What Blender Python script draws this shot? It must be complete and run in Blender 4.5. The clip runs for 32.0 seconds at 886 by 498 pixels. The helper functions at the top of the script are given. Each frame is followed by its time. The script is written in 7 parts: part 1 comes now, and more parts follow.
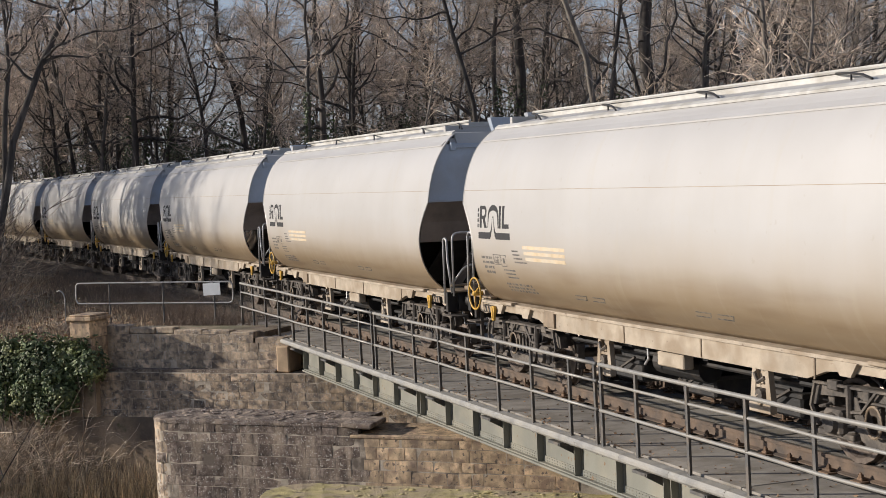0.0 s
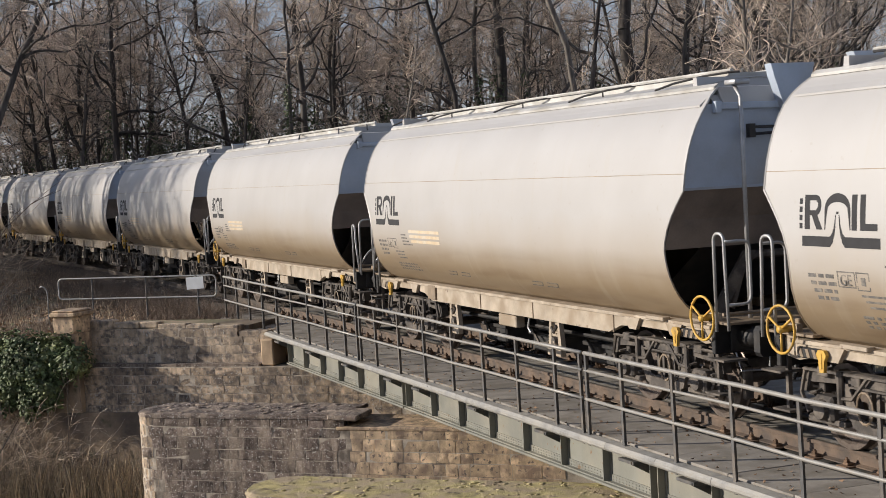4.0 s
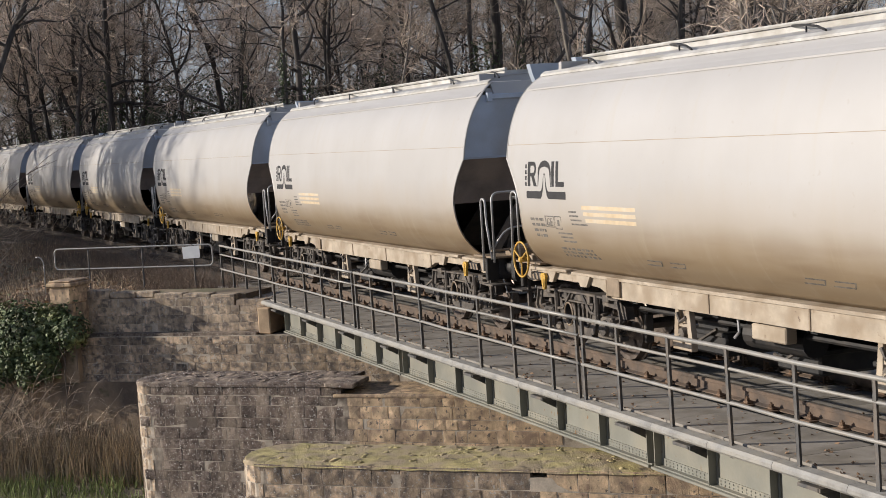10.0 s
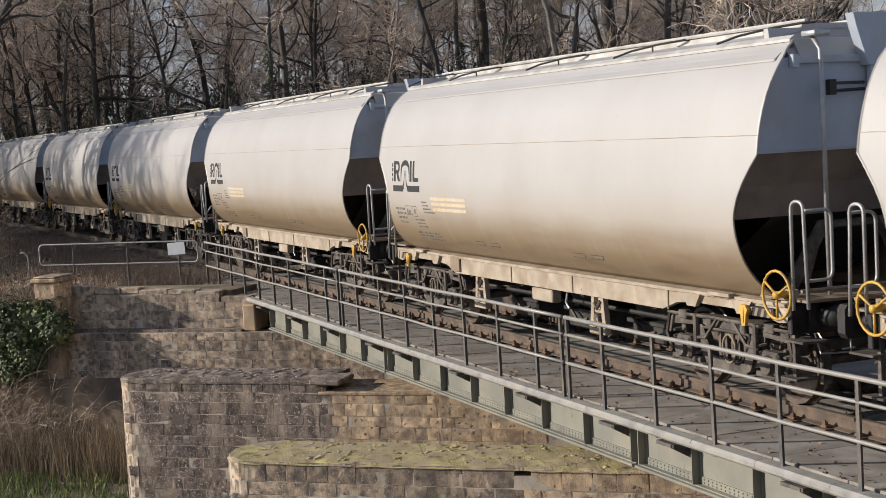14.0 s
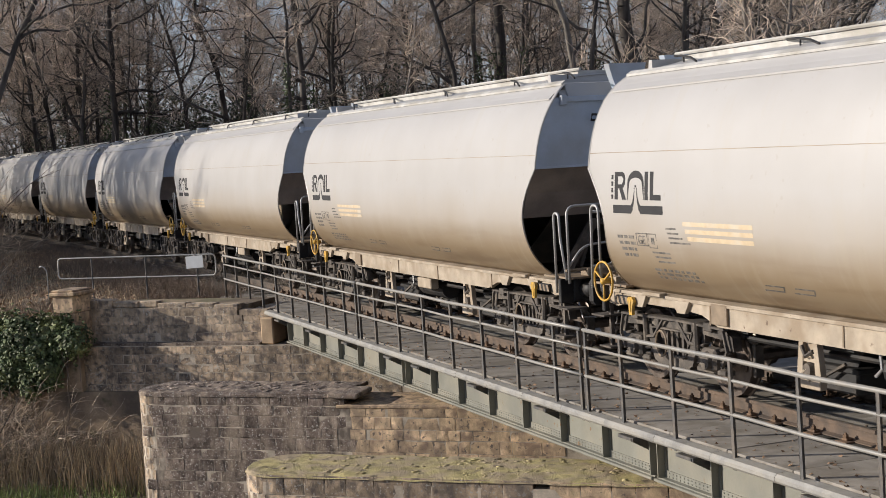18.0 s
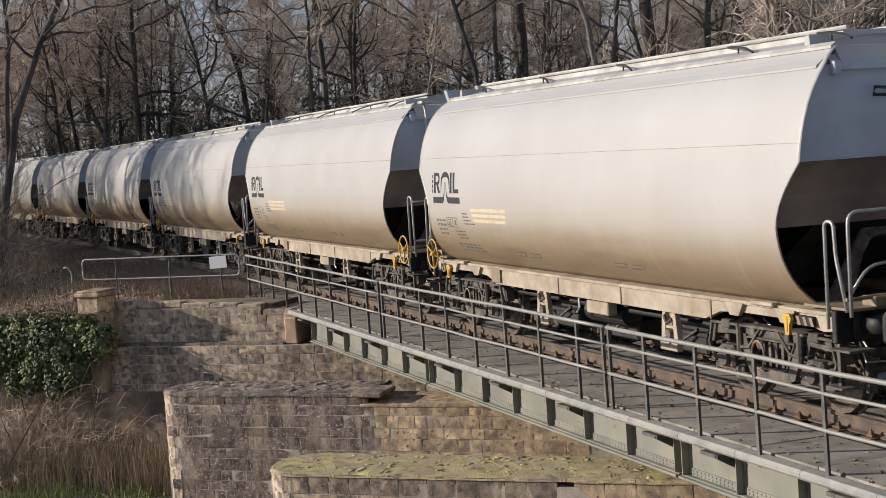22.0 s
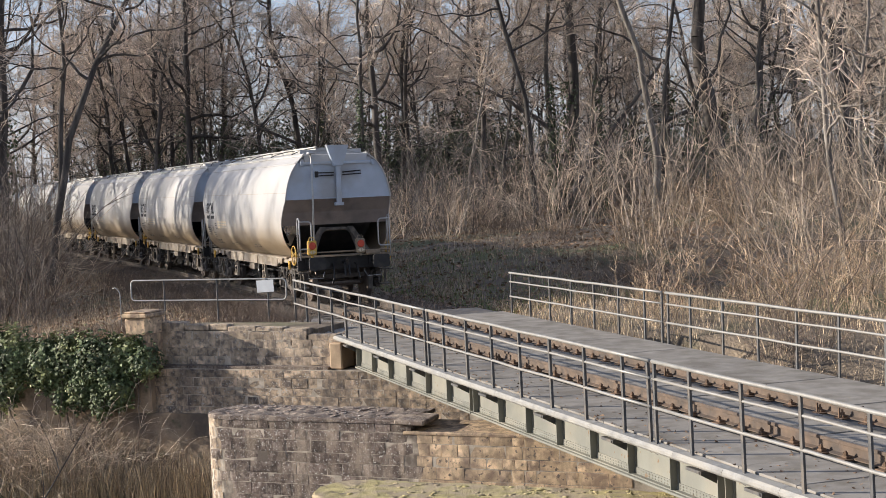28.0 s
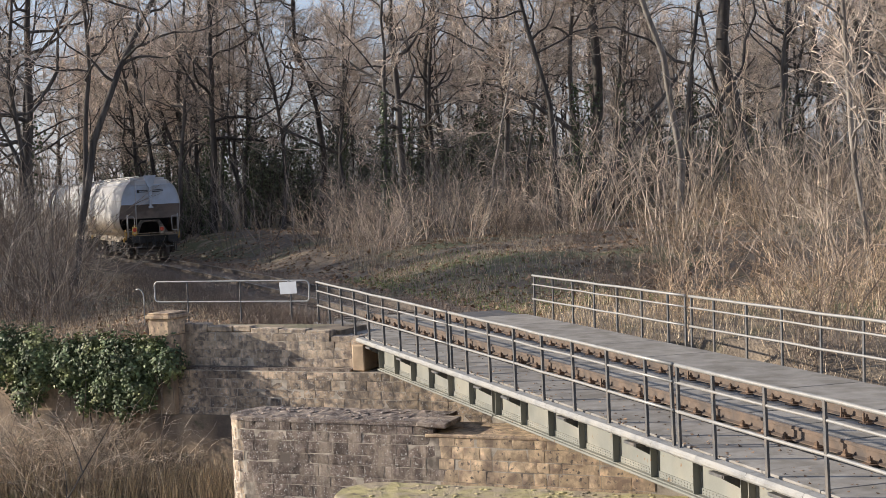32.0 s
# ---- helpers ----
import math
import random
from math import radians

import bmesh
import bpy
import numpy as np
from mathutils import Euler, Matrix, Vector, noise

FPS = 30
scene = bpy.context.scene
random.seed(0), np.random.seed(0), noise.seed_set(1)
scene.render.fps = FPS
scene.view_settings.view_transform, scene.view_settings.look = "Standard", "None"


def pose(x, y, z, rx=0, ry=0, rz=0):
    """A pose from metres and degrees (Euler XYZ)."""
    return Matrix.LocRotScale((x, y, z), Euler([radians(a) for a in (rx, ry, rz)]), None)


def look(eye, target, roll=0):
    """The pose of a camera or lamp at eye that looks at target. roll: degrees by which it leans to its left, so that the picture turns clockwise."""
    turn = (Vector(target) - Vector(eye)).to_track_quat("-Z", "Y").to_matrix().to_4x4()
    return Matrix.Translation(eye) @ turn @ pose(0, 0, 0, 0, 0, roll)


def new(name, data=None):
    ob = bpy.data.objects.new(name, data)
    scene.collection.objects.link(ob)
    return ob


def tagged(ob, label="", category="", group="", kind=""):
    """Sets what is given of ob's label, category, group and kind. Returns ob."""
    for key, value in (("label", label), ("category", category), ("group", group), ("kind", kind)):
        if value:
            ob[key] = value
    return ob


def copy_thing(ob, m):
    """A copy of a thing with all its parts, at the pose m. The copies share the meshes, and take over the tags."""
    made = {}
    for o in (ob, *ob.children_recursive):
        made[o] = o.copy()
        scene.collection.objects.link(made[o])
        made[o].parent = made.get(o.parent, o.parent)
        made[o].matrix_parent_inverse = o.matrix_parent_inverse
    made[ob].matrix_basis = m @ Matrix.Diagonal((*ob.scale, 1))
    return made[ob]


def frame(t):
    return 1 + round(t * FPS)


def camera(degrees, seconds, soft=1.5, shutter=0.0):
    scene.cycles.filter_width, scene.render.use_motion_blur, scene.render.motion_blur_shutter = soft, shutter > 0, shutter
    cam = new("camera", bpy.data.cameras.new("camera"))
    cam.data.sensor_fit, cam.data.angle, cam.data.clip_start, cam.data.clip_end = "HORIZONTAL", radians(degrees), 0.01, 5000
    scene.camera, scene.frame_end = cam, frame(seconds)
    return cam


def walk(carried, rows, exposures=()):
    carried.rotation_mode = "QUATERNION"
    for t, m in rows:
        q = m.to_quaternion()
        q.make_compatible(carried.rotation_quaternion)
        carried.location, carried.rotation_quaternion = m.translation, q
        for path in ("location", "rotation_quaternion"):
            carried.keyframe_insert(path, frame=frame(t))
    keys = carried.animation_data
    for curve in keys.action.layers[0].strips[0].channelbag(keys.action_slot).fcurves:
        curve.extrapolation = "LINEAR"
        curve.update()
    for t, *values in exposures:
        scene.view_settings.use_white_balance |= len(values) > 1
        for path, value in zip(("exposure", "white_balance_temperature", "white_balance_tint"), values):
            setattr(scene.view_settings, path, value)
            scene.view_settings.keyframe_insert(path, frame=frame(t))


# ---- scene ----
# camera: stands on the bank beside the bridge and follows by turning only
# x runs along the bridge away from the camera, y to the left, z = 0 at the rail top
cam = camera(32.4, 32.0, soft=0.75, shutter=0.05)
# seconds, eye x y z, turn, tilt, lean (degrees)
VIEW = [
    (0, -0.025, 0.016, 3.143, -20.314, -2.635, -2.198),
    (0.5, -0.021, 0.012, 3.148, -20.616, -2.640, -2.165),
    (1, -0.032, 0.022, 3.150, -20.830, -2.612, -2.415),
    (1.5, -0.024, 0.011, 3.151, -20.923, -2.742, -2.769),
    (2, -0.008, 0.001, 3.143, -20.873, -2.886, -2.958),
    (2.5, 0.008, 0.016, 3.131, -20.834, -2.909, -2.948),
    (4.5, -0.008, 0.016, 3.151, -20.979, -3.058, -2.960),
    (5, -0.029, 0.014, 3.149, -21.050, -3.031, -3.003),
    (5.5, -0.021, 0.018, 3.143, -21.428, -2.917, -2.995),
    (6, -0.045, 0.013, 3.141, -21.612, -2.897, -3.073),
    (6.5, -0.055, 0.012, 3.150, -21.752, -2.906, -3.195),
    (7, -0.050, -0.007, 3.147, -21.622, -2.875, -3.366),
    (7.5, -0.035, 0.002, 3.143, -21.471, -2.817, -3.329),
    (8, -0.046, -0.006, 3.138, -21.344, -2.786, -3.419),
    (8.5, -0.040, -0.011, 3.136, -21.370, -2.850, -3.413),
    (9, -0.028, 0.003, 3.137, -21.264, -3.484, -3.385),
    (9.5, -0.025, 0.009, 3.140, -21.099, -4.031, -3.417),
    (10, -0.008, 0.007, 3.124, -21.001, -4.218, -3.347),
    (10.5, 0.015, 0.004, 3.120, -20.981, -4.289, -3.242),
    (11, 0.025, 0.008, 3.120, -21.040, -4.461, -3.153),
    (11.5, 0.035, -0.004, 3.114, -21.038, -4.674, -3.105),
    (12, 0.026, -0.017, 3.123, -21.103, -4.783, -2.942),
    (12.5, 0.022, -0.007, 3.117, -21.240, -4.849, -3.069),
    (13, 0.007, -0.021, 3.132, -21.346, -4.808, -2.935),
    (13.5, -0.005, 0.005, 3.145, -21.484, -4.631, -2.996),
    (14, -0.029, 0.012, 3.141, -21.541, -4.361, -3.027),
    (14.5, -0.029, 0.019, 3.135, -21.587, -4.166, -3.023),
    (16.5, -0.011, 0.007, 3.133, -21.340, -3.801, -3.059),
    (17, -0.013, 0.010, 3.132, -21.207, -3.752, -3.060),
    (17.5, -0.018, 0.003, 3.123, -21.067, -3.753, -3.161),
    (18, 0.005, -0.001, 3.131, -20.893, -3.828, -3.176),
    (18.5, 0.002, 0.003, 3.125, -20.754, -3.813, -3.210),
    (19, 0.003, -0.000, 3.122, -20.470, -3.778, -3.322),
    (19.5, 0.007, 0.013, 3.132, -20.216, -3.734, -3.328),
    (20, -0.010, 0.005, 3.136, -20.146, -3.835, -3.312),
    (20.5, -0.003, 0.012, 3.135, -20.170, -3.961, -3.303),
    (21, -0.001, 0.001, 3.127, -20.170, -3.955, -3.323),
    (21.5, 0.003, 0.012, 3.124, -20.172, -3.892, -3.366),
    (22, -0.008, 0.005, 3.126, -20.037, -3.817, -3.599),
    (22.5, -0.019, 0.011, 3.131, -19.928, -3.608, -3.617),
    (23, -0.038, 0.003, 3.138, -19.874, -3.460, -3.637),
    (23.5, -0.049, 0.021, 3.136, -19.986, -3.275, -3.425),
    (24, -0.047, 0.008, 3.138, -20.223, -3.169, -3.077),
    (24.5, -0.020, 0.000, 3.131, -20.399, -3.197, -3.043),
    (25, -0.004, -0.002, 3.127, -20.242, -3.220, -3.038),
    (25.5, 0.005, -0.002, 3.129, -19.988, -3.235, -2.791),
    (27.5, -0.019, 0.005, 3.134, -18.643, -2.772, -2.468),
    (28, -0.025, 0.014, 3.144, -18.335, -2.678, -2.404),
    (28.5, -0.019, 0.002, 3.141, -18.118, -2.595, -2.443),
    (29, -0.012, 0.016, 3.140, -18.072, -2.518, -2.312),
    (29.5, -0.017, -0.001, 3.141, -17.970, -2.463, -2.393),
    (30, -0.013, 0.009, 3.137, -17.937, -2.415, -2.258),
    (30.5, -0.027, 0.012, 3.151, -17.854, -2.416, -2.253),
    (31, -0.017, 0.008, 3.138, -17.785, -2.507, -2.235),
    (31.5, -0.010, -0.004, 3.139, -17.695, -2.553, -2.145),
    (32, -0.000, -0.000, 3.142, -17.466, -2.552, -2.232),
]


def view_pose(x, y, z, turn, tilt, lean):
    a, p = radians(turn), radians(tilt)
    way = Vector((math.cos(a) * math.cos(p), math.sin(a) * math.cos(p), math.sin(p)))
    eye = Vector((x, y, z))
    return look(eye, eye + way, lean)


# the camera opens up a little once the bright wagons have left
walk(cam, [(r[0], view_pose(*r[1:])) for r in VIEW], exposures=[(0, 0.11), (25.0, 0.11), (27.5, 0.68), (32, 0.68)])

# daylight: a low winter sun from the left
SUN_DIR = Vector((0.435, 0.818, 0.30)).normalized()
world = bpy.data.worlds.new("sky")
scene.world = world
world.use_nodes = True
wn, wl = world.node_tree.nodes, world.node_tree.links
sky = wn.new("ShaderNodeTexSky")
sky.sky_type, sky.sun_disc = "NISHITA", False
sky.sun_elevation = math.asin(SUN_DIR.z)
sky.sun_rotation = math.atan2(SUN_DIR.x, SUN_DIR.y)
sky.air_density, sky.dust_density, sky.ozone_density = 1.25, 0.4, 2.0
bg = wn["Background"]
bg.inputs["Strength"].default_value = 0.088
# thin high haze takes colour out of the blue
veil = wn.new("ShaderNodeHueSaturation")
veil.inputs["Saturation"].default_value = 0.4
wl.new(sky.outputs["Color"], veil.inputs["Color"])
tint = wn.new("ShaderNodeMix")
tint.data_type, tint.blend_type = "RGBA", "MULTIPLY"
tint.inputs["Factor"].default_value = 1.0
tint.inputs[7].default_value = (0.88, 0.96, 1.22, 1)
wl.new(veil.outputs["Color"], tint.inputs[6])
wl.new(tint.outputs[2], bg.inputs["Color"])
sun = new("sun", bpy.data.lights.new("sun", "SUN"))
sun.data.energy, sun.data.angle, sun.data.color = 4.7, radians(0.55), (1.0, 0.905, 0.79)
sun.matrix_world = look(SUN_DIR * 100, (0, 0, 0))

# ---- materials ----
def material(name, color, rough=0.7, metal=0.0, var=0.25, scale=3.0, fine=40.0, bump=0.15, dist=0.01, second=None, mix_scale=1.2,
             mix_low=0.45, mix_high=0.65, coords="Object", stretch=(1, 1, 1), random_tint=0.0, third=None, third_scale=6.0, third_low=0.6, third_high=0.7,
             island=0.0, stain=None, stain_scale=0.9, stain_amount=0.7):
    """A surface with grain, stains and fine relief; second and third are the colours of larger patches and small spots."""
    mat = bpy.data.materials.new(name)
    mat.use_nodes = True
    nodes, links = mat.node_tree.nodes, mat.node_tree.links
    bsdf = nodes["Principled BSDF"]
    bsdf.inputs["Roughness"].default_value, bsdf.inputs["Metallic"].default_value = rough, metal
    tc = nodes.new("ShaderNodeTexCoord")
    mp = nodes.new("ShaderNodeMapping")
    mp.inputs["Scale"].default_value = stretch
    links.new(tc.outputs[coords], mp.inputs["Vector"])
    info = nodes.new("ShaderNodeObjectInfo")
    off = nodes.new("ShaderNodeVectorMath")
    off.operation = "MULTIPLY_ADD"
    comb = nodes.new("ShaderNodeCombineXYZ")
    for i in range(3):
        links.new(info.outputs["Random"], comb.inputs[i])
    links.new(comb.outputs[0], off.inputs[0])
    off.inputs[1].default_value = (37.0, 61.0, 23.0) if coords == "Object" else (0, 0, 0)
    links.new(mp.outputs[0], off.inputs[2])

    def noise_tex(s, detail=4.0):
        n = nodes.new("ShaderNodeTexNoise")
        n.inputs["Scale"].default_value, n.inputs["Detail"].default_value = s, detail
        links.new(off.outputs[0], n.inputs["Vector"])
        return n.outputs["Fac"]

    def mixed(fac, a, b):
        m = nodes.new("ShaderNodeMix")
        m.data_type = "RGBA"
        links.new(fac, m.inputs["Factor"])
        for sock, v in ((m.inputs[6], a), (m.inputs[7], b)):
            if isinstance(v, tuple):
                sock.default_value = (*v, 1)
            else:
                links.new(v, sock)
        return m.outputs[2]

    def ramp(fac, low, high):
        r = nodes.new("ShaderNodeMapRange")
        r.inputs["From Min"].default_value, r.inputs["From Max"].default_value = low, high
        links.new(fac, r.inputs["Value"])
        return r.outputs["Result"]

    grain = noise_tex(fine, 3.0)
    broad = noise_tex(scale, 5.0)
    dark = tuple(c * (1 - var) for c in color)
    light = tuple(min(1.0, c * (1 + var)) for c in color)
    col = mixed(ramp(broad, 0.3, 0.7), dark, light)
    if second:
        col = mixed(ramp(noise_tex(mix_scale, 6.0), mix_low, mix_high), col, second)
    if third:
        col = mixed(ramp(noise_tex(third_scale, 3.0), third_low, third_high), col, third)
    if stain:
        # stains that run on from one piece to the next
        geo = nodes.new("ShaderNodeNewGeometry")
        sm = nodes.new("ShaderNodeMapping")
        sm.inputs["Scale"].default_value = (1, 1, 0.32)
        links.new(geo.outputs["Position"], sm.inputs["Vector"])
        sn = nodes.new("ShaderNodeTexNoise")
        sn.inputs["Scale"].default_value, sn.inputs["Detail"].default_value, sn.inputs["Roughness"].default_value = stain_scale, 7.0, 0.65
        links.new(sm.outputs[0], sn.inputs["Vector"])
        r = nodes.new("ShaderNodeMapRange")
        r.inputs["From Min"].default_value, r.inputs["From Max"].default_value, r.inputs["To Max"].default_value = 0.47, 0.60, stain_amount
        links.new(sn.outputs["Fac"], r.inputs["Value"])
        col = mixed(r.outputs["Result"], col, stain)
    hsv = nodes.new("ShaderNodeHueSaturation")
    links.new(col, hsv.inputs["Color"])
    val = nodes.new("ShaderNodeMapRange")
    val.inputs["To Min"].default_value, val.inputs["To Max"].default_value = 1 - var * 0.5, 1 + var * 0.5
    links.new(grain, val.inputs["Value"])
    out = val.outputs["Result"]
    for source, amount in ((info.outputs["Random"], random_tint), (None, island)):
        if amount:
            if source is None:
                source = nodes.new("ShaderNodeNewGeometry").outputs["Random Per Island"]
            r = nodes.new("ShaderNodeMapRange")
            r.inputs["To Min"].default_value, r.inputs["To Max"].default_value = 1 - amount, 1 + amount
            links.new(source, r.inputs["Value"])
            mul = nodes.new("ShaderNodeMath")
            mul.operation = "MULTIPLY"
            links.new(out, mul.inputs[0]), links.new(r.outputs["Result"], mul.inputs[1])
            out = mul.outputs[0]
    links.new(out, hsv.inputs["Value"])
    links.new(hsv.outputs["Color"], bsdf.inputs["Base Color"])
    if bump:
        b = nodes.new("ShaderNodeBump")
        b.inputs["Strength"].default_value, b.inputs["Distance"].default_value = bump, dist
        add = nodes.new("ShaderNodeMath")
        add.operation = "ADD"
        links.new(grain, add.inputs[0]), links.new(broad, add.inputs[1])
        links.new(add.outputs[0], b.inputs["Height"])
        links.new(b.outputs["Normal"], bsdf.inputs["Normal"])
    return mat


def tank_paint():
    """Cream wagon paint: dust and painted shade on the lower flank, rain streaks, faint plate waves."""
    mat = bpy.data.materials.new("wagon_paint")
    mat.use_nodes = True
    nodes, links = mat.node_tree.nodes, mat.node_tree.links
    bsdf = nodes["Principled BSDF"]
    bsdf.inputs["Roughness"].default_value = 0.42
    tc, info = nodes.new("ShaderNodeTexCoord"), nodes.new("ShaderNodeObjectInfo")
    sep = nodes.new("ShaderNodeSeparateXYZ")
    links.new(tc.outputs["Object"], sep.inputs[0])

    def math_node(op, a, b=None):
        m = nodes.new("ShaderNodeMath")
        m.operation = op
        for i, v in enumerate((a, b)):
            if v is None:
                continue
            if isinstance(v, float):
                m.inputs[i].default_value = v
            else:
                links.new(v, m.inputs[i])
        return m.outputs[0]

    shift = math_node("MULTIPLY", info.outputs["Random"], 53.0)
    vec = nodes.new("ShaderNodeCombineXYZ")
    links.new(math_node("ADD", sep.outputs[0], shift), vec.inputs[0])
    links.new(sep.outputs[1], vec.inputs[1]), links.new(sep.outputs[2], vec.inputs[2])

    def tex(scale, stretch, detail):
        mp = nodes.new("ShaderNodeMapping")
        mp.inputs["Scale"].default_value = stretch
        links.new(vec.outputs[0], mp.inputs["Vector"])
        n = nodes.new("ShaderNodeTexNoise")
        n.inputs["Scale"].default_value, n.inputs["Detail"].default_value = scale, detail
        links.new(mp.outputs[0], n.inputs["Vector"])
        return n.outputs["Fac"]

    def rng(v, a, b, c=0.0, d=1.0):
        r = nodes.new("ShaderNodeMapRange")
        for k, x in zip(("From Min", "From Max", "To Min", "To Max"), (a, b, c, d)):
            r.inputs[k].default_value = x
        links.new(v, r.inputs["Value"])
        return r.outputs["Result"]

    def mix(fac, a, b):
        m = nodes.new("ShaderNodeMix")
        m.data_type = "RGBA"
        links.new(fac, m.inputs["Factor"])
        for sock, v in ((m.inputs[6], a), (m.inputs[7], b)):
            if isinstance(v, tuple):
                sock.default_value = (*v, 1)
            else:
                links.new(v, sock)
        return m.outputs[2]

    patch = tex(0.7, (1, 1, 1), 4.0)
    col = mix(rng(patch, 0.35, 0.7), (0.485, 0.474, 0.462), (0.44, 0.427, 0.412))
    # dust, deepened with the shade of the inward curve, uneven at its upper edge
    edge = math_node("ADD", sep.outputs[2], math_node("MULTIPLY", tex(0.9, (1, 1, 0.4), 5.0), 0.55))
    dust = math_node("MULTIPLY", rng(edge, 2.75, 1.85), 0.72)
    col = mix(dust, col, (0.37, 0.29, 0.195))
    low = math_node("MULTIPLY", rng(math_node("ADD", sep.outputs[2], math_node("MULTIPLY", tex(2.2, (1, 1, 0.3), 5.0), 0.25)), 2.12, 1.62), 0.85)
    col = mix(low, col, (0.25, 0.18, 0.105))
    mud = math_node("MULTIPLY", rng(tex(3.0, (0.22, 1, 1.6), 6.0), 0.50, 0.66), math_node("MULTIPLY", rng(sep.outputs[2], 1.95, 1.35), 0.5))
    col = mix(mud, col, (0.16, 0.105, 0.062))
    # thin run marks and smudges
    streak = math_node("MULTIPLY", rng(tex(6.0, (1, 0.2, 0.12), 3.0), 0.58, 0.75), 0.20)
    col = mix(streak, col, (0.45, 0.40, 0.31))
    spots = math_node("MULTIPLY", rng(tex(9.0, (1, 1, 1), 2.0), 0.70, 0.76), 0.25)
    col = mix(spots, col, (0.35, 0.30, 0.24))
    links.new(col, bsdf.inputs["Base Color"])
    b = nodes.new("ShaderNodeBump")
    b.inputs["Strength"].default_value, b.inputs["Distance"].default_value = 0.35, 0.02
    links.new(tex(1.3, (1, 1, 0.5), 2.0), b.inputs["Height"])
    links.new(b.outputs["Normal"], bsdf.inputs["Normal"])
    return mat


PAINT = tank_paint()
# body paint shifted to blue-grey: skylit shade of the wagon ends put into colour
M_END = material("end_plate_blue_shade", (0.42, 0.48, 0.565), 0.5, var=0.12, scale=1.5, second=(0.36, 0.375, 0.40), mix_scale=1.0, bump=0.05)
# dark from dirt and from the overhang's shade, both put into the colour
M_SLOPE = material("hopper_shaded_dirty_plate", (0.19, 0.16, 0.145), 0.7, var=0.25, scale=2.0, second=(0.27, 0.225, 0.195), mix_scale=1.3, bump=0.08)
M_SOLE = material("dusty_solebar_paint", (0.41, 0.345, 0.265), 0.75, var=0.2, scale=4.0, second=(0.30, 0.235, 0.165), mix_scale=2.5, third=(0.16, 0.11, 0.08), third_scale=11.0, third_low=0.68, third_high=0.76, bump=0.1)
M_BOGIE = material("grimy_bogie_steel", (0.07, 0.06, 0.052), 0.75, var=0.4, scale=6.0, second=(0.155, 0.13, 0.105), mix_scale=5.0, bump=0.2)
# oily black of the fittings; also carries the deep shade beneath the wagon
M_BLACK = material("black_oily_shaded_steel", (0.012, 0.012, 0.013), 0.6, var=0.4, scale=6.0, second=(0.035, 0.03, 0.026), mix_scale=4.0, bump=0.1)
M_TYRE = material("worn_wheel_steel", (0.16, 0.13, 0.11), 0.45, 0.6, var=0.3, scale=8.0, bump=0.08)
M_YELLOW = material("worn_yellow_paint", (0.58, 0.35, 0.06), 0.5, var=0.15, scale=8.0, second=(0.33, 0.22, 0.08), mix_scale=7.0, mix_low=0.55, mix_high=0.7, bump=0.05)
M_TUBE = material("grey_galvanised_tube", (0.42, 0.42, 0.42), 0.45, 0.35, var=0.15, scale=9.0, bump=0.05)
M_INK = material("dark_grey_lettering", (0.024, 0.024, 0.027), 0.8, var=0.2, scale=8.0, bump=0.0)
M_STRIPE = material("faded_yellow_lettering", (0.60, 0.48, 0.32), 0.6, var=0.12, scale=7.0, second=(0.60, 0.53, 0.42), mix_scale=4.0, bump=0.0)
M_TEXT = material("worn_grey_lettering", (0.11, 0.105, 0.10), 0.7, var=0.3, scale=10.0, second=(0.24, 0.22, 0.19), mix_scale=14.0, bump=0.0)
M_REDLAMP = material("red_lamp_lens", (0.52, 0.055, 0.025), 0.25, var=0.1, bump=0.0)
M_BROWN = material("weathered_brown_plate", (0.25, 0.19, 0.13), 0.6, var=0.2, scale=8.0, bump=0.05)
M_ROOF = material("roof_walkway_grey", (0.52, 0.51, 0.48), 0.6, var=0.15, scale=5.0, second=(0.38, 0.36, 0.32), mix_scale=2.0, bump=0.08)

M_HANDRAIL = material("pale_handrail", (0.29, 0.283, 0.265), 0.5, 0.2, var=0.15, scale=6.0, second=(0.30, 0.28, 0.25), mix_scale=4.0, bump=0.05)
M_POST = material("dark_post_paint", (0.085, 0.085, 0.085), 0.6, var=0.25, scale=7.0, second=(0.15, 0.13, 0.11), mix_scale=6.0, bump=0.06)
M_FENCE = material("galvanised_fence_tube", (0.33, 0.33, 0.32), 0.5, 0.3, var=0.2, scale=6.0, bump=0.05)
M_GIRDER = material("olive_girder_paint", (0.205, 0.205, 0.175), 0.55, var=0.15, scale=2.0, second=(0.27, 0.255, 0.205), mix_scale=1.4, third=(0.20, 0.12, 0.06), third_scale=9.0, third_low=0.68, third_high=0.74, bump=0.06)
M_PLANK = material("grey_deck_board", (0.295, 0.272, 0.24), 0.85, var=0.2, scale=3.0, second=(0.20, 0.18, 0.15), mix_scale=2.2, third=(0.30, 0.27, 0.20), third_scale=14.0, third_low=0.66, third_high=0.72, bump=0.2, random_tint=0.12)
M_LIP = material("pale_edge_angle", (0.27, 0.265, 0.25), 0.55, var=0.25, scale=5.0, second=(0.34, 0.325, 0.29), mix_scale=2.6, mix_low=0.40, mix_high=0.62, bump=0.1)
M_RAIL = material("rusty_rail_side", (0.13, 0.092, 0.066), 0.85, var=0.25, scale=6.0, second=(0.08, 0.063, 0.052), mix_scale=4.0, bump=0.15)
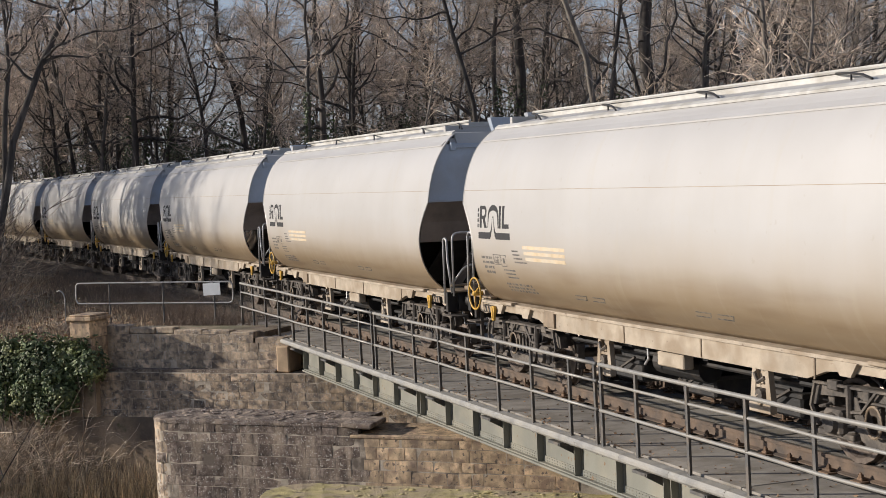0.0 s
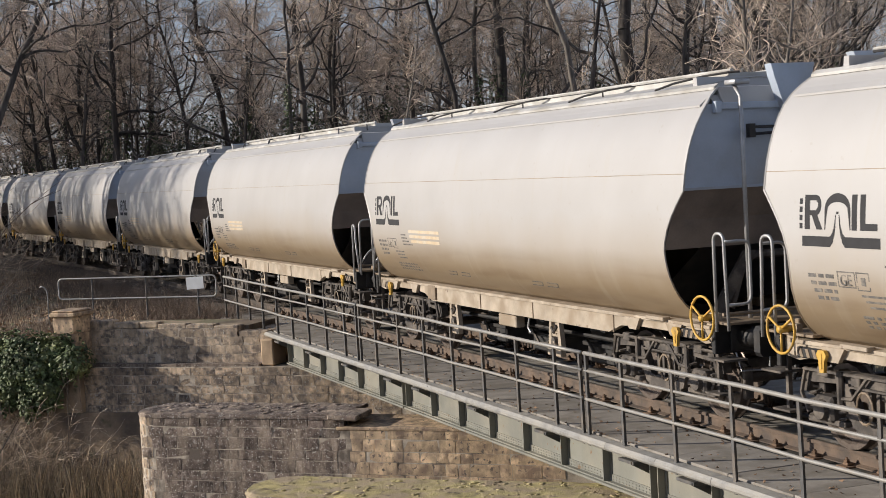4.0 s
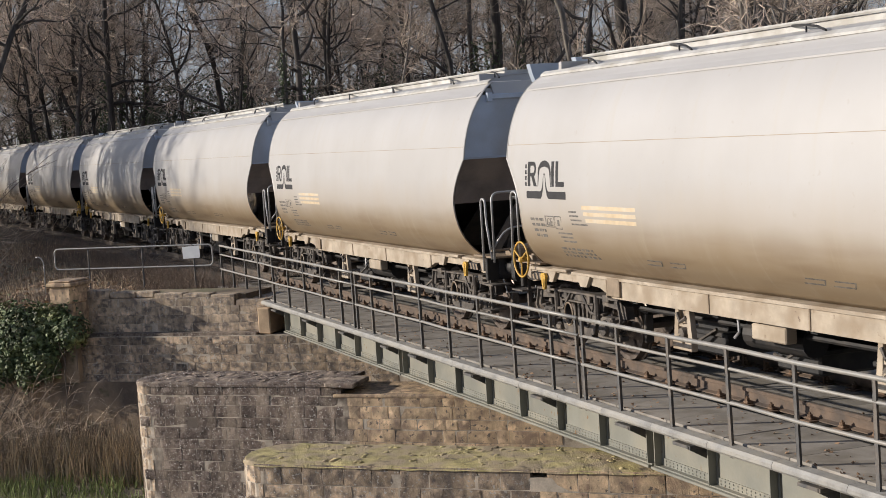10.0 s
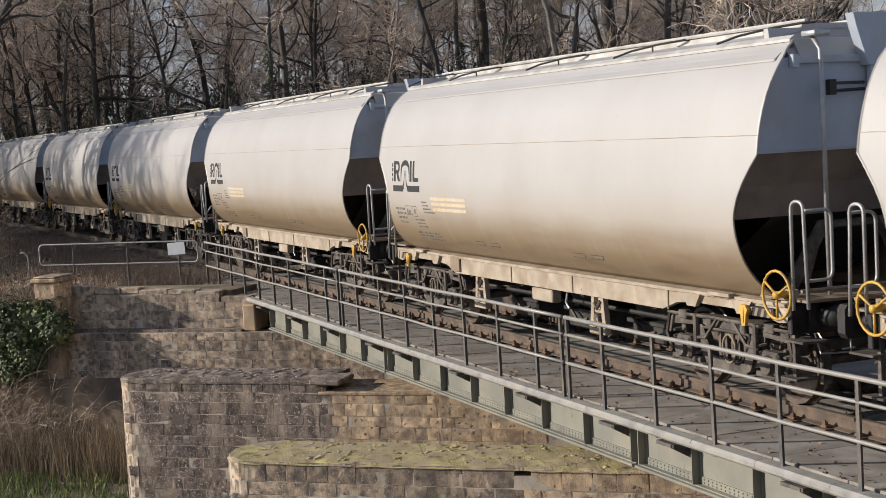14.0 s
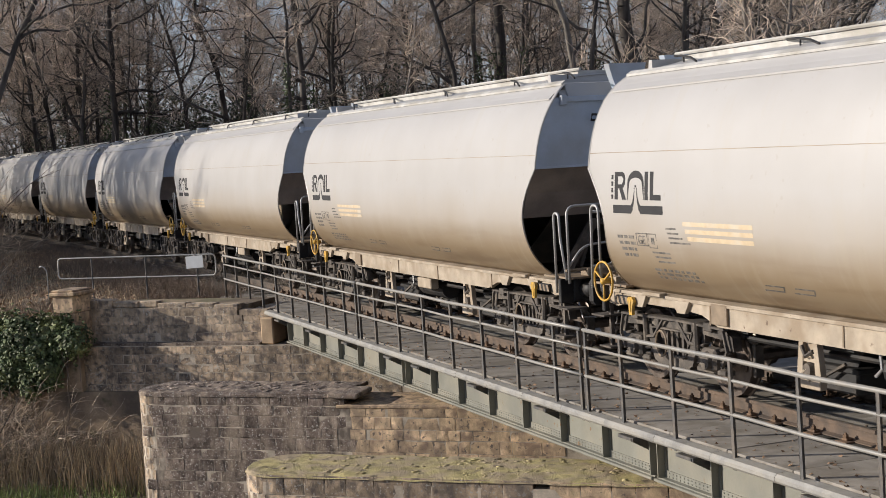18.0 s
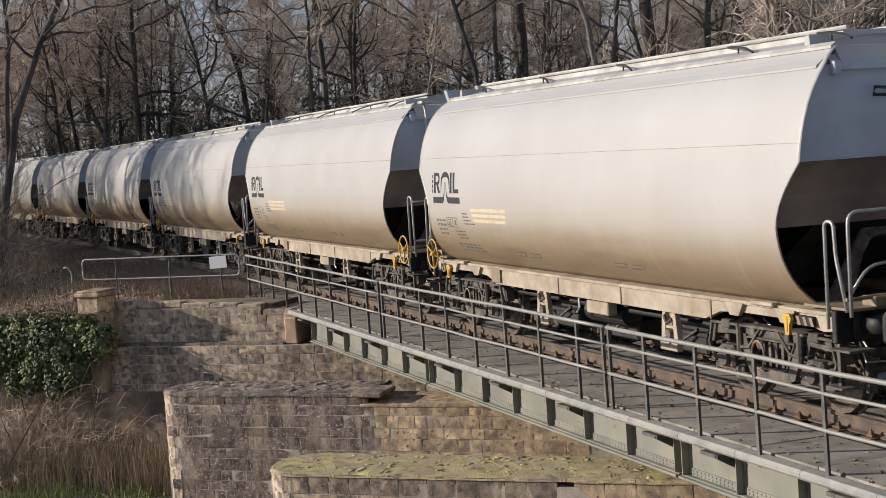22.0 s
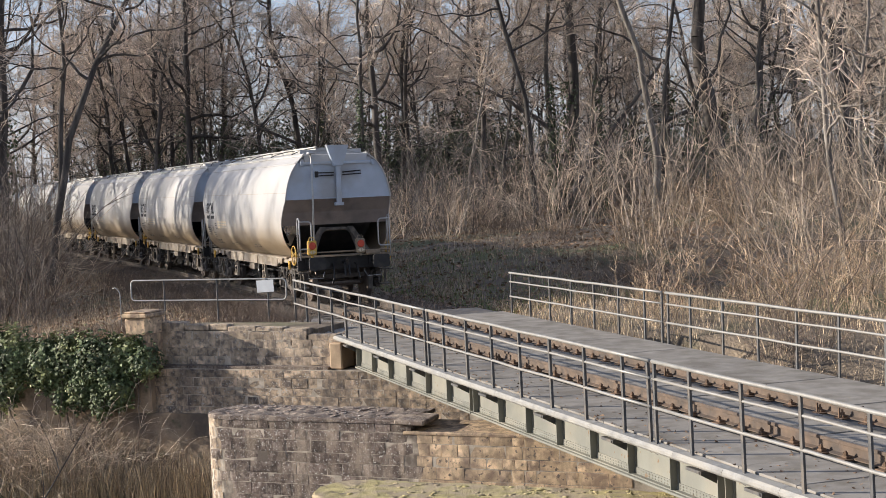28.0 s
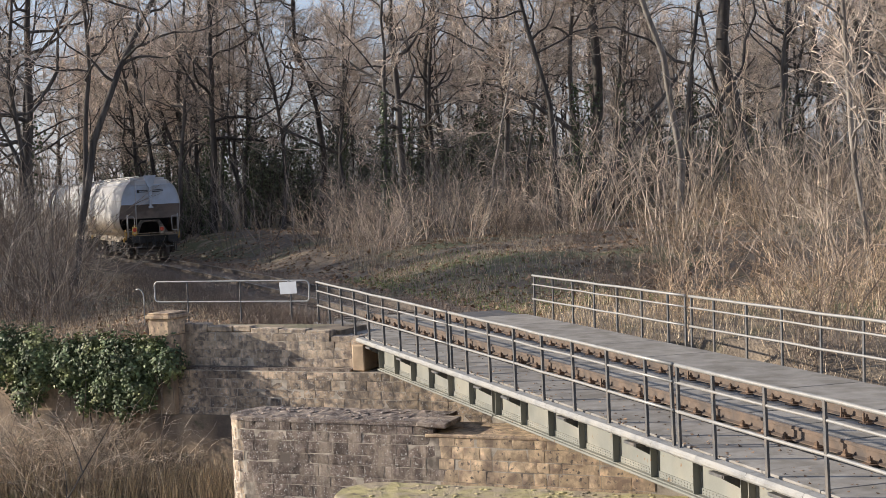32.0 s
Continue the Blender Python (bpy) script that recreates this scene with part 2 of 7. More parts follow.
# rail side beyond the bridge: grime plus the shade there, darkened in the colour
M_RAILDIM = material("grimy_shaded_rail_side", (0.075, 0.062, 0.052), 0.9, var=0.3, scale=6.0, second=(0.12, 0.092, 0.07), mix_scale=3.0, bump=0.15)
M_RAILTOP = material("dull_rail_head", (0.24, 0.215, 0.19), 0.45, 0.6, var=0.15, scale=6.0, bump=0.02)
M_CHAIR = material("rusty_fastener", (0.15, 0.095, 0.06), 0.85, var=0.3, scale=9.0, bump=0.15, random_tint=0.25)
M_SLEEPER = material("dark_sleeper", (0.13, 0.105, 0.085), 0.9, var=0.3, scale=5.0, stretch=(6, 1, 1), bump=0.3, random_tint=0.2)
M_BALLAST = material("brown_ballast", (0.15, 0.128, 0.108), 0.95, var=0.45, scale=9.0, fine=22.0, bump=0.9, dist=0.05, second=(0.085, 0.078, 0.058), mix_scale=0.8, third=(0.24, 0.21, 0.18), third_scale=7.0, third_low=0.56, third_high=0.66)
M_STONE = material("red_sandstone", (0.52, 0.395, 0.275), 0.92, var=0.4, scale=5.0, second=(0.15, 0.122, 0.105), mix_scale=8.0, mix_low=0.42, mix_high=0.66, third=(0.50, 0.47, 0.42), third_scale=26.0, third_low=0.60, third_high=0.66, fine=60.0, bump=0.7, dist=0.02, random_tint=0.22, stain=(0.10, 0.084, 0.074), stain_scale=2.2, stain_amount=0.6)
M_STONE_DARK = material("dark_weathered_sandstone", (0.14, 0.106, 0.088), 0.95, var=0.5, scale=7.0, second=(0.30, 0.245, 0.21), mix_scale=9.0, mix_low=0.50, mix_high=0.70, third=(0.48, 0.45, 0.41), third_scale=30.0, third_low=0.60, third_high=0.66, fine=60.0, bump=0.8, dist=0.025, random_tint=0.28, stain=(0.46, 0.37, 0.285), stain_scale=2.6, stain_amount=0.62)
M_STONE_PALE = material("pale_sandstone", (0.66, 0.49, 0.315), 0.9, var=0.3, scale=5.0, second=(0.34, 0.24, 0.17), mix_scale=6.0, third=(0.16, 0.13, 0.11), third_scale=14.0, third_low=0.60, third_high=0.68, fine=60.0, bump=0.6, dist=0.02, random_tint=0.18, stain=(0.19, 0.145, 0.115), stain_scale=2.4, stain_amount=0.6)
M_STONE_MID = material("grey_brown_sandstone", (0.56, 0.44, 0.315), 0.92, var=0.4, scale=5.0, second=(0.20, 0.165, 0.14), mix_scale=7.0, mix_low=0.46, mix_high=0.64, third=(0.50, 0.47, 0.42), third_scale=26.0, third_low=0.61, third_high=0.66, fine=60.0, bump=0.7, dist=0.02, random_tint=0.2, stain=(0.13, 0.105, 0.09), stain_scale=2.4, stain_amount=0.5)
M_MORTAR = material("lime_mortar", (0.50, 0.43, 0.345), 0.95, var=0.3, scale=5.0, second=(0.15, 0.122, 0.10), mix_scale=2.2, mix_low=0.48, mix_high=0.62, bump=0.4)
M_MOSS = material("yellow_green_moss", (0.47, 0.40, 0.185), 0.95, var=0.4, scale=6.0, second=(0.40, 0.32, 0.21), mix_scale=3.0, mix_low=0.42, mix_high=0.6, third=(0.16, 0.13, 0.09), third_scale=5.0, third_low=0.58, third_high=0.7, bump=0.8, dist=0.03)
M_BARK = material("grey_brown_bark", (0.058, 0.050, 0.045), 0.9, var=0.35, scale=5.0, fine=30.0, stretch=(3, 3, 0.6), second=(0.125, 0.11, 0.096), mix_scale=1.1, bump=0.5, random_tint=0.3)
M_BARK_PALE = material("pale_grey_bark", (0.26, 0.228, 0.195), 0.9, var=0.3, scale=5.0, stretch=(3, 3, 0.6), second=(0.12, 0.103, 0.088), mix_scale=1.5, bump=0.4, random_tint=0.2)
M_TWIG = material("grey_brown_twig", (0.47, 0.385, 0.31), 0.85, var=0.35, scale=2.0, fine=9.0, bump=0.0, random_tint=0.3, island=0.55)
# darker than the twigs: shade inside the wood put into the stem colour
M_FARTWIG = material("shaded_distant_stems", (0.20, 0.172, 0.15), 0.9, var=0.35, scale=2.0, fine=9.0, bump=0.0, island=0.4)
# lighter copy of the bramble brown: sunlight on the wood's edge put into colour
M_SAPLING = material("sunlit_sapling_stems", (0.50, 0.40, 0.305), 0.85, var=0.3, scale=2.0, bump=0.0, random_tint=0.3, island=0.7)
M_EVERGREEN = material("dull_evergreen_leaf", (0.085, 0.10, 0.058), 0.6, var=0.35, scale=1.2, bump=0.0, second=(0.13, 0.13, 0.08), mix_scale=0.6, mix_low=0.5, mix_high=0.62, island=0.55)
M_DRYSHRUB = material("dry_shrub_stems", (0.42, 0.31, 0.205), 0.85, var=0.3, scale=2.0, bump=0.0, random_tint=0.3, island=0.75)
M_TANGLE = material("grey_bramble_stems", (0.54, 0.44, 0.335), 0.85, var=0.3, scale=2.0, bump=0.0, random_tint=0.3, island=0.6)
M_STRAW = material("dry_straw_stems", (0.50, 0.395, 0.27), 0.85, var=0.3, scale=2.0, bump=0.0, random_tint=0.2, island=0.6)
M_BRAMBLE = material("brown_bramble_stems", (0.21, 0.158, 0.12), 0.85, var=0.3, scale=2.0, bump=0.0, random_tint=0.2, island=0.4)
# second colour paints the pale sunlit highlights onto patches of leaves
M_IVY = material("dark_green_ivy_leaf", (0.105, 0.138, 0.058), 0.6, var=0.4, scale=2.0, bump=0.0, second=(0.27, 0.29, 0.12), mix_scale=1.7, mix_low=0.52, mix_high=0.62, island=0.6)
M_IVYTREE = material("ivy_on_trunk", (0.06, 0.078, 0.032), 0.5, var=0.3, scale=2.0, bump=0.0, island=0.45)
M_LEAFDEAD = material("russet_dead_leaf", (0.30, 0.195, 0.12), 0.8, var=0.3, scale=2.0, bump=0.0, island=0.4)
M_GRASS = material("green_grass_blade", (0.20, 0.235, 0.085), 0.8, var=0.3, scale=2.0, bump=0.0, island=0.65)
M_SIGN = material("white_sign_face", (0.66, 0.68, 0.70), 0.4, var=0.06, scale=5.0, bump=0.02)
M_ORANGE = material("orange_sandstone", (0.56, 0.41, 0.265), 0.9, var=0.2, scale=3.0, second=(0.42, 0.30, 0.20), mix_scale=2.0, bump=0.4)
M_EARTH = material("brown_weathered_render", (0.34, 0.255, 0.175), 0.95, var=0.3, scale=1.7, fine=18.0, second=(0.14, 0.11, 0.085), mix_scale=1.1, third=(0.13, 0.12, 0.07), third_scale=2.5, bump=0.5, dist=0.03)
M_GROUND = material("winter_ground", (0.18, 0.142, 0.104), 0.95, var=0.35, scale=1.6, fine=14.0, second=(0.14, 0.145, 0.07), mix_scale=0.22, mix_low=0.52, mix_high=0.64, third=(0.30, 0.235, 0.16), third_scale=0.9, third_low=0.52, third_high=0.66, bump=0.9, dist=0.06)

# ---- mesh helpers ----
def bm_new():
    return bmesh.new()


def link(name, bm, mat, smooth=False):
    me = bpy.data.meshes.new(name)
    bm.to_mesh(me)
    bm.free()
    me.materials.append(mat)
    if smooth:
        for p in me.polygons:
            p.use_smooth = True
    return new(name, me)


def part(name, bm, mat, parent, label="", smooth=False):
    ob = link(name, bm, mat, smooth)
    ob.parent = parent
    if label:
        ob["label"] = label
    return ob


def share(name, mesh, parent, m, label=""):
    ob = new(name, mesh)
    ob.parent = parent
    ob.matrix_basis = m
    if label:
        ob["label"] = label
    return ob


def empty(name, m=None):
    ob = new(name)
    ob.empty_display_size = 0.2
    if m is not None:
        ob.matrix_basis = m
    return ob


def box(bm, x0, x1, y0, y1, z0, z1, bevel=0.0, m=None):
    r = bmesh.ops.create_cube(bm, size=1.0)
    vs = r["verts"]
    t = Matrix.Translation(((x0 + x1) / 2, (y0 + y1) / 2, (z0 + z1) / 2)) @ Matrix.Diagonal((abs(x1 - x0), abs(y1 - y0), abs(z1 - z0), 1))
    bmesh.ops.transform(bm, matrix=(m @ t if m is not None else t), verts=vs)
    if bevel:
        es = {e for v in vs for e in v.link_edges}
        bmesh.ops.bevel(bm, geom=list(es), offset=bevel, segments=1, affect="EDGES", clamp_overlap=True)
    return vs


def tube(bm, pts, r, seg=8, closed=False, caps=True):
    """A round bar along points; r is one radius or one for each point."""
    pts = [Vector(p) for p in pts]
    n = len(pts)
    rad = r if isinstance(r, (list, tuple)) else [r] * n
    rings = []
    up = None
    for i, p in enumerate(pts):
        if closed:
            d = pts[(i + 1) % n] - pts[i - 1]
        else:
            d = pts[min(i + 1, n - 1)] - pts[max(i - 1, 0)]
        d.normalize()
        if up is None or abs(up.dot(d)) > 0.98:
            up = Vector((0, 0, 1)) if abs(d.z) < 0.9 else Vector((1, 0, 0))
        side = d.cross(up).normalized()
        up = side.cross(d).normalized()
        rings.append([bm.verts.new(p + (side * math.cos(k * math.tau / seg) + up * math.sin(k * math.tau / seg)) * rad[i]) for k in range(seg)])
    for i in range(n if closed else n - 1):
        a, b = rings[i], rings[(i + 1) % n]
        for k in range(seg):
            bm.faces.new((a[k], a[(k + 1) % seg], b[(k + 1) % seg], b[k]))
    if caps and not closed and seg > 2:
        bm.faces.new(rings[0][::-1])
        bm.faces.new(rings[-1])


def bent(pts, r, n=4):
    """The line through pts with its corners rounded off at radius r."""
    pts = [Vector(p) for p in pts]
    out = [pts[0]]
    for a, b, c in zip(pts, pts[1:], pts[2:]):
        u, v = a - b, c - b
        k = min(r, u.length * 0.48, v.length * 0.48)
        p, q = b + u.normalized() * k, b + v.normalized() * k
        for i in range(n + 1):
            t = i / n
            out.append(p.lerp(b, t).lerp(b.lerp(q, t), t))
    return out + [pts[-1]]


def arc(cx, cy, cz, r, a0, a1, plane="xz", n=8):
    out = []
    for i in range(n + 1):
        a = radians(a0 + (a1 - a0) * i / n)
        c, s = r * math.cos(a), r * math.sin(a)
        out.append({"xz": (cx + c, cy, cz + s), "yz": (cx, cy + c, cz + s), "xy": (cx + c, cy + s, cz)}[plane])
    return out


def cyl(bm, p0, p1, r0, r1=None, seg=16):
    tube(bm, [p0, p1], [r0, r0 if r1 is None else r1], seg)


def prism(bm, outline, axis, a, b):
    """A flat outline of (u, v) pairs drawn out along x ('x': u=y, v=z) or y ('y': u=x, v=z) from a to b."""
    def at(u, v, t):
        return {"x": (t, u, v), "y": (u, t, v), "z": (u, v, t)}[axis]
    va = [bm.verts.new(at(u, v, a)) for u, v in outline]
    vb = [bm.verts.new(at(u, v, b)) for u, v in outline]
    n = len(outline)
    for i in range(n):
        bm.faces.new((va[i], va[(i + 1) % n], vb[(i + 1) % n], vb[i]))
    bm.faces.new(va[::-1])
    bm.faces.new(vb)
    bmesh.ops.recalc_face_normals(bm, faces=bm.faces)


# ---- the line of the track ----
YC = -10.30                       # track centre on the bridge
CURVE_AT, CURVE_R, CURVE_IN = 25.2, 731.0, 13.9
_tab = [(0.0, 0.0, 0.0)]
_h = 0.0
for _i in range(1, 1041):
    _s = _i * 0.25
    _k = min(max((_s - CURVE_AT) / CURVE_IN, 0.0), 1.0) / CURVE_R
    _h += _k * 0.25
    _x, _y, _ = _tab[-1]
    _tab.append((_x + 0.25 * math.cos(_h), _y + 0.25 * math.sin(_h), _h))


def track(s):
    """Place and heading of the track's centre, s metres along it."""
    if s <= 0:
        return s, YC, 0.0
    i = min(int(s / 0.25), len(_tab) - 2)
    f = s / 0.25 - i
    a, b = _tab[i], _tab[i + 1]
    return a[0] + (b[0] - a[0]) * f, YC + a[1] + (b[1] - a[1]) * f, a[2] + (b[2] - a[2]) * f


def fall(s):
    """The line falls gently beyond the bridge."""
    return -0.0022 * max(0.0, s - 28.0) - 0.0020 * max(0.0, s - 36.0)


def beside(s, off):
    x, y, h = track(s)
    return x - math.sin(h) * off, y + math.cos(h) * off


# ---- ground ----
WALL_P, WALL_D, WALL_N = Vector((32.9, -7.75)), Vector((0.66, 0.75)).normalized(), Vector((-0.75, 0.66)).normalized()


def inland(x, y):
    return -((x - WALL_P.x) * WALL_N.x + (y - WALL_P.y) * WALL_N.y)


def along(x, y):
    return (x - WALL_P.x) * WALL_D.x + (y - WALL_P.y) * WALL_D.y


def smooth(a, b, v):
    t = min(max((v - a) / (b - a), 0.0), 1.0)
    return t * t * (3 - 2 * t)


def ground_z(x, y):
    q, l = inland(x, y), along(x, y)
    n = noise.noise(Vector((x * 0.12, y * 0.12, 0.3))) * 0.5 + noise.noise(Vector((x * 0.45, y * 0.45, 4.0))) * 0.16
    # distance from the track beyond the bridge
    s = max(x, 0)
    tx, ty, _ = track(s)
    d = y - ty
    land = -0.25 + n * 0.6
    land += 0.75 * smooth(3.5, 9.0, -d) * smooth(38, 50, x)            # grassy rise beyond the track
    land += 0.5 * smooth(8, 30, -d)
    land -= 0.5 * smooth(3.0, 8.0, d) * smooth(36, 44, x) - 0.5 * smooth(9, 22, d)
    flat = smooth(6.0, 3.0, abs(d))
    land = land * (1 - flat) + (fall(s) - 0.42) * flat
    if x > 100:
        land += 0.01 * (x - 100)
    low = -3.75 + n * 0.5
    walled = smooth(27.0, 23.0, l) * smooth(-10.0, -7.5, l)
    t_wall = smooth(0.5, 1.15, q)
    t_slope = smooth(-6.0, 1.5, q)
    t = t_wall * walled + t_slope * (1 - walled)
    z = low + (land - low) * t
    # the bank on which the camera stands
    r = math.hypot(x + 1.0, y - 1.0)
    z += (1.55 - z) * smooth(9.0, 4.2, r)
    return z


def make_ground():
    xs = [-2500, -900, -300, -120, -60, -35] + [-20 + i for i in range(0, 50)] + [30 + i * 0.5 for i in range(0, 60)] + [60 + i * 1.5 for i in range(0, 54)] + [145, 165, 200, 300, 600, 1200, 2600]
    ys = [-2600, -1100, -500, -250, -150, -110, -90] + [-75 + i * 1.5 for i in range(0, 34)] + [-24 + i * 0.5 for i in range(0, 73)] + [14 + i * 1.5 for i in range(0, 22)] + [52, 70, 100, 160, 300, 700, 2500]
    vs = [(x, y, ground_z(x, y) if -60 < x < 300 and -150 < y < 160 else 0.5) for x in xs for y in ys]
    m = len(ys)
    fs = [(i * m + j, (i + 1) * m + j, (i + 1) * m + j + 1, i * m + j + 1) for i in range(len(xs) - 1) for j in range(m - 1)]
    me = bpy.data.meshes.new("ground")
    me.from_pydata(vs, [], fs)
    me.materials.append(M_GROUND)
    for p in me.polygons:
        p.use_smooth = True
    return tagged(new("ground", me), "brown winter ground with patches of grass", "ground", kind="structure")


make_ground()

# ---- track ----
DECK_END = 36.9


def rail_profile():
    h, f = 0.036, 0.07
    return [(-f, -0.172), (f, -0.172), (f, -0.160), (0.012, -0.142), (0.010, -0.05), (h, -0.040), (h, -0.006), (h - 0.012, 0.0),
            (-h + 0.012, 0.0), (-h, -0.006), (-h, -0.040), (-0.010, -0.05), (-0.012, -0.142), (-f, -0.160)]


def make_rail(off, first, last, side, label):
    prof = rail_profile()
    bm = bm_new()
    rows = []
    s = first
    while s < last + 0.01:
        x, y, h = track(s)
        row = []
        for u, v in prof:
            row.append(bm.verts.new((x - math.sin(h) * (off + u), y + math.cos(h) * (off + u), v + fall(s))))
        rows.append(row)
        s += 3.0
    n = len(prof)
    for a, b in zip(rows, rows[1:]):
        for k in range(n):
            f = bm.faces.new((a[k], a[(k + 1) % n], b[(k + 1) % n], b[k]))
            f.material_index = 1 if k in (7,) else 0
    ob = link("rail", bm, side)
    ob.data.materials.append(M_RAILTOP)
    return tagged(ob, label, "rail", "rails of the track", kind="structure")


for off in (0.7525, -0.7525):
    make_rail(off, -24.0, 36.0, M_RAIL, "rusty steel running rail with a worn head")
    make_rail(off, 36.004, 150.0, M_RAILDIM, "grimy rail with shade in its dark colour, half hidden by weeds")


def make_ballast():
    bm = bm_new()
    prev = None
    s = DECK_END - 0.6
    while s < 150:
        x, y, h = track(s)
        row = []
        for off, z in ((3.0, -0.75), (2.2, -0.40), (1.7, -0.23), (1.2, -0.19), (0.9, -0.195), (0.6, -0.185), (0.2, -0.165), (-0.2, -0.17), (-0.6, -0.185), (-0.9, -0.195), (-1.2, -0.19), (-1.7, -0.23), (-2.2, -0.40), (-3.0, -0.75)):
            z += noise.noise(Vector((s * 1.7, off * 2.0, 1.0))) * 0.035 + fall(s)
            row.append(bm.verts.new((x - math.sin(h) * off, y + math.cos(h) * off, z)))
        if prev:
            for k in range(len(row) - 1):
                bm.faces.new((prev[k], row[k], row[k + 1], prev[k + 1]))
        prev = row
        s += 0.5 if s < 80 else 1.5
    ob = link("ballast", bm, M_BALLAST, True)
    tagged(ob, "brown track ballast bed with weeds", "ballast", kind="structure")
    return ob


ballast = make_ballast()


def sleeper_mesh():
    bm = bm_new()
    box(bm, -0.12, 0.12, -1.28, 1.28, -0.36, -0.172, 0.015)
    me = bpy.data.meshes.new("sleeper")
    bm.to_mesh(me), bm.free()
    me.materials.append(M_SLEEPER)
    return me


_sl = sleeper_mesh()
_s = DECK_END + 0.3
while _s < 112:
    x, y, h = track(_s)
    share("sleeper", _sl, ballast, pose(x, y, fall(_s), 0, 0, math.degrees(h) + random.uniform(-1, 1)))
    _s += 0.6

# ---- bridge ----
Y_NEAR, Y_FAR = -8.23, -13.05      # the two railings
SPAN_X = [36.9, 31.7, 24.2, 15.55, 7.0, -2.0, -12.0, -20.0]


def make_deck():
    deck = empty("bridge_deck")
    tagged(deck, "grey boarded bridge deck with pale metal edges", "bridge deck", kind="structure")
    bm = bm_new()
    box(bm, -20, DECK_END, -9.35, -8.30, -0.36, -0.255)
    box(bm, -20, DECK_END, Y_FAR, -11.40, -0.36, -0.225)
    box(bm, -20, DECK_END, -11.40, -9.35, -0.50, -0.28)
    part("bearer", bm, M_POST, deck)
    # rolled edge of the near walkway in lengths, slightly bowed
    x = DECK_END
    i = 0
    while x > -20:
        ln = 1.214
        bm = bm_new()
        z0 = -0.235
        prism(bm, [(Y_NEAR - 0.01, -0.325), (Y_NEAR + 0.065, -0.325), (Y_NEAR + 0.085, -0.30), (Y_NEAR + 0.085, -0.265), (Y_NEAR + 0.06, z0 + 0.004), (Y_NEAR - 0.06, z0 + 0.012), (Y_NEAR - 0.12, z0 - 0.02)], "x", x - ln + 0.006, x)
        part("edge_angle", bm, M_LIP, deck)
        x -= ln
        i += 1
    bm = bm_new()
    prism(bm, [(Y_FAR - 0.08, -0.34), (Y_FAR + 0.02, -0.34), (Y_FAR + 0.02, -0.21), (Y_FAR - 0.08, -0.21)], "x", -20, DECK_END - 2.0)
    part("edge_angle", bm, M_LIP, deck)
    # upstand between the far rail and the walkway
    bm = bm_new()
    box(bm, -20, DECK_END, -11.44, -11.38, -0.30, -0.13)
    part("kerb_angle", bm, M_POST, deck)
    return deck


DECK = make_deck()


def deck_pieces():
    """Walkway and four-foot boards, one mesh for each width."""
    def board(w, l, t):
        bm = bm_new()
        box(bm, -l / 2 + 0.006, l / 2 - 0.006, -w / 2, w / 2, -t, 0, 0.006)
        me = bpy.data.meshes.new("plank")
        bm.to_mesh(me), bm.free()
        me.materials.append(M_PLANK)
        return me
    rng = random.Random(4)
    near, mid, far = board(1.0, 1.214, 0.04), board(1.16, 0.60, 0.05), board(1.60, 2.43, 0.05)
    x = DECK_END - 0.6
    while x > 2:
        share("plank", near, DECK, pose(x, -8.86, -0.222 + rng.uniform(-0.004, 0.004), rng.uniform(-0.2, 0.2), rng.uniform(-0.2, 0.2), 0))
        x -= 1.214
    x = DECK_END - 0.4
    while x > 6:
        share("plank", mid, DECK, pose(x, YC, -0.175 + rng.uniform(-0.006, 0.006), rng.uniform(-0.3, 0.3), rng.uniform(-0.4, 0.4), 0))
        x -= 0.61
    x = DECK_END - 3.2
    while x > 6:
        share("plank", far, DECK, pose(x, -12.25, -0.185 + rng.uniform(-0.003, 0.003), 0, rng.uniform(-0.1, 0.1), 0))
        x -= 2.436


def fastener_mesh(tall):
    """A rail clip: plate, two bolts, nut and clamp."""
    bm = bm_new()
    box(bm, -0.09, 0.09, 0.07, 0.19, -0.178, -0.158, 0.004)
    box(bm, -0.045, 0.045, 0.055, 0.14, -0.158, -0.128, 0.008)
    cyl(bm, (0.0, 0.115, -0.14), (0.0, 0.115, -0.075 if not tall else -0.055), 0.016, seg=6)
    cyl(bm, (0.0, 0.115, -0.125), (0.0, 0.115, -0.095), 0.032, seg=6)
    if tall:
        box(bm, -0.012, 0.012, 0.15, 0.175, -0.16, -0.03, 0.003)
    me = bpy.data.meshes.new("rail_clip")
    bm.to_mesh(me), bm.free()
    me.materials.append(M_CHAIR)
    return me


def make_fasteners():
    bed = tagged(empty("track_fastening"), "rusty bolted rail clips along the bridge rails", "rail fastening", kind="structure")
    a, b = fastener_mesh(False), fastener_mesh(True)
    rng = random.Random(8)
    x = DECK_END - 0.4
    i = 0
    while x > 6:
        for side in (0.7525, -0.7525):
            for flip in (0, 180):
                me = b if rng.random() < 0.22 and x < 26 else a
                px = x + rng.uniform(-0.03, 0.03)
                share("rail_clip", me, bed, pose(px, YC + side, 0, 0, 0, flip))
        x -= 0.61 + (0.12 if i % 3 == 0 else -0.06)
        i += 1


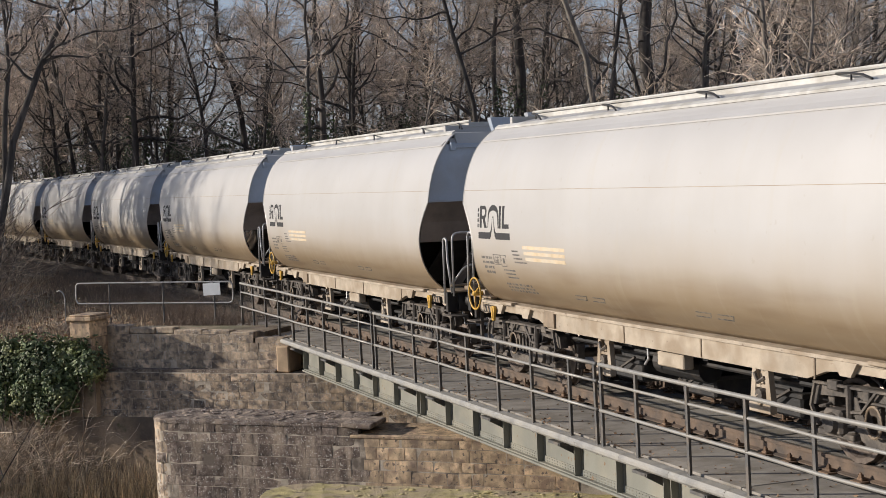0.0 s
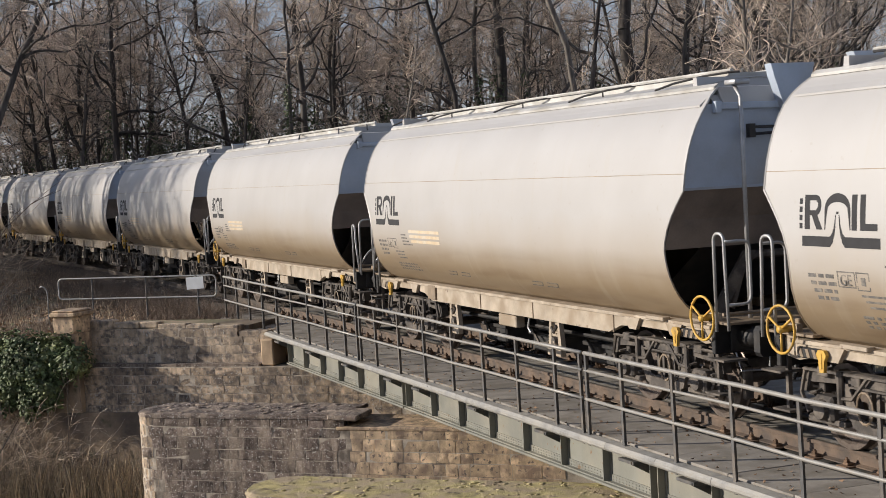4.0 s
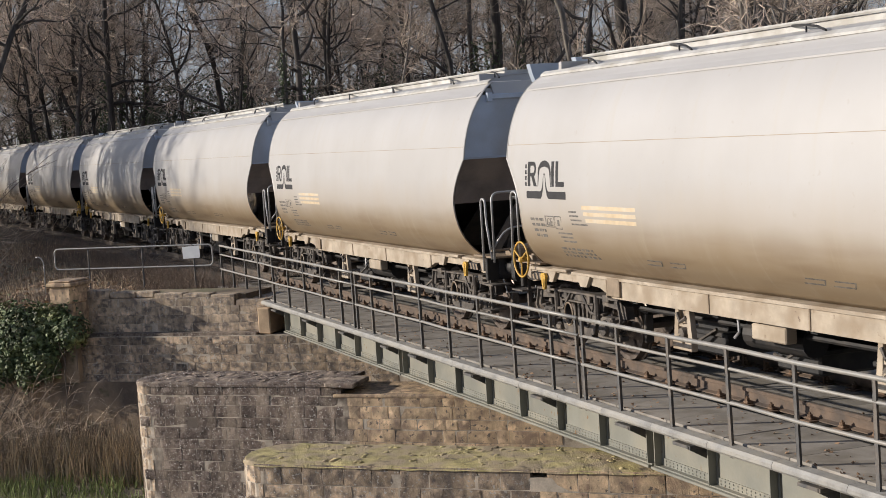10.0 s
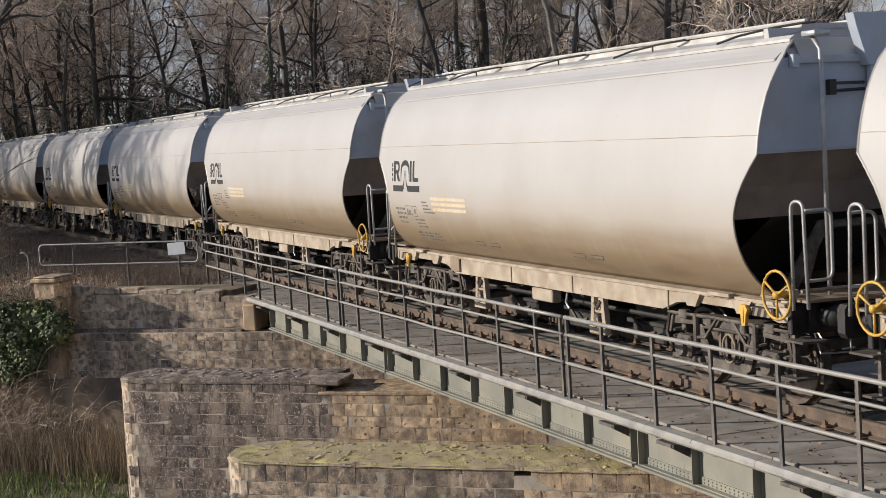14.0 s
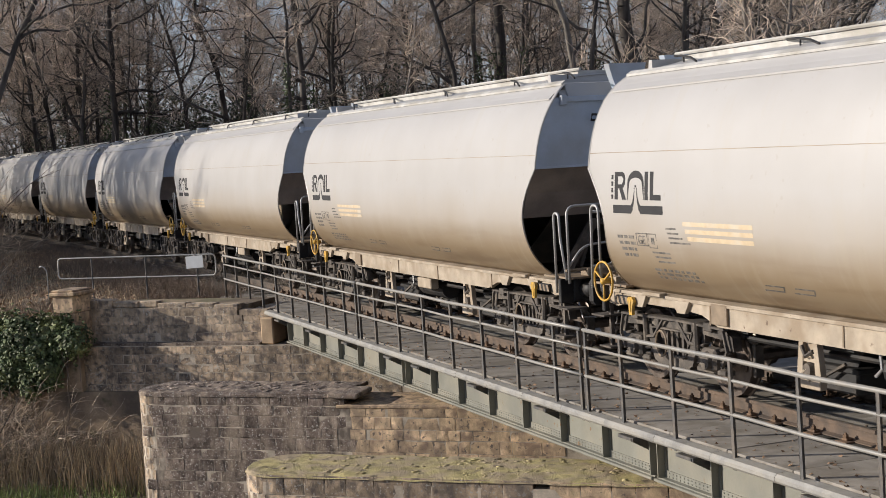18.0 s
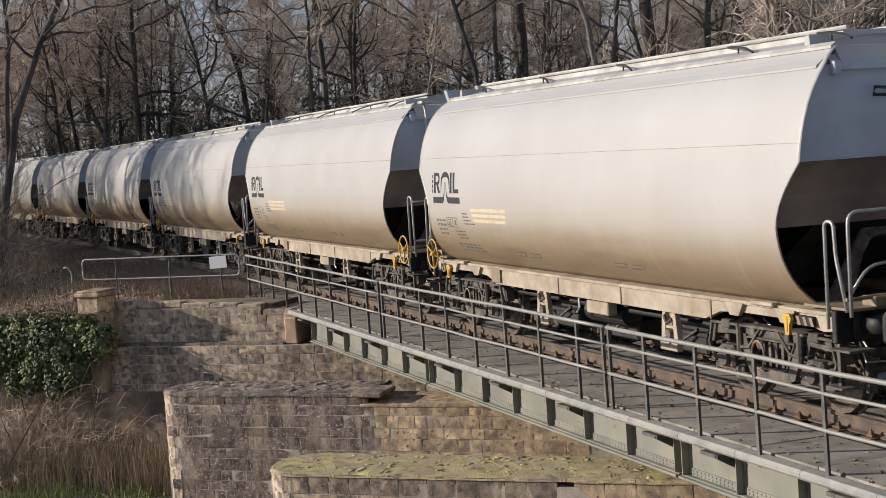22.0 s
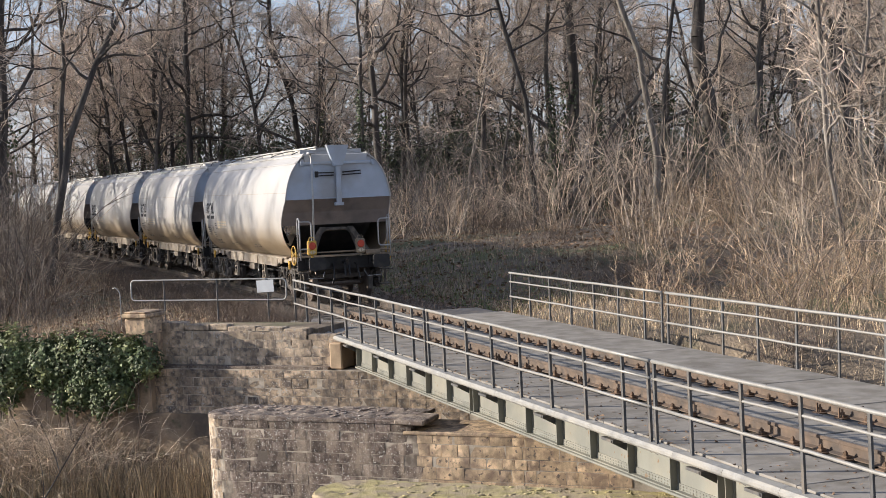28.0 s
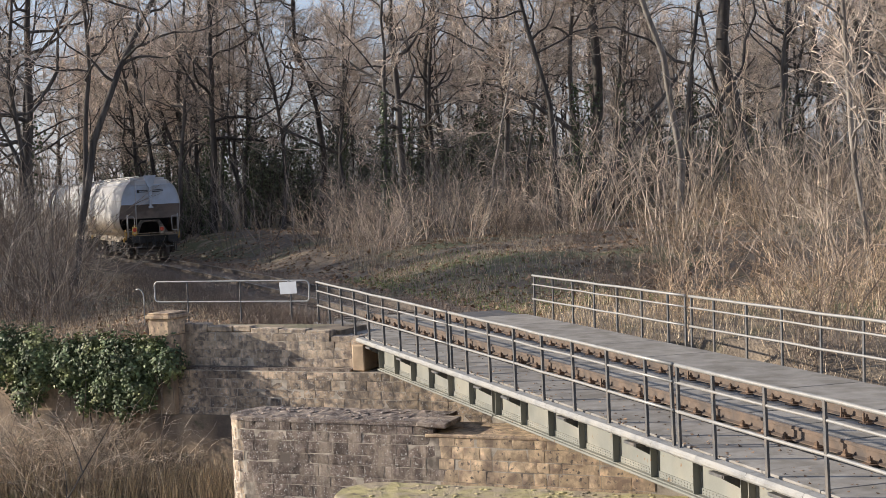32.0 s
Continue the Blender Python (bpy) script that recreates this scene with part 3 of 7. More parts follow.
def make_girder(y, face, name_label):
    """A plate girder with web, flanges, riveted stiffeners and deck brackets; face is +1 towards the camera."""
    g = tagged(empty("plate_girder"), name_label, "girder", "girders of the bridge", kind="structure")
    for xa, xb in zip(SPAN_X, SPAN_X[1:]):
        if xa > 36:
            continue
        x1, x0 = xa - 0.03, xb + 0.03
        bm = bm_new()
        box(bm, x0, x1, y - 0.007, y + 0.007, -0.84, -0.36)
        part("web", bm, M_GIRDER, g)
        bm = bm_new()
        box(bm, x0, x1, y - 0.14, y + 0.14, -0.872, -0.84, 0.004)
        box(bm, x0, x1, y + 0.007 * face, y + 0.09 * face, -0.84, -0.825)
        box(bm, x0, x1, y + 0.007 * face, y + 0.022 * face, -0.825, -0.74)
        part("bottom_flange", bm, M_GIRDER, g)
        bm = bm_new()
        box(bm, x0, x1, y - 0.13, y + 0.13, -0.385, -0.362, 0.003)
        part("top_flange", bm, M_GIRDER, g)
        n = max(2, round((x1 - x0) / 1.214))
        for i in range(n + 1):
            x = x0 + 0.06 + (x1 - x0 - 0.12) * i / n
            bm = bm_new()
            box(bm, x - 0.045, x + 0.045, y + 0.007 * face, y + 0.018 * face, -0.825, -0.39)
            box(bm, x - 0.007, x + 0.007, y + 0.018 * face, y + 0.115 * face, -0.825, -0.39)
            if face > 0:
                for k in range(6):
                    z = -0.79 + k * 0.075
                    cyl(bm, (x + 0.028, y + 0.018, z), (x + 0.028, y + 0.028, z), 0.012, 0.007, 6)
            part("stiffener", bm, M_GIRDER, g)
            if face > 0 and i % 2 == 0:
                bm = bm_new()
                prism(bm, [(y + 0.02, -0.39), (y + 0.30, -0.39), (y + 0.30, -0.42), (y + 0.05, -0.56), (y + 0.02, -0.56)], "x", x + 0.10, x + 0.12)
                box(bm, x + 0.07, x + 0.45, y + 0.02, y + 0.29, -0.425, -0.385, 0.004)
                part("deck_bracket", bm, M_POST, g)
        if face > 0:
            bm = bm_new()
            x = x0 + 0.08
            while x < x1:
                for z in (-0.765, -0.805):
                    cyl(bm, (x, y + 0.022, z), (x, y + 0.031, z), 0.013, 0.007, 6)
                x += 0.085
            ob = part("rivets", bm, M_GIRDER, g)
            ob["kind"] = "stuff"
    return g


make_girder(-8.52, 1, "olive-grey riveted plate girder under the walkway")
make_girder(-12.10, -1, "olive-grey riveted plate girder on the far side")


def make_railing(y, xs, x_end, label, out):
    r = tagged(empty("bridge_railing"), label, "railing", "railings of the bridge")
    top, mid, low = 0.785, 0.57, 0.215
    a, b = max(xs) + 0.04, x_end
    for z, rad, name in ((top, 0.026, "top_rail"), (mid, 0.019, "middle_rail"), (low, 0.022, "bottom_rail")):
        bm = bm_new()
        pts = [(a - (a - b) * i / 8, y + 0.012 * math.sin(i * 1.9), z + 0.004 * math.sin(i * 2.7)) for i in range(9)]
        tube(bm, pts, rad, 8)
        part(name, bm, M_HANDRAIL, r, "pale worn steel handrail" if name == "top_rail" else "", True)
    for x in xs:
        bm = bm_new()
        m = Matrix.Translation((x, y, -0.30)) @ Matrix.Rotation(radians(random.uniform(-0.6, 0.6)), 4, "Y") @ Matrix.Rotation(radians(-0.7 * out), 4, "X")
        box(bm, -0.026, 0.026, -0.006, 0.006, -0.06, 1.08, 0, m)
        box(bm, 0.014, 0.026, -0.048, 0.006, -0.06, 1.06, 0, m)
        box(bm, -0.05, 0.05, -0.05, 0.05, -0.005, 0.035, 0.004, m)
        for sx in (-0.03, 0.03):
            cyl(bm, m @ Vector((sx, 0.03 * out, 0.03)), m @ Vector((sx, 0.03 * out, 0.07)), 0.014, seg=6)
        part("post", bm, M_POST, r, "dark painted angle-iron post")
    return r


def railing_bays():
    n = [36.585 - 1.216 * i for i in range(9)] + [26.0 + 0.12]
    make_railing(Y_NEAR, n, 26.05, "grey steel railing with dark posts and three rails", 1)
    n = [25.93] + [25.06 - 1.216 * i for i in range(7)] + [17.0]
    make_railing(Y_NEAR, n, 16.95, "grey steel railing with dark posts and three rails", 1)
    n = [16.84] + [15.92 - 1.216 * i for i in range(7)] + [7.5]
    make_railing(Y_NEAR, n, 7.45, "grey steel railing with dark posts and three rails", 1)
    n = [7.35] + [6.4 - 1.216 * i for i in range(10)]
    make_railing(Y_NEAR, n, -5.0, "grey steel railing with dark posts and three rails", 1)
    n = [34.35 - 1.216 * i for i in range(7)] + [26.3]
    make_railing(Y_FAR, n, 26.25, "grey steel railing along the far walkway", -1)
    n = [26.05] + [25.15 - 1.22 * i for i in range(7)] + [16.9]
    make_railing(Y_FAR, n, 16.85, "grey steel railing along the far walkway", -1)
    n = [16.7] + [15.8 - 1.22 * i for i in range(12)]
    make_railing(Y_FAR, n, 1.0, "grey steel railing along the far walkway", -1)


railing_bays()


def make_fence():
    """The rounded tubular barrier on the abutment, with its sign."""
    p0, p1 = Vector((36.9, -8.1)), Vector((39.9, -4.68))
    d = (p1 - p0).normalized()
    f = tagged(empty("tube_barrier"), "galvanised tubular barrier with rounded ends", "barrier")
    ln = (p1 - p0).length
    lo, hi, c = 0.30, 0.82, 0.11

    def at(l, z):
        return (p0.x + d.x * l, p0.y + d.y * l, z)
    pts = []
    for cx, cz, a0 in ((c, lo + c, 180), (ln - c, lo + c, 270), (ln - c, hi - c, 0), (c, hi - c, 90)):
        for k in range(5):
            a = radians(a0 + 90 * k / 4)
            pts.append(at(cx + c * math.cos(a), cz + c * math.sin(a)))
    bm = bm_new()
    tube(bm, pts, 0.021, 8, closed=True)
    part("frame", bm, M_FENCE, f, "", True)
    for l in (0.52, 1.98, 3.55):
        bm = bm_new()
        x, y, _ = at(l, 0)
        box(bm, x - 0.02, x + 0.02, y - 0.02, y + 0.02, ground_z(x, y) - 0.35, hi, 0.003)
        part("post", bm, M_POST, f)
    s = tagged(empty("notice_board"), "small plain white notice board on the barrier", "sign")
    bm = bm_new()
    m = Matrix.Translation(at(0.57, 0.64)) @ Matrix.Rotation(math.atan2(d.y, d.x), 4, "Z") @ Matrix.Rotation(radians(3), 4, "Y")
    box(bm, -0.24, 0.24, 0.030, 0.042, -0.15, 0.15, 0.003, m)
    part("plate", bm, M_SIGN, s)
    bm = bm_new()
    box(bm, -0.02, 0.02, -0.03, 0.030, -0.12, 0.20, 0, m)
    part("bracket", bm, M_FENCE, s)
    # bent hoop beside it
    hoop = tagged(empty("bent_hoop"), "thin bent steel hoop standing in the weeds", "hoop")
    bm = bm_new()
    q = Vector(at(ln + 0.35, 0.0))
    tube(bm, [(q.x, q.y, -0.4), (q.x, q.y, 0.42)] + [(q.x + d.x * (0.16 - 0.16 * math.cos(a)), q.y + d.y * (0.16 - 0.16 * math.cos(a)), 0.42 + 0.22 * math.sin(a)) for a in (0.5, 1.0, 1.57, 2.0)], 0.016, 6)
    part("tube", bm, M_FENCE, hoop, "", True)


make_fence()

# ---- stone work ----
LENGTHS = (0.22, 0.30, 0.40, 0.52, 0.66)


def stone_meshes(mat, h, depth=0.16):
    out = {}
    rng = random.Random(3)
    for ln in LENGTHS:
        out[ln] = []
        for k in range(3):
            bm = bm_new()
            box(bm, -ln / 2 + 0.004, ln / 2 - 0.004, -depth, 0, -h / 2 + 0.004, h / 2 - 0.004)
            es = [e for e in bm.edges]
            bmesh.ops.bevel(bm, geom=es, offset=0.004, segments=1, affect="EDGES")
            front = [v for v in bm.verts if v.co.y > -0.03]
            for v in front:
                v.co += Vector((rng.uniform(-0.006, 0.003), rng.uniform(-0.002, 0.005), rng.uniform(-0.006, 0.004)))
            big = max((f for f in bm.faces if f.normal.y > 0.8), key=lambda f: f.calc_area())
            r = bmesh.ops.poke(bm, faces=[big])
            for v in r["verts"]:
                v.co.y += rng.uniform(0.0, 0.012)
            me = bpy.data.meshes.new("stone")
            bm.to_mesh(me), bm.free()
            me.materials.append(mat)
            out[ln].append(me)
    return out


STONES = {}


def course(parent, kind, mat, h, p, d, length, z_mid, rng, batter=0.0, skip=None):
    """One course of stones from p along d; the face looks to the left of d turned by -90 degrees (towards the camera)."""
    key = (kind, h)
    if key not in STONES:
        STONES[key] = stone_meshes(mat, h)
    l = -rng.uniform(0, 0.3)
    turn = math.degrees(math.atan2(d.y, d.x))
    while l < length - 0.12:
        ln = rng.choice((0.22, 0.30, 0.30, 0.40, 0.40, 0.52, 0.66))
        ln = min(LENGTHS, key=lambda v: abs(v - min(ln, length - l)))
        c = l + ln / 2
        l += ln
        if skip and skip(c, z_mid):
            continue
        me = rng.choice(STONES[key][ln])
        push = rng.uniform(0.0, 0.008)
        n = Vector((-d.y, d.x))
        x, y = p.x + d.x * c + n.x * push, p.y + d.y * c + n.y * push
        share("stone", me, parent, pose(x, y, z_mid, rng.uniform(-0.4, 0.4), rng.uniform(-0.4, 0.4), turn + rng.uniform(-0.3, 0.3)))


def solid(name, outline, z0, z1, mat, parent=None):
    bm = bm_new()
    prism(bm, outline, "z", z0, z1)
    if parent:
        return part(name, bm, mat, parent)
    return link(name, bm, mat)


def wall_pt(l, q):
    """A point l along the abutment line and q in front of it."""
    return Vector((WALL_P.x + WALL_D.x * l + WALL_N.x * q, WALL_P.y + WALL_D.y * l + WALL_N.y * q))


def quad(l0, l1, q0, q1):
    return [tuple(wall_pt(l, q)) for l, q in ((l0, q0), (l1, q0), (l1, q1), (l0, q1))]


ABUT = tagged(empty("abutment_wall"), "red sandstone abutment of coursed blocks with a stepped ledge", "wall", kind="structure")
PIER_A = tagged(empty("bridge_pier"), "dark weathered sandstone pier with a rounded nose", "pier", "piers of the bridge", kind="structure")
PIER_B = tagged(empty("bridge_pier"), "sandstone pier with a moss-covered top", "pier", "piers of the bridge", kind="structure")


def pier_outline(p, length, nose, thick, inset):
    """Outline of a pier whose near face starts at p, with a half-round nose at its left end."""
    d, n = WALL_D, WALL_N
    c = p - n * (thick / 2)
    pts = []
    for k in range(13):
        a = math.pi / 2 - math.pi * k / 12
        rr = thick / 2 - inset
        v = c + d * (math.cos(a) * (nose - inset)) + n * (math.sin(a) * rr)
        pts.append((v.x, v.y))
    for v in (p - n * (thick - inset) - d * length, p - n * inset - d * length):
        pts.append((v.x, v.y))
    return pts


PIER_SPECS = (
    # parent, start of the straight face, length, nose, thickness, top
    (PIER_A, Vector((27.68, -4.74)), 11.0, 0.52, 1.30, -1.04),
    (PIER_B, Vector((19.68, -4.80)), 10.0, 0.52, 1.30, -1.09),
)


def make_piers():
    for k, (pier, p, ln, nose, th, top) in enumerate(PIER_SPECS):
        whole, step = ln, (0.20 if k == 0 else 0.10)
        solid("core", pier_outline(p, ln, nose, th, -0.002), -5.2, top - step, M_MORTAR, pier)
        if k == 0:
            # rough top of the lower part, and the slab that overhangs it
            bm = bm_new()
            a = p - WALL_D * ((3.66 + whole) / 2) - WALL_N * (th / 2)
            m = Matrix.Translation((a.x, a.y, 0)) @ Matrix.Rotation(math.atan2(WALL_D.y, WALL_D.x), 4, "Z")
            box(bm, -(whole - 3.66) / 2, (whole - 3.66) / 2, -th / 2, th / 2 + 0.02, top - 0.26, top - 0.185, 0.02, m)
            part("capping", bm, M_STONE_PALE, pier, "worn pale stone capping")
            a = p - WALL_D * 3.80
            m = Matrix.Translation((a.x, a.y, 0)) @ Matrix.Rotation(math.atan2(WALL_D.y, WALL_D.x) + 0.06, 4, "Z") @ Matrix.Rotation(radians(-3), 4, "Y")
            bm = bm_new()
            box(bm, -0.34, 0.20, -0.75, 0.10, top - 0.07, top + 0.02, 0.02, m)
            part("slab", bm, M_STONE_DARK, pier, "loose dark overhanging slab")
            ln = 3.72
        rng = random.Random(20 + k)
        # weathered capping: an uneven slab with a ragged edge
        bm = bm_new()
        rim = pier_outline(p, ln, nose, th, -0.022)
        edge = []
        for i, (x, y) in enumerate(rim):
            x2, y2 = rim[(i + 1) % len(rim)]
            n = max(1, int(math.hypot(x2 - x, y2 - y) / 0.16))
            edge += [(x + (x2 - x) * j / n, y + (y2 - y) * j / n) for j in range(n)]
        spine = lambda x, y: p - WALL_N * (th / 2) + WALL_D * min(0.0, (Vector((x, y)) - p).dot(WALL_D))
        low = [bm.verts.new((x, y, top - 0.035 - (0 if k else 0.03) + rng.uniform(-0.008, 0.008))) for x, y in edge]
        rough = 0.014 if k else 0.02
        rings = [low]
        for f, z in ((0.0, -0.02), (0.05, 0.015), (0.35, 0.022), (0.7, 0.024)):
            ring = []
            for x, y in edge:
                c = spine(x, y)
                w = f + (rng.uniform(0.0, 0.03) if f < 0.1 else 0)
                q = Vector((x, y)).lerp(c, w)
                ring.append(bm.verts.new((q.x, q.y, top + z + rng.uniform(-rough, rough * 0.5))))
            rings.append(ring)
        for r0, r1 in zip(rings, rings[1:]):
            for i in range(len(edge)):
                j = (i + 1) % len(edge)
                bm.faces.new((r0[i], r0[j], r1[j], r1[i]))
        spots = {}
        for i, (x, y) in enumerate(edge):
            c = spine(x, y)
            spots.setdefault((round(c.x, 3), round(c.y, 3)), bm.verts.new((c.x, c.y, top + 0.024 + rng.uniform(-rough, 0))))
        for i in range(len(edge)):
            j = (i + 1) % len(edge)
            a, b = (spots[tuple(round(v, 3) for v in spine(*edge[m]))] for m in (i, j))
            bm.faces.new((rings[-1][i], rings[-1][j], b, a) if a is not b else (rings[-1][i], rings[-1][j], a))
        bmesh.ops.recalc_face_normals(bm, faces=bm.faces)
        part("capping", bm, M_MOSS if k else M_STONE_DARK, pier, "moss-covered stone capping" if k else "crumbling dark stone capping")
        # crumbs and small cushions
        bm = bm_new()
        for i in range(170 if k else 130):
            l, q = rng.uniform(0.0, ln - (3.0 if k else 0.1)), rng.uniform(0.10, th - 0.10)
            v = p - WALL_D * l - WALL_N * q
            r = rng.uniform(0.02, 0.06) * (0.8 if k else 1.3)
            bmesh.ops.create_icosphere(bm, subdivisions=1, radius=r, matrix=Matrix.Translation((v.x, v.y, top + 0.018)) @ Matrix.Rotation(rng.uniform(0, 3), 4, "Z") @ Matrix.Diagonal((rng.uniform(0.8, 1.6), rng.uniform(0.8, 1.5), rng.uniform(0.2, 0.45), 1)))
        ob = part("crumbs", bm, M_MOSS if k else M_STONE_DARK, pier, "", k == 1)
        ob["kind"] = "stuff"


make_piers()


def wall_top_z(l):
    """The upper wall runs out under the deck in broken steps."""
    return -0.05 + 0.038 * l if l > 0.55 else -0.03 - 0.19 * (0.55 - l)


def make_abutment():
    # lower body, upper body set back, pieces under the deck
    solid("core", quad(-9.0, 11.0, 0.302, -1.3), -5.2, -0.96, M_MORTAR, ABUT)
    solid("core", quad(0.55, 3.95, 0.002, -1.0), -0.96, -0.13, M_MORTAR, ABUT)
    solid("core", quad(-0.70, 0.55, 0.002, -1.0), -0.96, -0.46, M_MORTAR, ABUT)
    solid("buttress", quad(3.97, 11.0, 0.46, 0.2), -1.98, -0.90, M_EARTH, ABUT)
    solid("render_coat", [tuple(wall_pt(l, q)) for l, q in ((0.2, 0.314), (2.0, 0.318), (4.4, 0.47), (11.0, 0.47), (11.0, 0.2), (0.2, 0.2))], -5.2, -1.98, M_EARTH, ABUT)
    # wing beneath the end of the deck, along the track
    bm = bm_new()
    box(bm, 32.9, 38.5, -9.0, -8.12, -1.4, -0.37)
    part("core", bm, M_STONE_PALE, ABUT)
    bm = bm_new()
    box(bm, 32.55, 39.0, -12.9, -8.9, -3.0, -0.52)
    part("core", bm, M_STONE_DARK, ABUT)
    # bearing block of orange stone
    bm = bm_new()
    a = wall_pt(-0.02, 0.16)
    m = Matrix.Translation((a.x, a.y, 0)) @ Matrix.Rotation(math.atan2(WALL_D.y, WALL_D.x), 4, "Z")
    box(bm, -0.80, -0.50, -0.60, 0.04, -0.95, -0.375, 0.025, m)
    part("bearing_block", bm, M_ORANGE, ABUT, "orange sandstone bearing block")
    # worn coping stones along the top of the upper wall
    rng = random.Random(6)
    l = -0.62
    turn = math.degrees(math.atan2(WALL_D.y, WALL_D.x))
    while l < 3.9:
        ln = min(rng.uniform(0.45, 0.8), 3.95 - l)
        c = wall_pt(l + ln / 2, 0.0)
        top = wall_top_z(l + ln / 2) + rng.uniform(-0.03, 0.02)
        bm = bm_new()
        m = pose(c.x, c.y, 0, rng.uniform(-1.5, 1.5), rng.uniform(-1, 1), turn + rng.uniform(-1, 1))
        box(bm, -ln / 2 + 0.004, ln / 2 - 0.004, -0.32, rng.uniform(-0.03, 0.012), top - 0.17, top - 0.03, 0.02, m)
        part("coping_stone", bm, M_STONE_MID, ABUT)
        l += ln
    solid("earth_fill", quad(0.0, 3.92, -0.30, -1.6), -0.40, -0.10, M_GROUND, ABUT)
    # ledge
    bm = bm_new()
    prism(bm, quad(-0.5, 4.6, 0.26, -0.10), "z", -0.96, -0.90)
    part("ledge", bm, M_STONE_DARK, ABUT)


make_abutment()


def make_pillar():
    p = tagged(empty("stone_pillar"), "square red sandstone gate pillar with a flat cap", "pillar")
    c = wall_pt(4.17, 0.0)
    m = Matrix.Translation((c.x, c.y, 0)) @ Matrix.Rotation(math.atan2(WALL_D.y, WALL_D.x), 4, "Z")
    rng = random.Random(2)
    for k in range(3):
        bm = bm_new()
        box(bm, -0.27 + rng.uniform(-0.01, 0.01), 0.27, -0.06, 0.68 + rng.uniform(-0.01, 0.01), -0.92 + k * 0.385, -0.54 + k * 0.385, 0.015, m)
        part("block", bm, M_STONE_PALE, p)
    bm = bm_new()
    box(bm, -0.33, 0.33, -0.12, 0.74, 0.235, 0.33, 0.02, m)
    box(bm, -0.29, 0.29, -0.08, 0.70, 0.33, 0.375, 0.02, m)
    part("cap", bm, M_STONE_PALE, p, "pale stone cap")
    bm = bm_new()
    prism(bm, [(c.x + WALL_D.x * s + WALL_N.x * q, c.y + WALL_D.y * s + WALL_N.y * q) for s, q in ((-0.25, 0.40), (-0.25, 0.66), (0.26, 0.66), (0.26, 0.40))], "z", -1.16, -0.92)
    part("corbel", bm, M_STONE, p)


make_pillar()

# ---- the hopper wagons ----
WAGON_L = 13.403
HALF_BODY = 5.87
PIVOT = 4.55
PROFILE = [(1.03, 1.165), (1.22, 1.32), (1.36, 1.50), (1.45, 1.72), (1.49, 1.95), (1.50, 2.15), (1.49, 2.45), (1.465, 2.75), (1.415, 3.05),
           (1.325, 3.35), (1.185, 3.62), (1.00, 3.83), (0.87, 3.925), (0.855, 3.965), (0.80, 3.975), (0.42, 4.05), (0.0, 4.075)]


def rounded(pts, last):
    """The points up to the given one joined by a smooth curve, the rest as they are."""
    out = []
    for i in range(last):
        p0, p1, p2, p3 = (Vector(pts[max(i + k, 0)]) for k in (-1, 0, 1, 2))
        for t in (0.0, 0.5):
            out.append(tuple(0.5 * (2 * p1 + (p2 - p0) * t + (2 * p0 - 5 * p1 + 4 * p2 - p3) * t * t + (3 * p1 - p0 - 3 * p2 + p3) * t ** 3)))
    return out + list(pts[last:])


PROFILE = rounded(PROFILE, 11)


def half(z):
    for (y0, z0), (y1, z1) in zip(PROFILE, PROFILE[1:]):
        if z0 <= z <= z1:
            return y0 + (y1 - y0) * (z - z0) / (z1 - z0)
    return PROFILE[0][0] if z < 1.165 else 0.0


def cut(z):
    """How far the end edge of the skin is set back at height z."""
    if z >= 3.94:
        return 0.60                # the raised roof stops short of the end
    if z >= 3.70:
        return 0.14 * (z - 3.70) / 0.24
    if z >= 2.75:
        return 0.0
    if z >= 2.0:
        return 0.45 * math.sin((2.75 - z) / 0.75 * math.pi / 2)
    return 0.45 - 0.14 * ((2.0 - z) / 0.85) ** 1.5


def ring_profile():
    left = PROFILE
    return [(-y, z) for y, z in left] + [(y, z) for y, z in reversed(left[:-1])]


def decal(bm, outline, side=1, lift=0.005):
    """A thin painted shape on the flank; outline in (x, z)."""
    front = [bm.verts.new((x * side, (half(z) + lift) * side, z)) for x, z in outline]
    back = [bm.verts.new((x * side, (half(z) + lift - 0.004) * side, z)) for x, z in outline]
    n = len(outline)
    bm.faces.new(front), bm.faces.new(back[::-1])
    for i in range(n):
        bm.faces.new((front[i], back[i], back[(i + 1) % n], front[(i + 1) % n]))


def decal_box(bm, x0, x1, z0, z1, side=1):
    n = max(1, int((z1 - z0) / 0.12))
    for i in range(n):
        a, b = z0 + (z1 - z0) * i / n, z0 + (z1 - z0) * (i + 1) / n
        decal(bm, [(x0, a), (x1, a), (x1, b), (x0, b)], side)


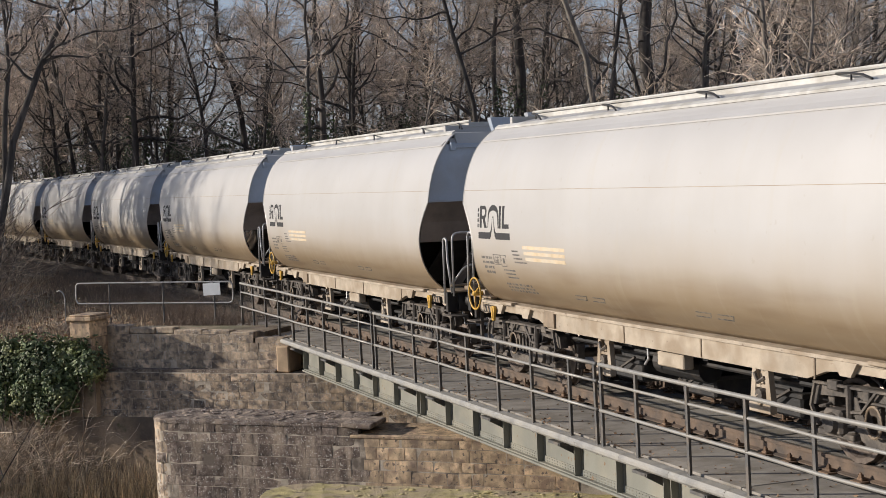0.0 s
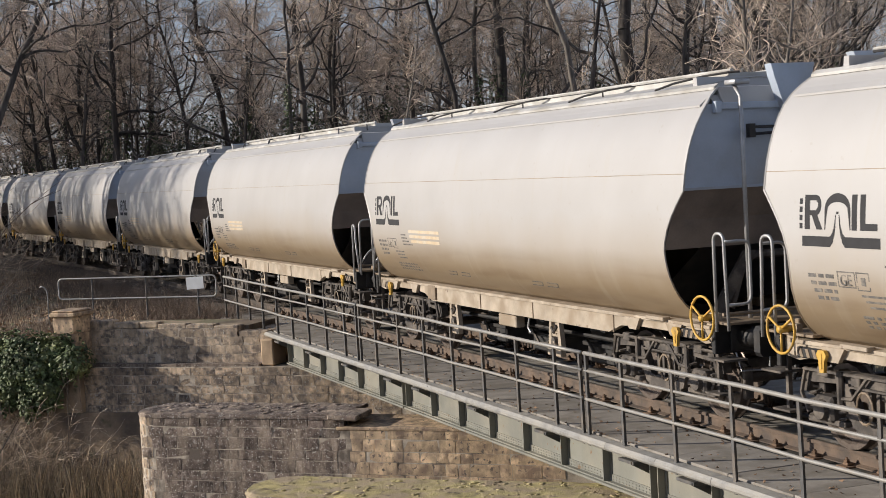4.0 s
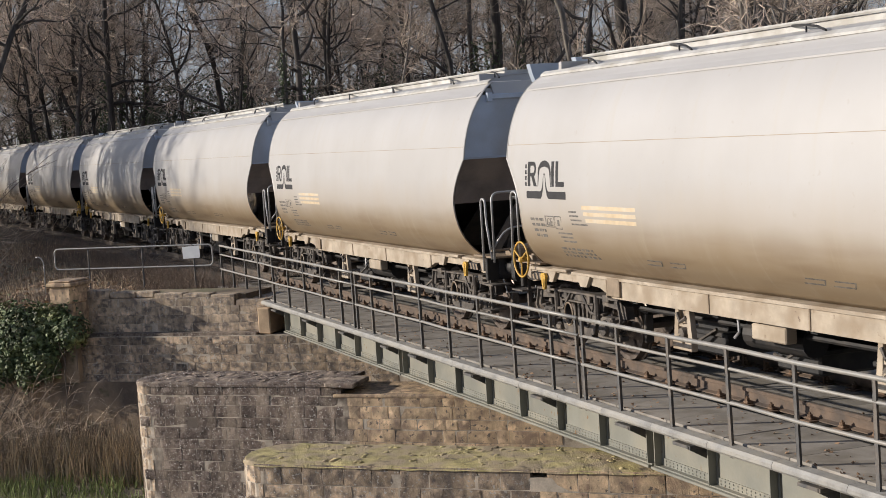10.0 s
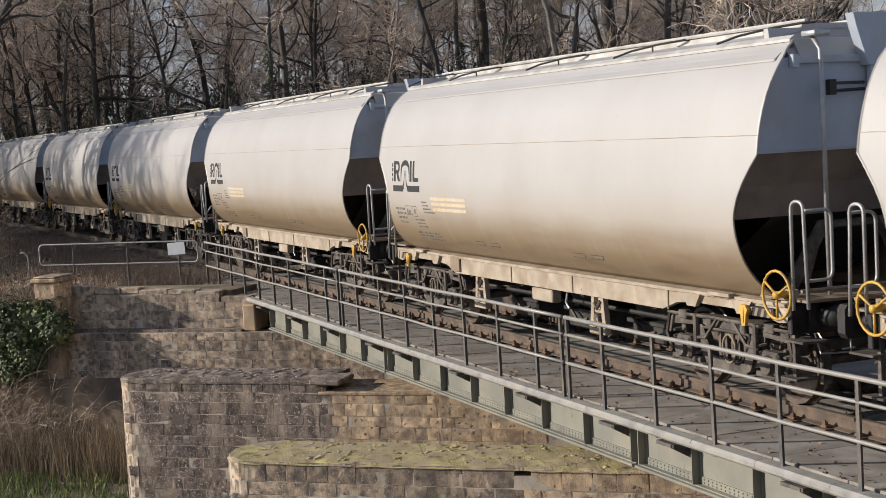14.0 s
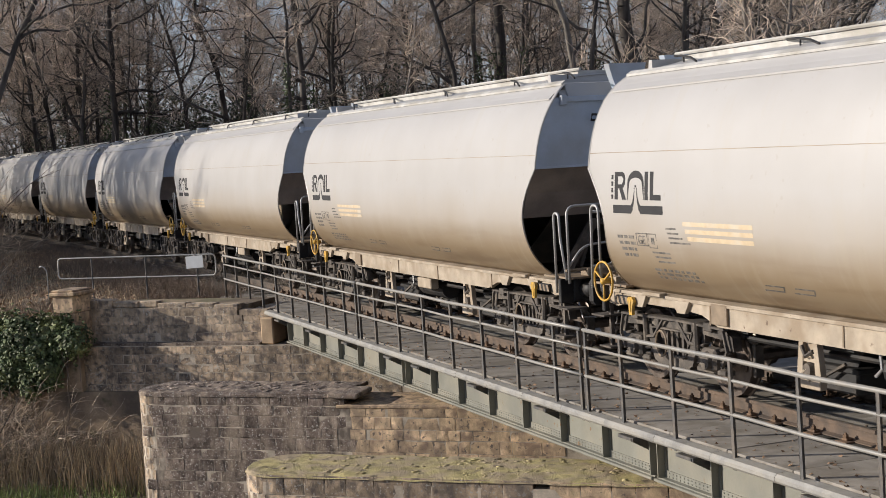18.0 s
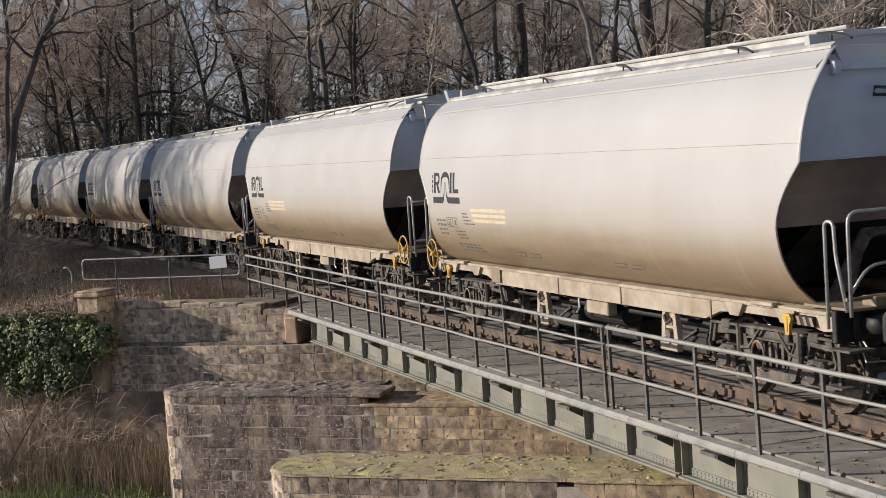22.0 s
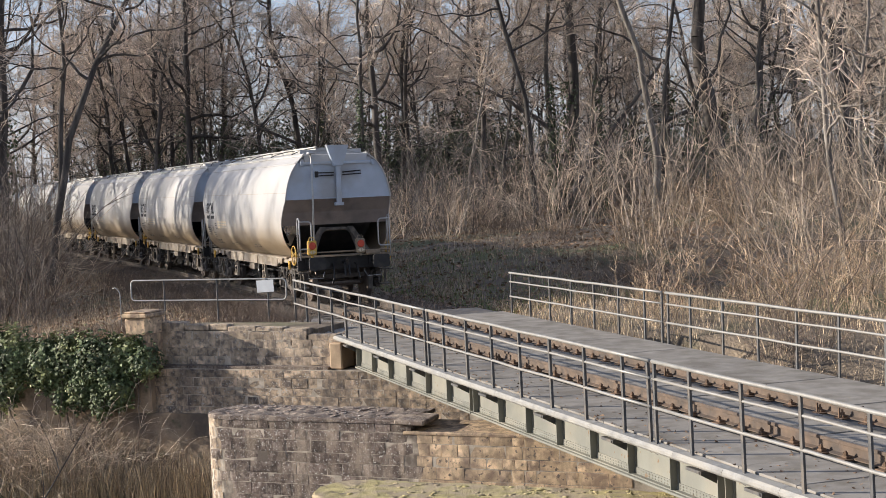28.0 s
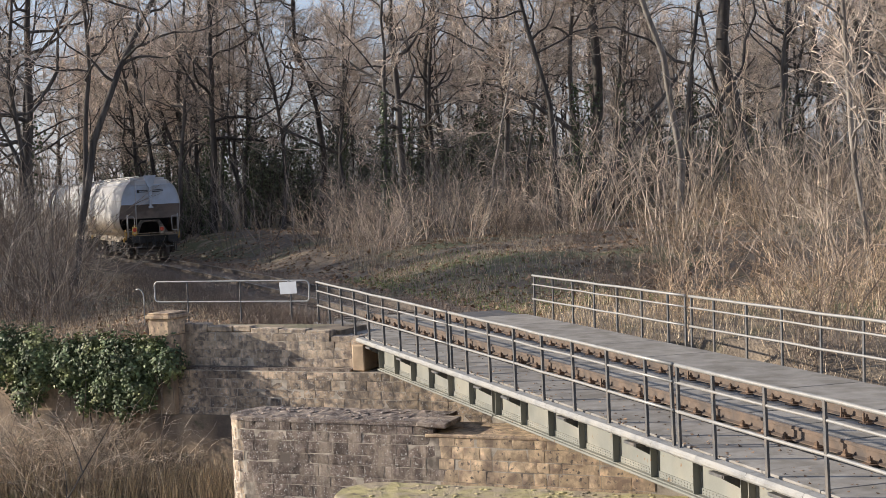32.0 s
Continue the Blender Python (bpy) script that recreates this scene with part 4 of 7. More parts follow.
def make_body(w):
    prof = ring_profile()
    bm = bm_new()
    stations = [-1.0, -0.992] + [-1 + 2 * i / 12 for i in range(1, 12)] + [0.992, 1.0]
    rows = []
    for f in stations:
        row = []
        for y, z in prof:
            x = f * (HALF_BODY - cut(z))
            ripple = 0.004 * math.sin(f * 29.0 + z * 2.0)
            row.append(bm.verts.new((x, y + math.copysign(ripple, y) if y else 0.0, z)))
        rows.append(row)
    for a, b in zip(rows, rows[1:]):
        for k in range(len(prof) - 1):
            bm.faces.new((a[k], a[k + 1], b[k + 1], b[k]))
    bmesh.ops.recalc_face_normals(bm, faces=bm.faces)
    body = part("body", bm, PAINT, w, "cream-painted barrel-sided hopper shell, dust and painted shade at the bottom", True)
    mod = body.modifiers.new("plate", "SOLIDIFY")
    mod.thickness, mod.offset = 0.014, -1.0
    # lengthwise weld seams
    for side in (1, -1):
        bm = bm_new()
        tube(bm, [(x, side * (half(2.94) + 0.001), 2.94) for x in (-HALF_BODY, -2.0, 2.0, HALF_BODY)], 0.005, 5)
        part("seam", bm, M_SOLE, body)
        bm = bm_new()
        prism(bm, [(side * 0.86, 3.905), (side * 0.925, 3.90), (side * 0.925, 3.93), (side * 0.86, 3.972)], "x", -HALF_BODY + 0.14, HALF_BODY - 0.14)
        part("gutter", bm, M_ROOF, body)
        bm = bm_new()
        prism(bm, [(side * 1.085, 3.70), (side * 1.135, 3.70), (side * 1.135, 3.722), (side * 1.05, 3.79)], "x", -HALF_BODY + 0.12, HALF_BODY - 0.12)
        part("shoulder_strip", bm, PAINT, body)
    for e in (1, -1):
        x = e * (HALF_BODY - 0.05)
        # upper end plate
        bm = bm_new()
        up = [(y, z) for y, z in prof if 2.75 <= z <= 3.75]
        pts = [(y * 0.993, z - (0.006 if z > 2.8 else 0)) for y, z in up]
        prism(bm, pts, "x", x, x + e * 0.012)
        end = part("end_plate", bm, M_END, w, "end plate with blue-grey shade in its colour")
        bm = bm_new()
        box(bm, x + e * 0.01, x + e * 0.055, -1.0, 1.0, 3.66, 3.74, 0.008)
        box(bm, x + e * 0.012, x + e * 0.10, -1.02, -0.94, 3.62, 3.76, 0.006)
        box(bm, x + e * 0.012, x + e * 0.10, 0.94, 1.02, 3.62, 3.76, 0.006)
        box(bm, x, x + e * 0.045, -1.46, 1.46, 2.745, 2.775)
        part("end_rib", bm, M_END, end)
        # overlapping rim of the shell
        for sg in (1, -1):
            bm = bm_new()
            tube(bm, [(e * (HALF_BODY - 0.005 - cut(z)), sg * y, z) for y, z in PROFILE if 2.75 <= z < 3.94], 0.014, 5)
            part("rim", bm, PAINT, body)
        # sloped hood between the end plate and the raised roof
        bm = bm_new()
        hood = [(x + e * 0.012, 3.70), (x - e * 0.10, 3.925), (x - e * 0.56, 3.955), (x - e * 0.58, 4.075), (x - e * 0.66, 4.075), (x - e * 0.66, 3.70)]
        prism(bm, hood, "y", -0.86, 0.86)
        prism(bm, [(x + e * 0.012, 3.70), (x - e * 0.09, 3.835), (x - e * 0.32, 3.835), (x - e * 0.32, 3.70)], "y", -0.985, 0.985)
        part("end_hood", bm, PAINT, end)
        for sg in (1, -1):
            bm = bm_new()
            prism(bm, [(x + e * 0.06, 3.70), (x - e * 0.12, 3.95), (x - e * 0.30, 3.95), (x - e * 0.12, 3.70)], "y", sg * 0.865, sg * 0.88)
            part("hood_gusset", bm, PAINT, end)
        for side in (1, -1):
            bm = bm_new()
            lo = [(e * (HALF_BODY - cut(z) - 0.004), side * y, z) for y, z in PROFILE if z <= 2.75]
            tube(bm, lo, 0.013, 5)
            part("rim", bm, PAINT, body)
        # sloped plate below it and the recess
        bm = bm_new()
        rows = []
        for xx, z in ((x, 2.75), (x - e * 0.25, 2.40), (x - e * 0.42, 2.05)):
            hy = half(z) - 0.016
            rows.append([bm.verts.new((xx - dx, sg * hy, z)) for dx in (0.0, e * 0.02) for sg in (-1, 1)])
        for p, q in zip(rows, rows[1:]):
            for k, m in ((0, 1), (1, 3), (3, 2), (2, 0)):
                bm.faces.new((p[k], p[m], q[m], q[k]))
        for r in (rows[0], rows[-1]):
            bm.faces.new((r[0], r[1], r[3], r[2]))
        bmesh.ops.recalc_face_normals(bm, faces=bm.faces)
        part("slope_plate", bm, M_SLOPE, w, "dusty sloping end sheet with shade in its dark colour")
        # coloured black for the shade in the opening under the end sheet
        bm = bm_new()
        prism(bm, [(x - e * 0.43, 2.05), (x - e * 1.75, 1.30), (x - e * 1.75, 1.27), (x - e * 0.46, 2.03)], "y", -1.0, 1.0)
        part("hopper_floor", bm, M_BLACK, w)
        # braces
        bm = bm_new()
        for sg in (1, -1):
            prism(bm, [(sg * 0.98, 1.22), (sg * 0.80, 1.22), (sg * 0.30, 1.98), (sg * 0.46, 1.98)], "x", x - e * 0.36, x - e * 0.31)
        tube(bm, bent([(x - e * 0.40, -0.62, 1.30), (x - e * 0.40, -0.40, 1.92), (x - e * 0.40, 0.40, 1.92), (x - e * 0.40, 0.62, 1.30)], 0.2), 0.05, 6)
        part("brace_frame", bm, M_BOGIE, w)
        # roof-end chute and its down pipe
        bm = bm_new()
        xo = x + e * 0.02
        prism(bm, [(-0.30, 4.17), (0.30, 4.17), (0.26, 4.02), (0.12, 3.62), (-0.12, 3.62), (-0.26, 4.02)], "x", xo, xo + e * 0.14)
        chute = part("end_chute", bm, M_END, w, "tapered grey roof-end chute")
        bm = bm_new()
        box(bm, xo + e * 0.02, xo + e * 0.11, -0.065, 0.065, 2.62, 3.62, 0.01)
        box(bm, xo + e * 0.0, xo + e * 0.12, -0.12, 0.12, 2.55, 2.64, 0.01)
        part("down_pipe", bm, M_END, chute)
        bm = bm_new()
        tube(bm, [(xo + e * 0.05, 0.12, 3.44), (xo + e * 0.16, 0.60, 3.47), (xo + e * 0.16, 0.62, 3.39), (xo + e * 0.05, 0.12, 3.37)], 0.018, 5)
        part("bracket", bm, M_BLACK, w)
        bm = bm_new()
        tube(bm, [(xo + e * 0.05, -0.12, 3.44), (xo + e * 0.16, -0.60, 3.44), (xo + e * 0.16, -0.62, 3.36), (xo + e * 0.05, -0.12, 3.37)], 0.018, 5)
        box(bm, xo + e * 0.12, xo + e * 0.2, -0.66, -0.58, 3.32, 3.48)
        part("bracket", bm, M_BLACK, w)
    # roof walkway
    bm = bm_new()
    box(bm, -HALF_BODY + 0.66, HALF_BODY - 0.66, -0.40, 0.40, 4.03, 4.12, 0.004)
    for side in (1, -1):
        tube(bm, [(-HALF_BODY + 0.55, side * 0.42, 4.145), (HALF_BODY - 0.55, side * 0.42, 4.145)], 0.024, 6)
    for i in range(8):
        xx = -5.0 + i * 1.43
        box(bm, xx - 0.02, xx + 0.02, -0.41, 0.41, 4.12, 4.135)
    roof = part("roof_walkway", bm, M_ROOF, w, "grey slatted roof walkway")
    for i, xx in enumerate((-5.2, -3.3, -0.3, 2.4, 4.9)):
        for side in (1, -1):
            bm = bm_new()
            tube(bm, [(xx - 0.75, side * 0.82, 3.985), (xx - 0.45, side * 0.72, 4.05), (xx, side * 0.58, 4.10), (xx + 0.4, side * 0.45, 4.12), (xx + 0.5, side * 0.36, 4.12)], 0.015, 5)
            tube(bm, [(xx - 0.1, side * 0.61, 4.09), (xx - 0.1, side * 0.61, 4.01)], 0.012, 5)
            part("grab_bar", bm, M_BLACK, roof)
    return body


def make_markings(w, body):
    for side in (1, -1):
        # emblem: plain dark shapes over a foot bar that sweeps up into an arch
        x0, x1, z0, z1 = 5.16, 3.91, 2.19, 2.70
        bm = bm_new()

        def shape(pts):
            decal(bm, [(x0 + (x1 - x0) * u, z0 + (z1 - z0) * v) for u, v in pts], side)

        def upright(u0, u1, v0, v1):
            n = max(1, round((v1 - v0) / 0.25))
            for k in range(n):
                a, b = v0 + (v1 - v0) * k / n, v0 + (v1 - v0) * (k + 1) / n
                shape([(u0, a), (u1, a), (u1, b), (u0, b)])

        def sweep(line):
            """A stroke through (u, v, half width) with its width along u."""
            for (ua, va, wa), (ub, vb, wb) in zip(line, line[1:]):
                shape([(ua - wa, va), (ua + wa, va), (ub + wb, vb), (ub - wb, vb)])
        upright(0.036, 0.105, 0.33, 1.0)
        upright(0.105, 0.19, 0.89, 1.0)
        upright(0.105, 0.19, 0.60, 0.70)
        ring = [(0.19 + r * math.sin(a), 0.80 + r * 2.9 * math.cos(a)) for r in (0.069, 0.025) for a in [math.pi * k / 6 for k in range(7)]]
        for k in range(6):
            shape([ring[k], ring[k + 1], ring[8 + k], ring[7 + k]])
        shape([(0.130, 0.61), (0.205, 0.61), (0.275, 0.33), (0.195, 0.33)])
        for k in range(10):
            a0, a1 = math.pi * k / 10, math.pi * (k + 1) / 10
            shape([(0.468 - r * math.cos(a), 0.72 + h * math.sin(a)) for a, r, h in ((a0, 0.166, 0.31), (a1, 0.166, 0.31), (a1, 0.128, 0.14), (a0, 0.128, 0.14))])
        for sg in (-1, 1):
            sweep([(0.468 + sg * 0.147, 0.72, 0.019), (0.468 + sg * 0.155, 0.55, 0.011), (0.468 + sg * 0.163, 0.33, 0.005)])
            sweep([(0.468 + sg * 0.022, 0.62, 0.004), (0.468 + sg * 0.034, 0.40, 0.008), (0.468 + sg * 0.052, 0.26, 0.016), (0.468 + sg * 0.085, 0.16, 0.034)])
            bar = (0.0, 0.41) if sg < 0 else (0.526, 1.0)
            shape([(bar[0], 0.0), (bar[1] + (0 if sg > 0 else -0.04), 0.0), (bar[1], 0.10), (bar[0], 0.10)] if sg < 0 else [(bar[0] + 0.04, 0.0), (bar[1], 0.0), (bar[1], 0.10), (bar[0], 0.10)])
            shape([(bar[0], 0.10), (bar[1], 0.10), (bar[1], 0.20), (bar[0], 0.20)])
        upright(0.452, 0.484, 0.63, 0.68)
        upright(0.65, 0.715, 0.33, 1.0)
        upright(0.755, 0.82, 0.33, 1.0)
        upright(0.82, 0.965, 0.33, 0.46)
        for k in range(4):
            upright(-0.035, 0.005, 0.34 + k * 0.16, 0.45 + k * 0.16)
        part("emblem", bm, M_INK, body, "dark grey painted emblem")
        bm = bm_new()
        for k in range(3):
            decal_box(bm, 3.46 - 0.04 * k, 2.0, 2.07 - k * 0.085, 2.12 - k * 0.085, side)
        part("stripe_panel", bm, M_STRIPE, body, "faded yellow striped panel")
        # lettering too small to read: plain bars
        rng = random.Random(5)
        bm = bm_new()
        for r in range(4):
            z = 1.92 - r * 0.075
            x = 5.10 - r * 0.03
            while x > 4.66 + (0.12 if r == 0 else 0):
                l = rng.choice((0.05, 0.09, 0.13))
                decal_box(bm, x, x - l, z - 0.038, z, side)
                x -= l + 0.035
        for (a, b, c, d) in ((4.62, 4.34, 1.80, 1.96), (4.32, 4.12, 1.78, 1.96)):
            for zz in (c, d - 0.012):
                decal_box(bm, a, b, zz, zz + 0.012, side)
            for xx in (a, b + 0.012):
                decal_box(bm, xx, xx - 0.012, c, d, side)
        decal_box(bm, 4.25, 4.18, 1.83, 1.91, side)
        for r in range(4):
            decal_box(bm, 3.86 - 0.02 * r, 3.86 - 0.02 * r - rng.uniform(0.22, 0.5), 2.02 - r * 0.055, 2.042 - r * 0.055, side)
        for r in range(3):
            decal_box(bm, 4.28 - 0.04 * r, 4.28 - 0.04 * r - rng.uniform(0.35, 0.55), 1.72 - r * 0.055, 1.742 - r * 0.055, side)
        for r in range(3):
            x = 4.38
            while x > 3.40:
                l = rng.choice((0.06, 0.1, 0.16))
                decal_box(bm, x, x - l, 1.50 - r * 0.05, 1.53 - r * 0.05, side)
                x -= l + 0.05
        for xx in (2.1, 1.55, -1.2, -1.7):
            decal_box(bm, xx, xx - 0.34, 1.405, 1.42, side)
            decal_box(bm, xx - 0.06, xx - 0.40, 1.46, 1.475, side)
            decal(bm, [(xx - 0.34, 1.405), (xx - 0.36, 1.405), (xx - 0.42, 1.475), (xx - 0.40, 1.475)], side)
        text = part("small_lettering", bm, M_TEXT, body, "worn grey small lettering")
        text["kind"] = "stuff"
        # boxed pair of letters
        cu = bpy.data.curves.new("letters", "FONT")
        cu.body, cu.size, cu.extrude = "GE", 0.15, 0.001
        tmp = new("letters", cu)
        me = bpy.data.meshes.new_from_object(tmp.evaluated_get(bpy.context.evaluated_depsgraph_get()))
        bpy.data.objects.remove(tmp)
        me.materials.clear()
        me.materials.append(M_TEXT)
        y = half(1.87) + 0.008
        share("letters", me, body, pose(4.58 * side, y * side, 1.825, 90, 0, 180 if side > 0 else 0))


def make_frame(w, brake_end=1):
    for side in (1, -1):
        y0, y1 = side * 1.10, side * 1.19
        bm = bm_new()
        out = [(-6.06, 1.17), (-6.06, 0.99), (-5.75, 0.95), (-5.5, 1.0), (-5.0, 1.03), (-4.1, 1.03), (-3.65, 1.0), (-3.3, 0.89), (3.3, 0.89), (3.65, 1.0), (4.1, 1.03), (5.0, 1.03), (5.5, 1.0), (5.75, 0.95), (6.06, 0.99), (6.06, 1.17)]
        prism(bm, out, "y", y0, y1)
        sole = part("solebar", bm, M_SOLE, w, "dust-covered cream solebar")
        bm = bm_new()
        prism(bm, [(y1, 1.13), (y1 + side * 0.03, 1.13), (y1 + side * 0.03, 1.17), (side * 1.02, 1.18), (side * 1.02, 1.155), (y1, 1.155)], "x", -5.9, 5.9)
        part("sill_angle", bm, M_SOLE, sole)
        for x in (-3.45, -1.1, 0.9, 3.45):
            bm = bm_new()
            box(bm, x - 0.012, x + 0.012, y1, y1 + side * 0.012, 0.90, 1.13)
            part("joint_strip", bm, M_BROWN, sole)
        for x in (-4.05, 4.05, -5.1, 5.1):
            bm = bm_new()
            prism(bm, [(x - 0.20, 1.14), (x + 0.20, 1.14), (x + 0.09, 0.99), (x - 0.09, 0.99)], "y", y1, y1 + side * 0.05)
            part("gusset", bm, M_SOLE, sole)
        # lashing eyes and plates
        for x in (-4.7, 4.7):
            bm = bm_new()
            box(bm, x - 0.22, x + 0.22, y1 - side * 0.02, y1 + side * 0.09, 1.155, 1.20, 0.008)
            part("lifting_pad", bm, M_SOLE, sole)
        # hangers of the discharge gear
        for x in (-2.35, 1.56):
            bm = bm_new()
            for sg in (-1, 1):
                prism(bm, [(x + sg * 0.12 - 0.035, 0.93), (x + sg * 0.12 + 0.035, 0.93), (x + sg * 0.17 + 0.05, 0.50), (x + sg * 0.17 - 0.05, 0.50)], "y", y0, y1 - side * 0.02)
            box(bm, x - 0.22, x + 0.22, y0, y1, 0.40, 0.51, 0.008)
            box(bm, x - 0.13, x + 0.13, y0, y0 + side * 0.02, 0.50, 0.92)
            box(bm, x - 0.14, x + 0.14, y0 + side * 0.01, y1 - side * 0.03, 0.68, 0.72)
            tube(bm, [(x, y1 - side * 0.02, 0.62), (x + 0.08, y1, 0.55), (x - 0.06, y1, 0.50)], 0.03, 6)
            hanger = part("hanger", bm, M_SOLE, w, "cream hopper discharge hanger")
            bm = bm_new()
            cyl(bm, (x, y0 + side * 0.02, 0.60), (x, y1 + side * 0.01, 0.60), 0.085, 0.07, 10)
            tube(bm, [(x - 0.09, y1 - side * 0.02, 0.80), (x + 0.02, y1, 0.74), (x + 0.10, y1 - side * 0.01, 0.84)], 0.025, 6)
            part("gear", bm, M_BOGIE, hanger)
        bm = bm_new()
        box(bm, -0.55, 0.12, side * 0.98, side * 1.13, 0.68, 0.86, 0.015)
        box(bm, -0.50, -0.44, side * 1.0, side * 1.10, 0.86, 0.95)
        box(bm, 0.02, 0.08, side * 1.0, side * 1.10, 0.86, 0.95)
        part("brake_box", bm, M_SOLE, w)
        bm = bm_new()
        tube(bm, [(0.5, side * 1.06, 0.92), (0.45, side * 1.08, 0.72), (0.55, side * 1.08, 0.64)], 0.018, 6)
        part("hook", bm, M_TUBE, w)
        # plate frame at the front end of the flank
        bm = bm_new()
        box(bm, 3.22 * side - 0.17, 3.22 * side + 0.17, y1, y1 + side * 0.035, 0.92, 1.16, 0.005)
        part("label_frame", bm, M_BROWN, sole)
        for e in (1, -1):
            # yellow release handle
            bm = bm_new()
            xx = e * 5.22
            tube(bm, [(xx, side * 1.16, 1.08), (xx, side * 1.28, 1.06), (xx, side * 1.28, 0.92)], 0.030, 6)
            prism(bm, [(xx - 0.035, 0.88), (xx + 0.035, 0.88), (xx + 0.05, 1.0), (xx + 0.085, 1.06), (xx + 0.05, 1.11), (xx - 0.05, 1.11), (xx - 0.085, 1.06), (xx - 0.05, 1.0)], "y", side * 1.255, side * 1.295)
            rh = bm
            bm = bm_new()
            box(bm, xx - 0.05, xx + e * 0.46 + 0.05, side * 1.10, side * 1.24, 0.99, 1.10, 0.012)
            bracket = part("handle_bracket", bm, M_BLACK, w)
            bm = bm_new()
            for k in range(4):
                u = min(xx, xx + e * 0.46) + 0.02 + k * 0.12
                prism(bm, [(u, 1.0), (u + 0.055, 1.0), (u + 0.095, 1.09), (u + 0.04, 1.09)], "y", side * 1.24, side * 1.246)
            part("warning_stripe", bm, M_BROWN, bracket, "worn dull warning stripes")
            bm = rh
            part("release_handle", bm, M_YELLOW, w, "worn yellow release handle")
            # step
            bm = bm_new()
            box(bm, e * 6.15 - 0.20, e * 6.15 + 0.17, side * 0.98, side * 1.30, 0.79, 0.815, 0.004)
            box(bm, e * 6.0 - 0.025, e * 6.0 + 0.025, side * 1.14, side * 1.19, 0.40, 1.0)
            box(bm, e * 6.0 - 0.16, e * 6.0 + 0.16, side * 1.0, side * 1.28, 0.385, 0.41, 0.004)
            part("step", bm, M_BOGIE, w)
            # handrails
            bm = bm_new()
            y = side * 1.24
            if e == brake_end:
                tube(bm, bent([(e * 6.10, y, 1.12), (e * 6.10, y, 2.25), (e * 6.32, y, 2.25), (e * 6.32, y, 2.0), (e * 6.36, y, 1.15)], 0.12, 5), 0.019, 8)
                tube(bm, bent([(e * 6.34, y, 2.16), (e * 6.34, side * 0.92, 2.16), (e * 6.34, side * 0.92, 1.44), (e * 6.34, y, 1.44)], 0.10), 0.018, 8)
            else:
                tube(bm, bent([(e * 5.92, y, 1.0), (e * 5.92, y, 2.12), (e * 6.08, y, 2.12), (e * 6.10, y, 1.75), (e * 6.26, y, 1.2)], 0.09, 5), 0.019, 8)
                tube(bm, bent([(e * 6.30, side * 1.22, 1.15), (e * 6.30, side * 1.22, 2.22), (e * 6.30, side * 0.45, 2.22), (e * 6.30, side * 0.45, 1.15)], 0.13), 0.019, 8)
                tube(bm, bent([(e * 6.30, side * 1.22, 1.38), (e * 6.30, side * 1.0, 1.66), (e * 6.30, side * 0.45, 1.70)], 0.15), 0.017, 8)
            part("grab_rail", bm, M_TUBE, w, "grey tubular end handrail", True)
    for e in (1, -1):
        bm = bm_new()
        box(bm, e * 6.0, e * 6.08, -1.26, 1.26, 0.86, 1.20, 0.01)
        head = part("headstock", bm, M_BLACK, w)
        bm = bm_new()
        box(bm, e * 5.45, e * 6.30, -1.22, 1.22, 1.205, 1.235, 0.004)
        tube(bm, [(e * 6.26, -1.25, 1.33), (e * 6.26, 1.25, 1.33)], 0.022, 6)
        box(bm, e * 6.1, e * 6.35, 0.55, 0.95, 1.235, 1.34, 0.01)
        part("end_platform", bm, M_BROWN, w)
        for side in (1, -1):
            bm = bm_new()
            y = side * 0.875
            box(bm, e * 6.08, e * 6.12, y - 0.19, y + 0.19, 0.88, 1.22, 0.01)
            cyl(bm, (e * 6.11, y, 1.05), (e * 6.42, y, 1.05), 0.125, 0.105, 14)
            cyl(bm, (e * 6.40, y, 1.05), (e * 6.64, y, 1.05), 0.085, 0.085, 14)
            buf = part("buffer", bm, M_BLACK, w, "", True)
            bm = bm_new()
            prism(bm, [(y - 0.225, 0.93), (y - 0.19, 0.88), (y + 0.19, 0.88), (y + 0.225, 0.93), (y + 0.225, 1.17), (y + 0.19, 1.22), (y - 0.19, 1.22), (y - 0.225, 1.17)], "x", e * 6.64, e * 6.70)
            part("buffer_head", bm, M_BLACK, buf)
        bm = bm_new()
        tube(bm, [(e * 6.08, 0, 1.04), (e * 6.34, 0, 1.04), (e * 6.42, 0, 1.0), (e * 6.44, 0, 1.10), (e * 6.38, 0, 1.13)], 0.05, 6)
        tube(bm, [(e * 6.36, -0.06, 1.02), (e * 6.44, -0.06, 0.70), (e * 6.44, 0.06, 0.70), (e * 6.36, 0.06, 1.02)], 0.03, 6)
        part("coupling", bm, M_BLACK, w)
        for y in (0.32, -0.32):
            bm = bm_new()
            tube(bm, [(e * 6.08, y, 1.0), (e * 6.25, y, 0.92), (e * 6.36, y * 1.1, 0.62), (e * 6.30, y * 1.2, 0.50)], 0.026, 6)
            part("brake_hose", bm, M_BLACK, w)
        bm = bm_new()
        tube(bm, [(e * 6.10, 1.0, 0.86), (e * 6.20, 1.0, 0.66), (e * 6.20, 0.62, 0.64), (e * 6.10, 0.55, 0.8)], 0.011, 5)
        part("shunter_handle", bm, M_TUBE, w)
        bm = bm_new()
        tube(bm, [(e * 6.10, -1.0, 0.86), (e * 6.20, -1.0, 0.66), (e * 6.20, -0.62, 0.64), (e * 6.10, -0.55, 0.8)], 0.011, 5)
        part("shunter_handle", bm, M_TUBE, w)
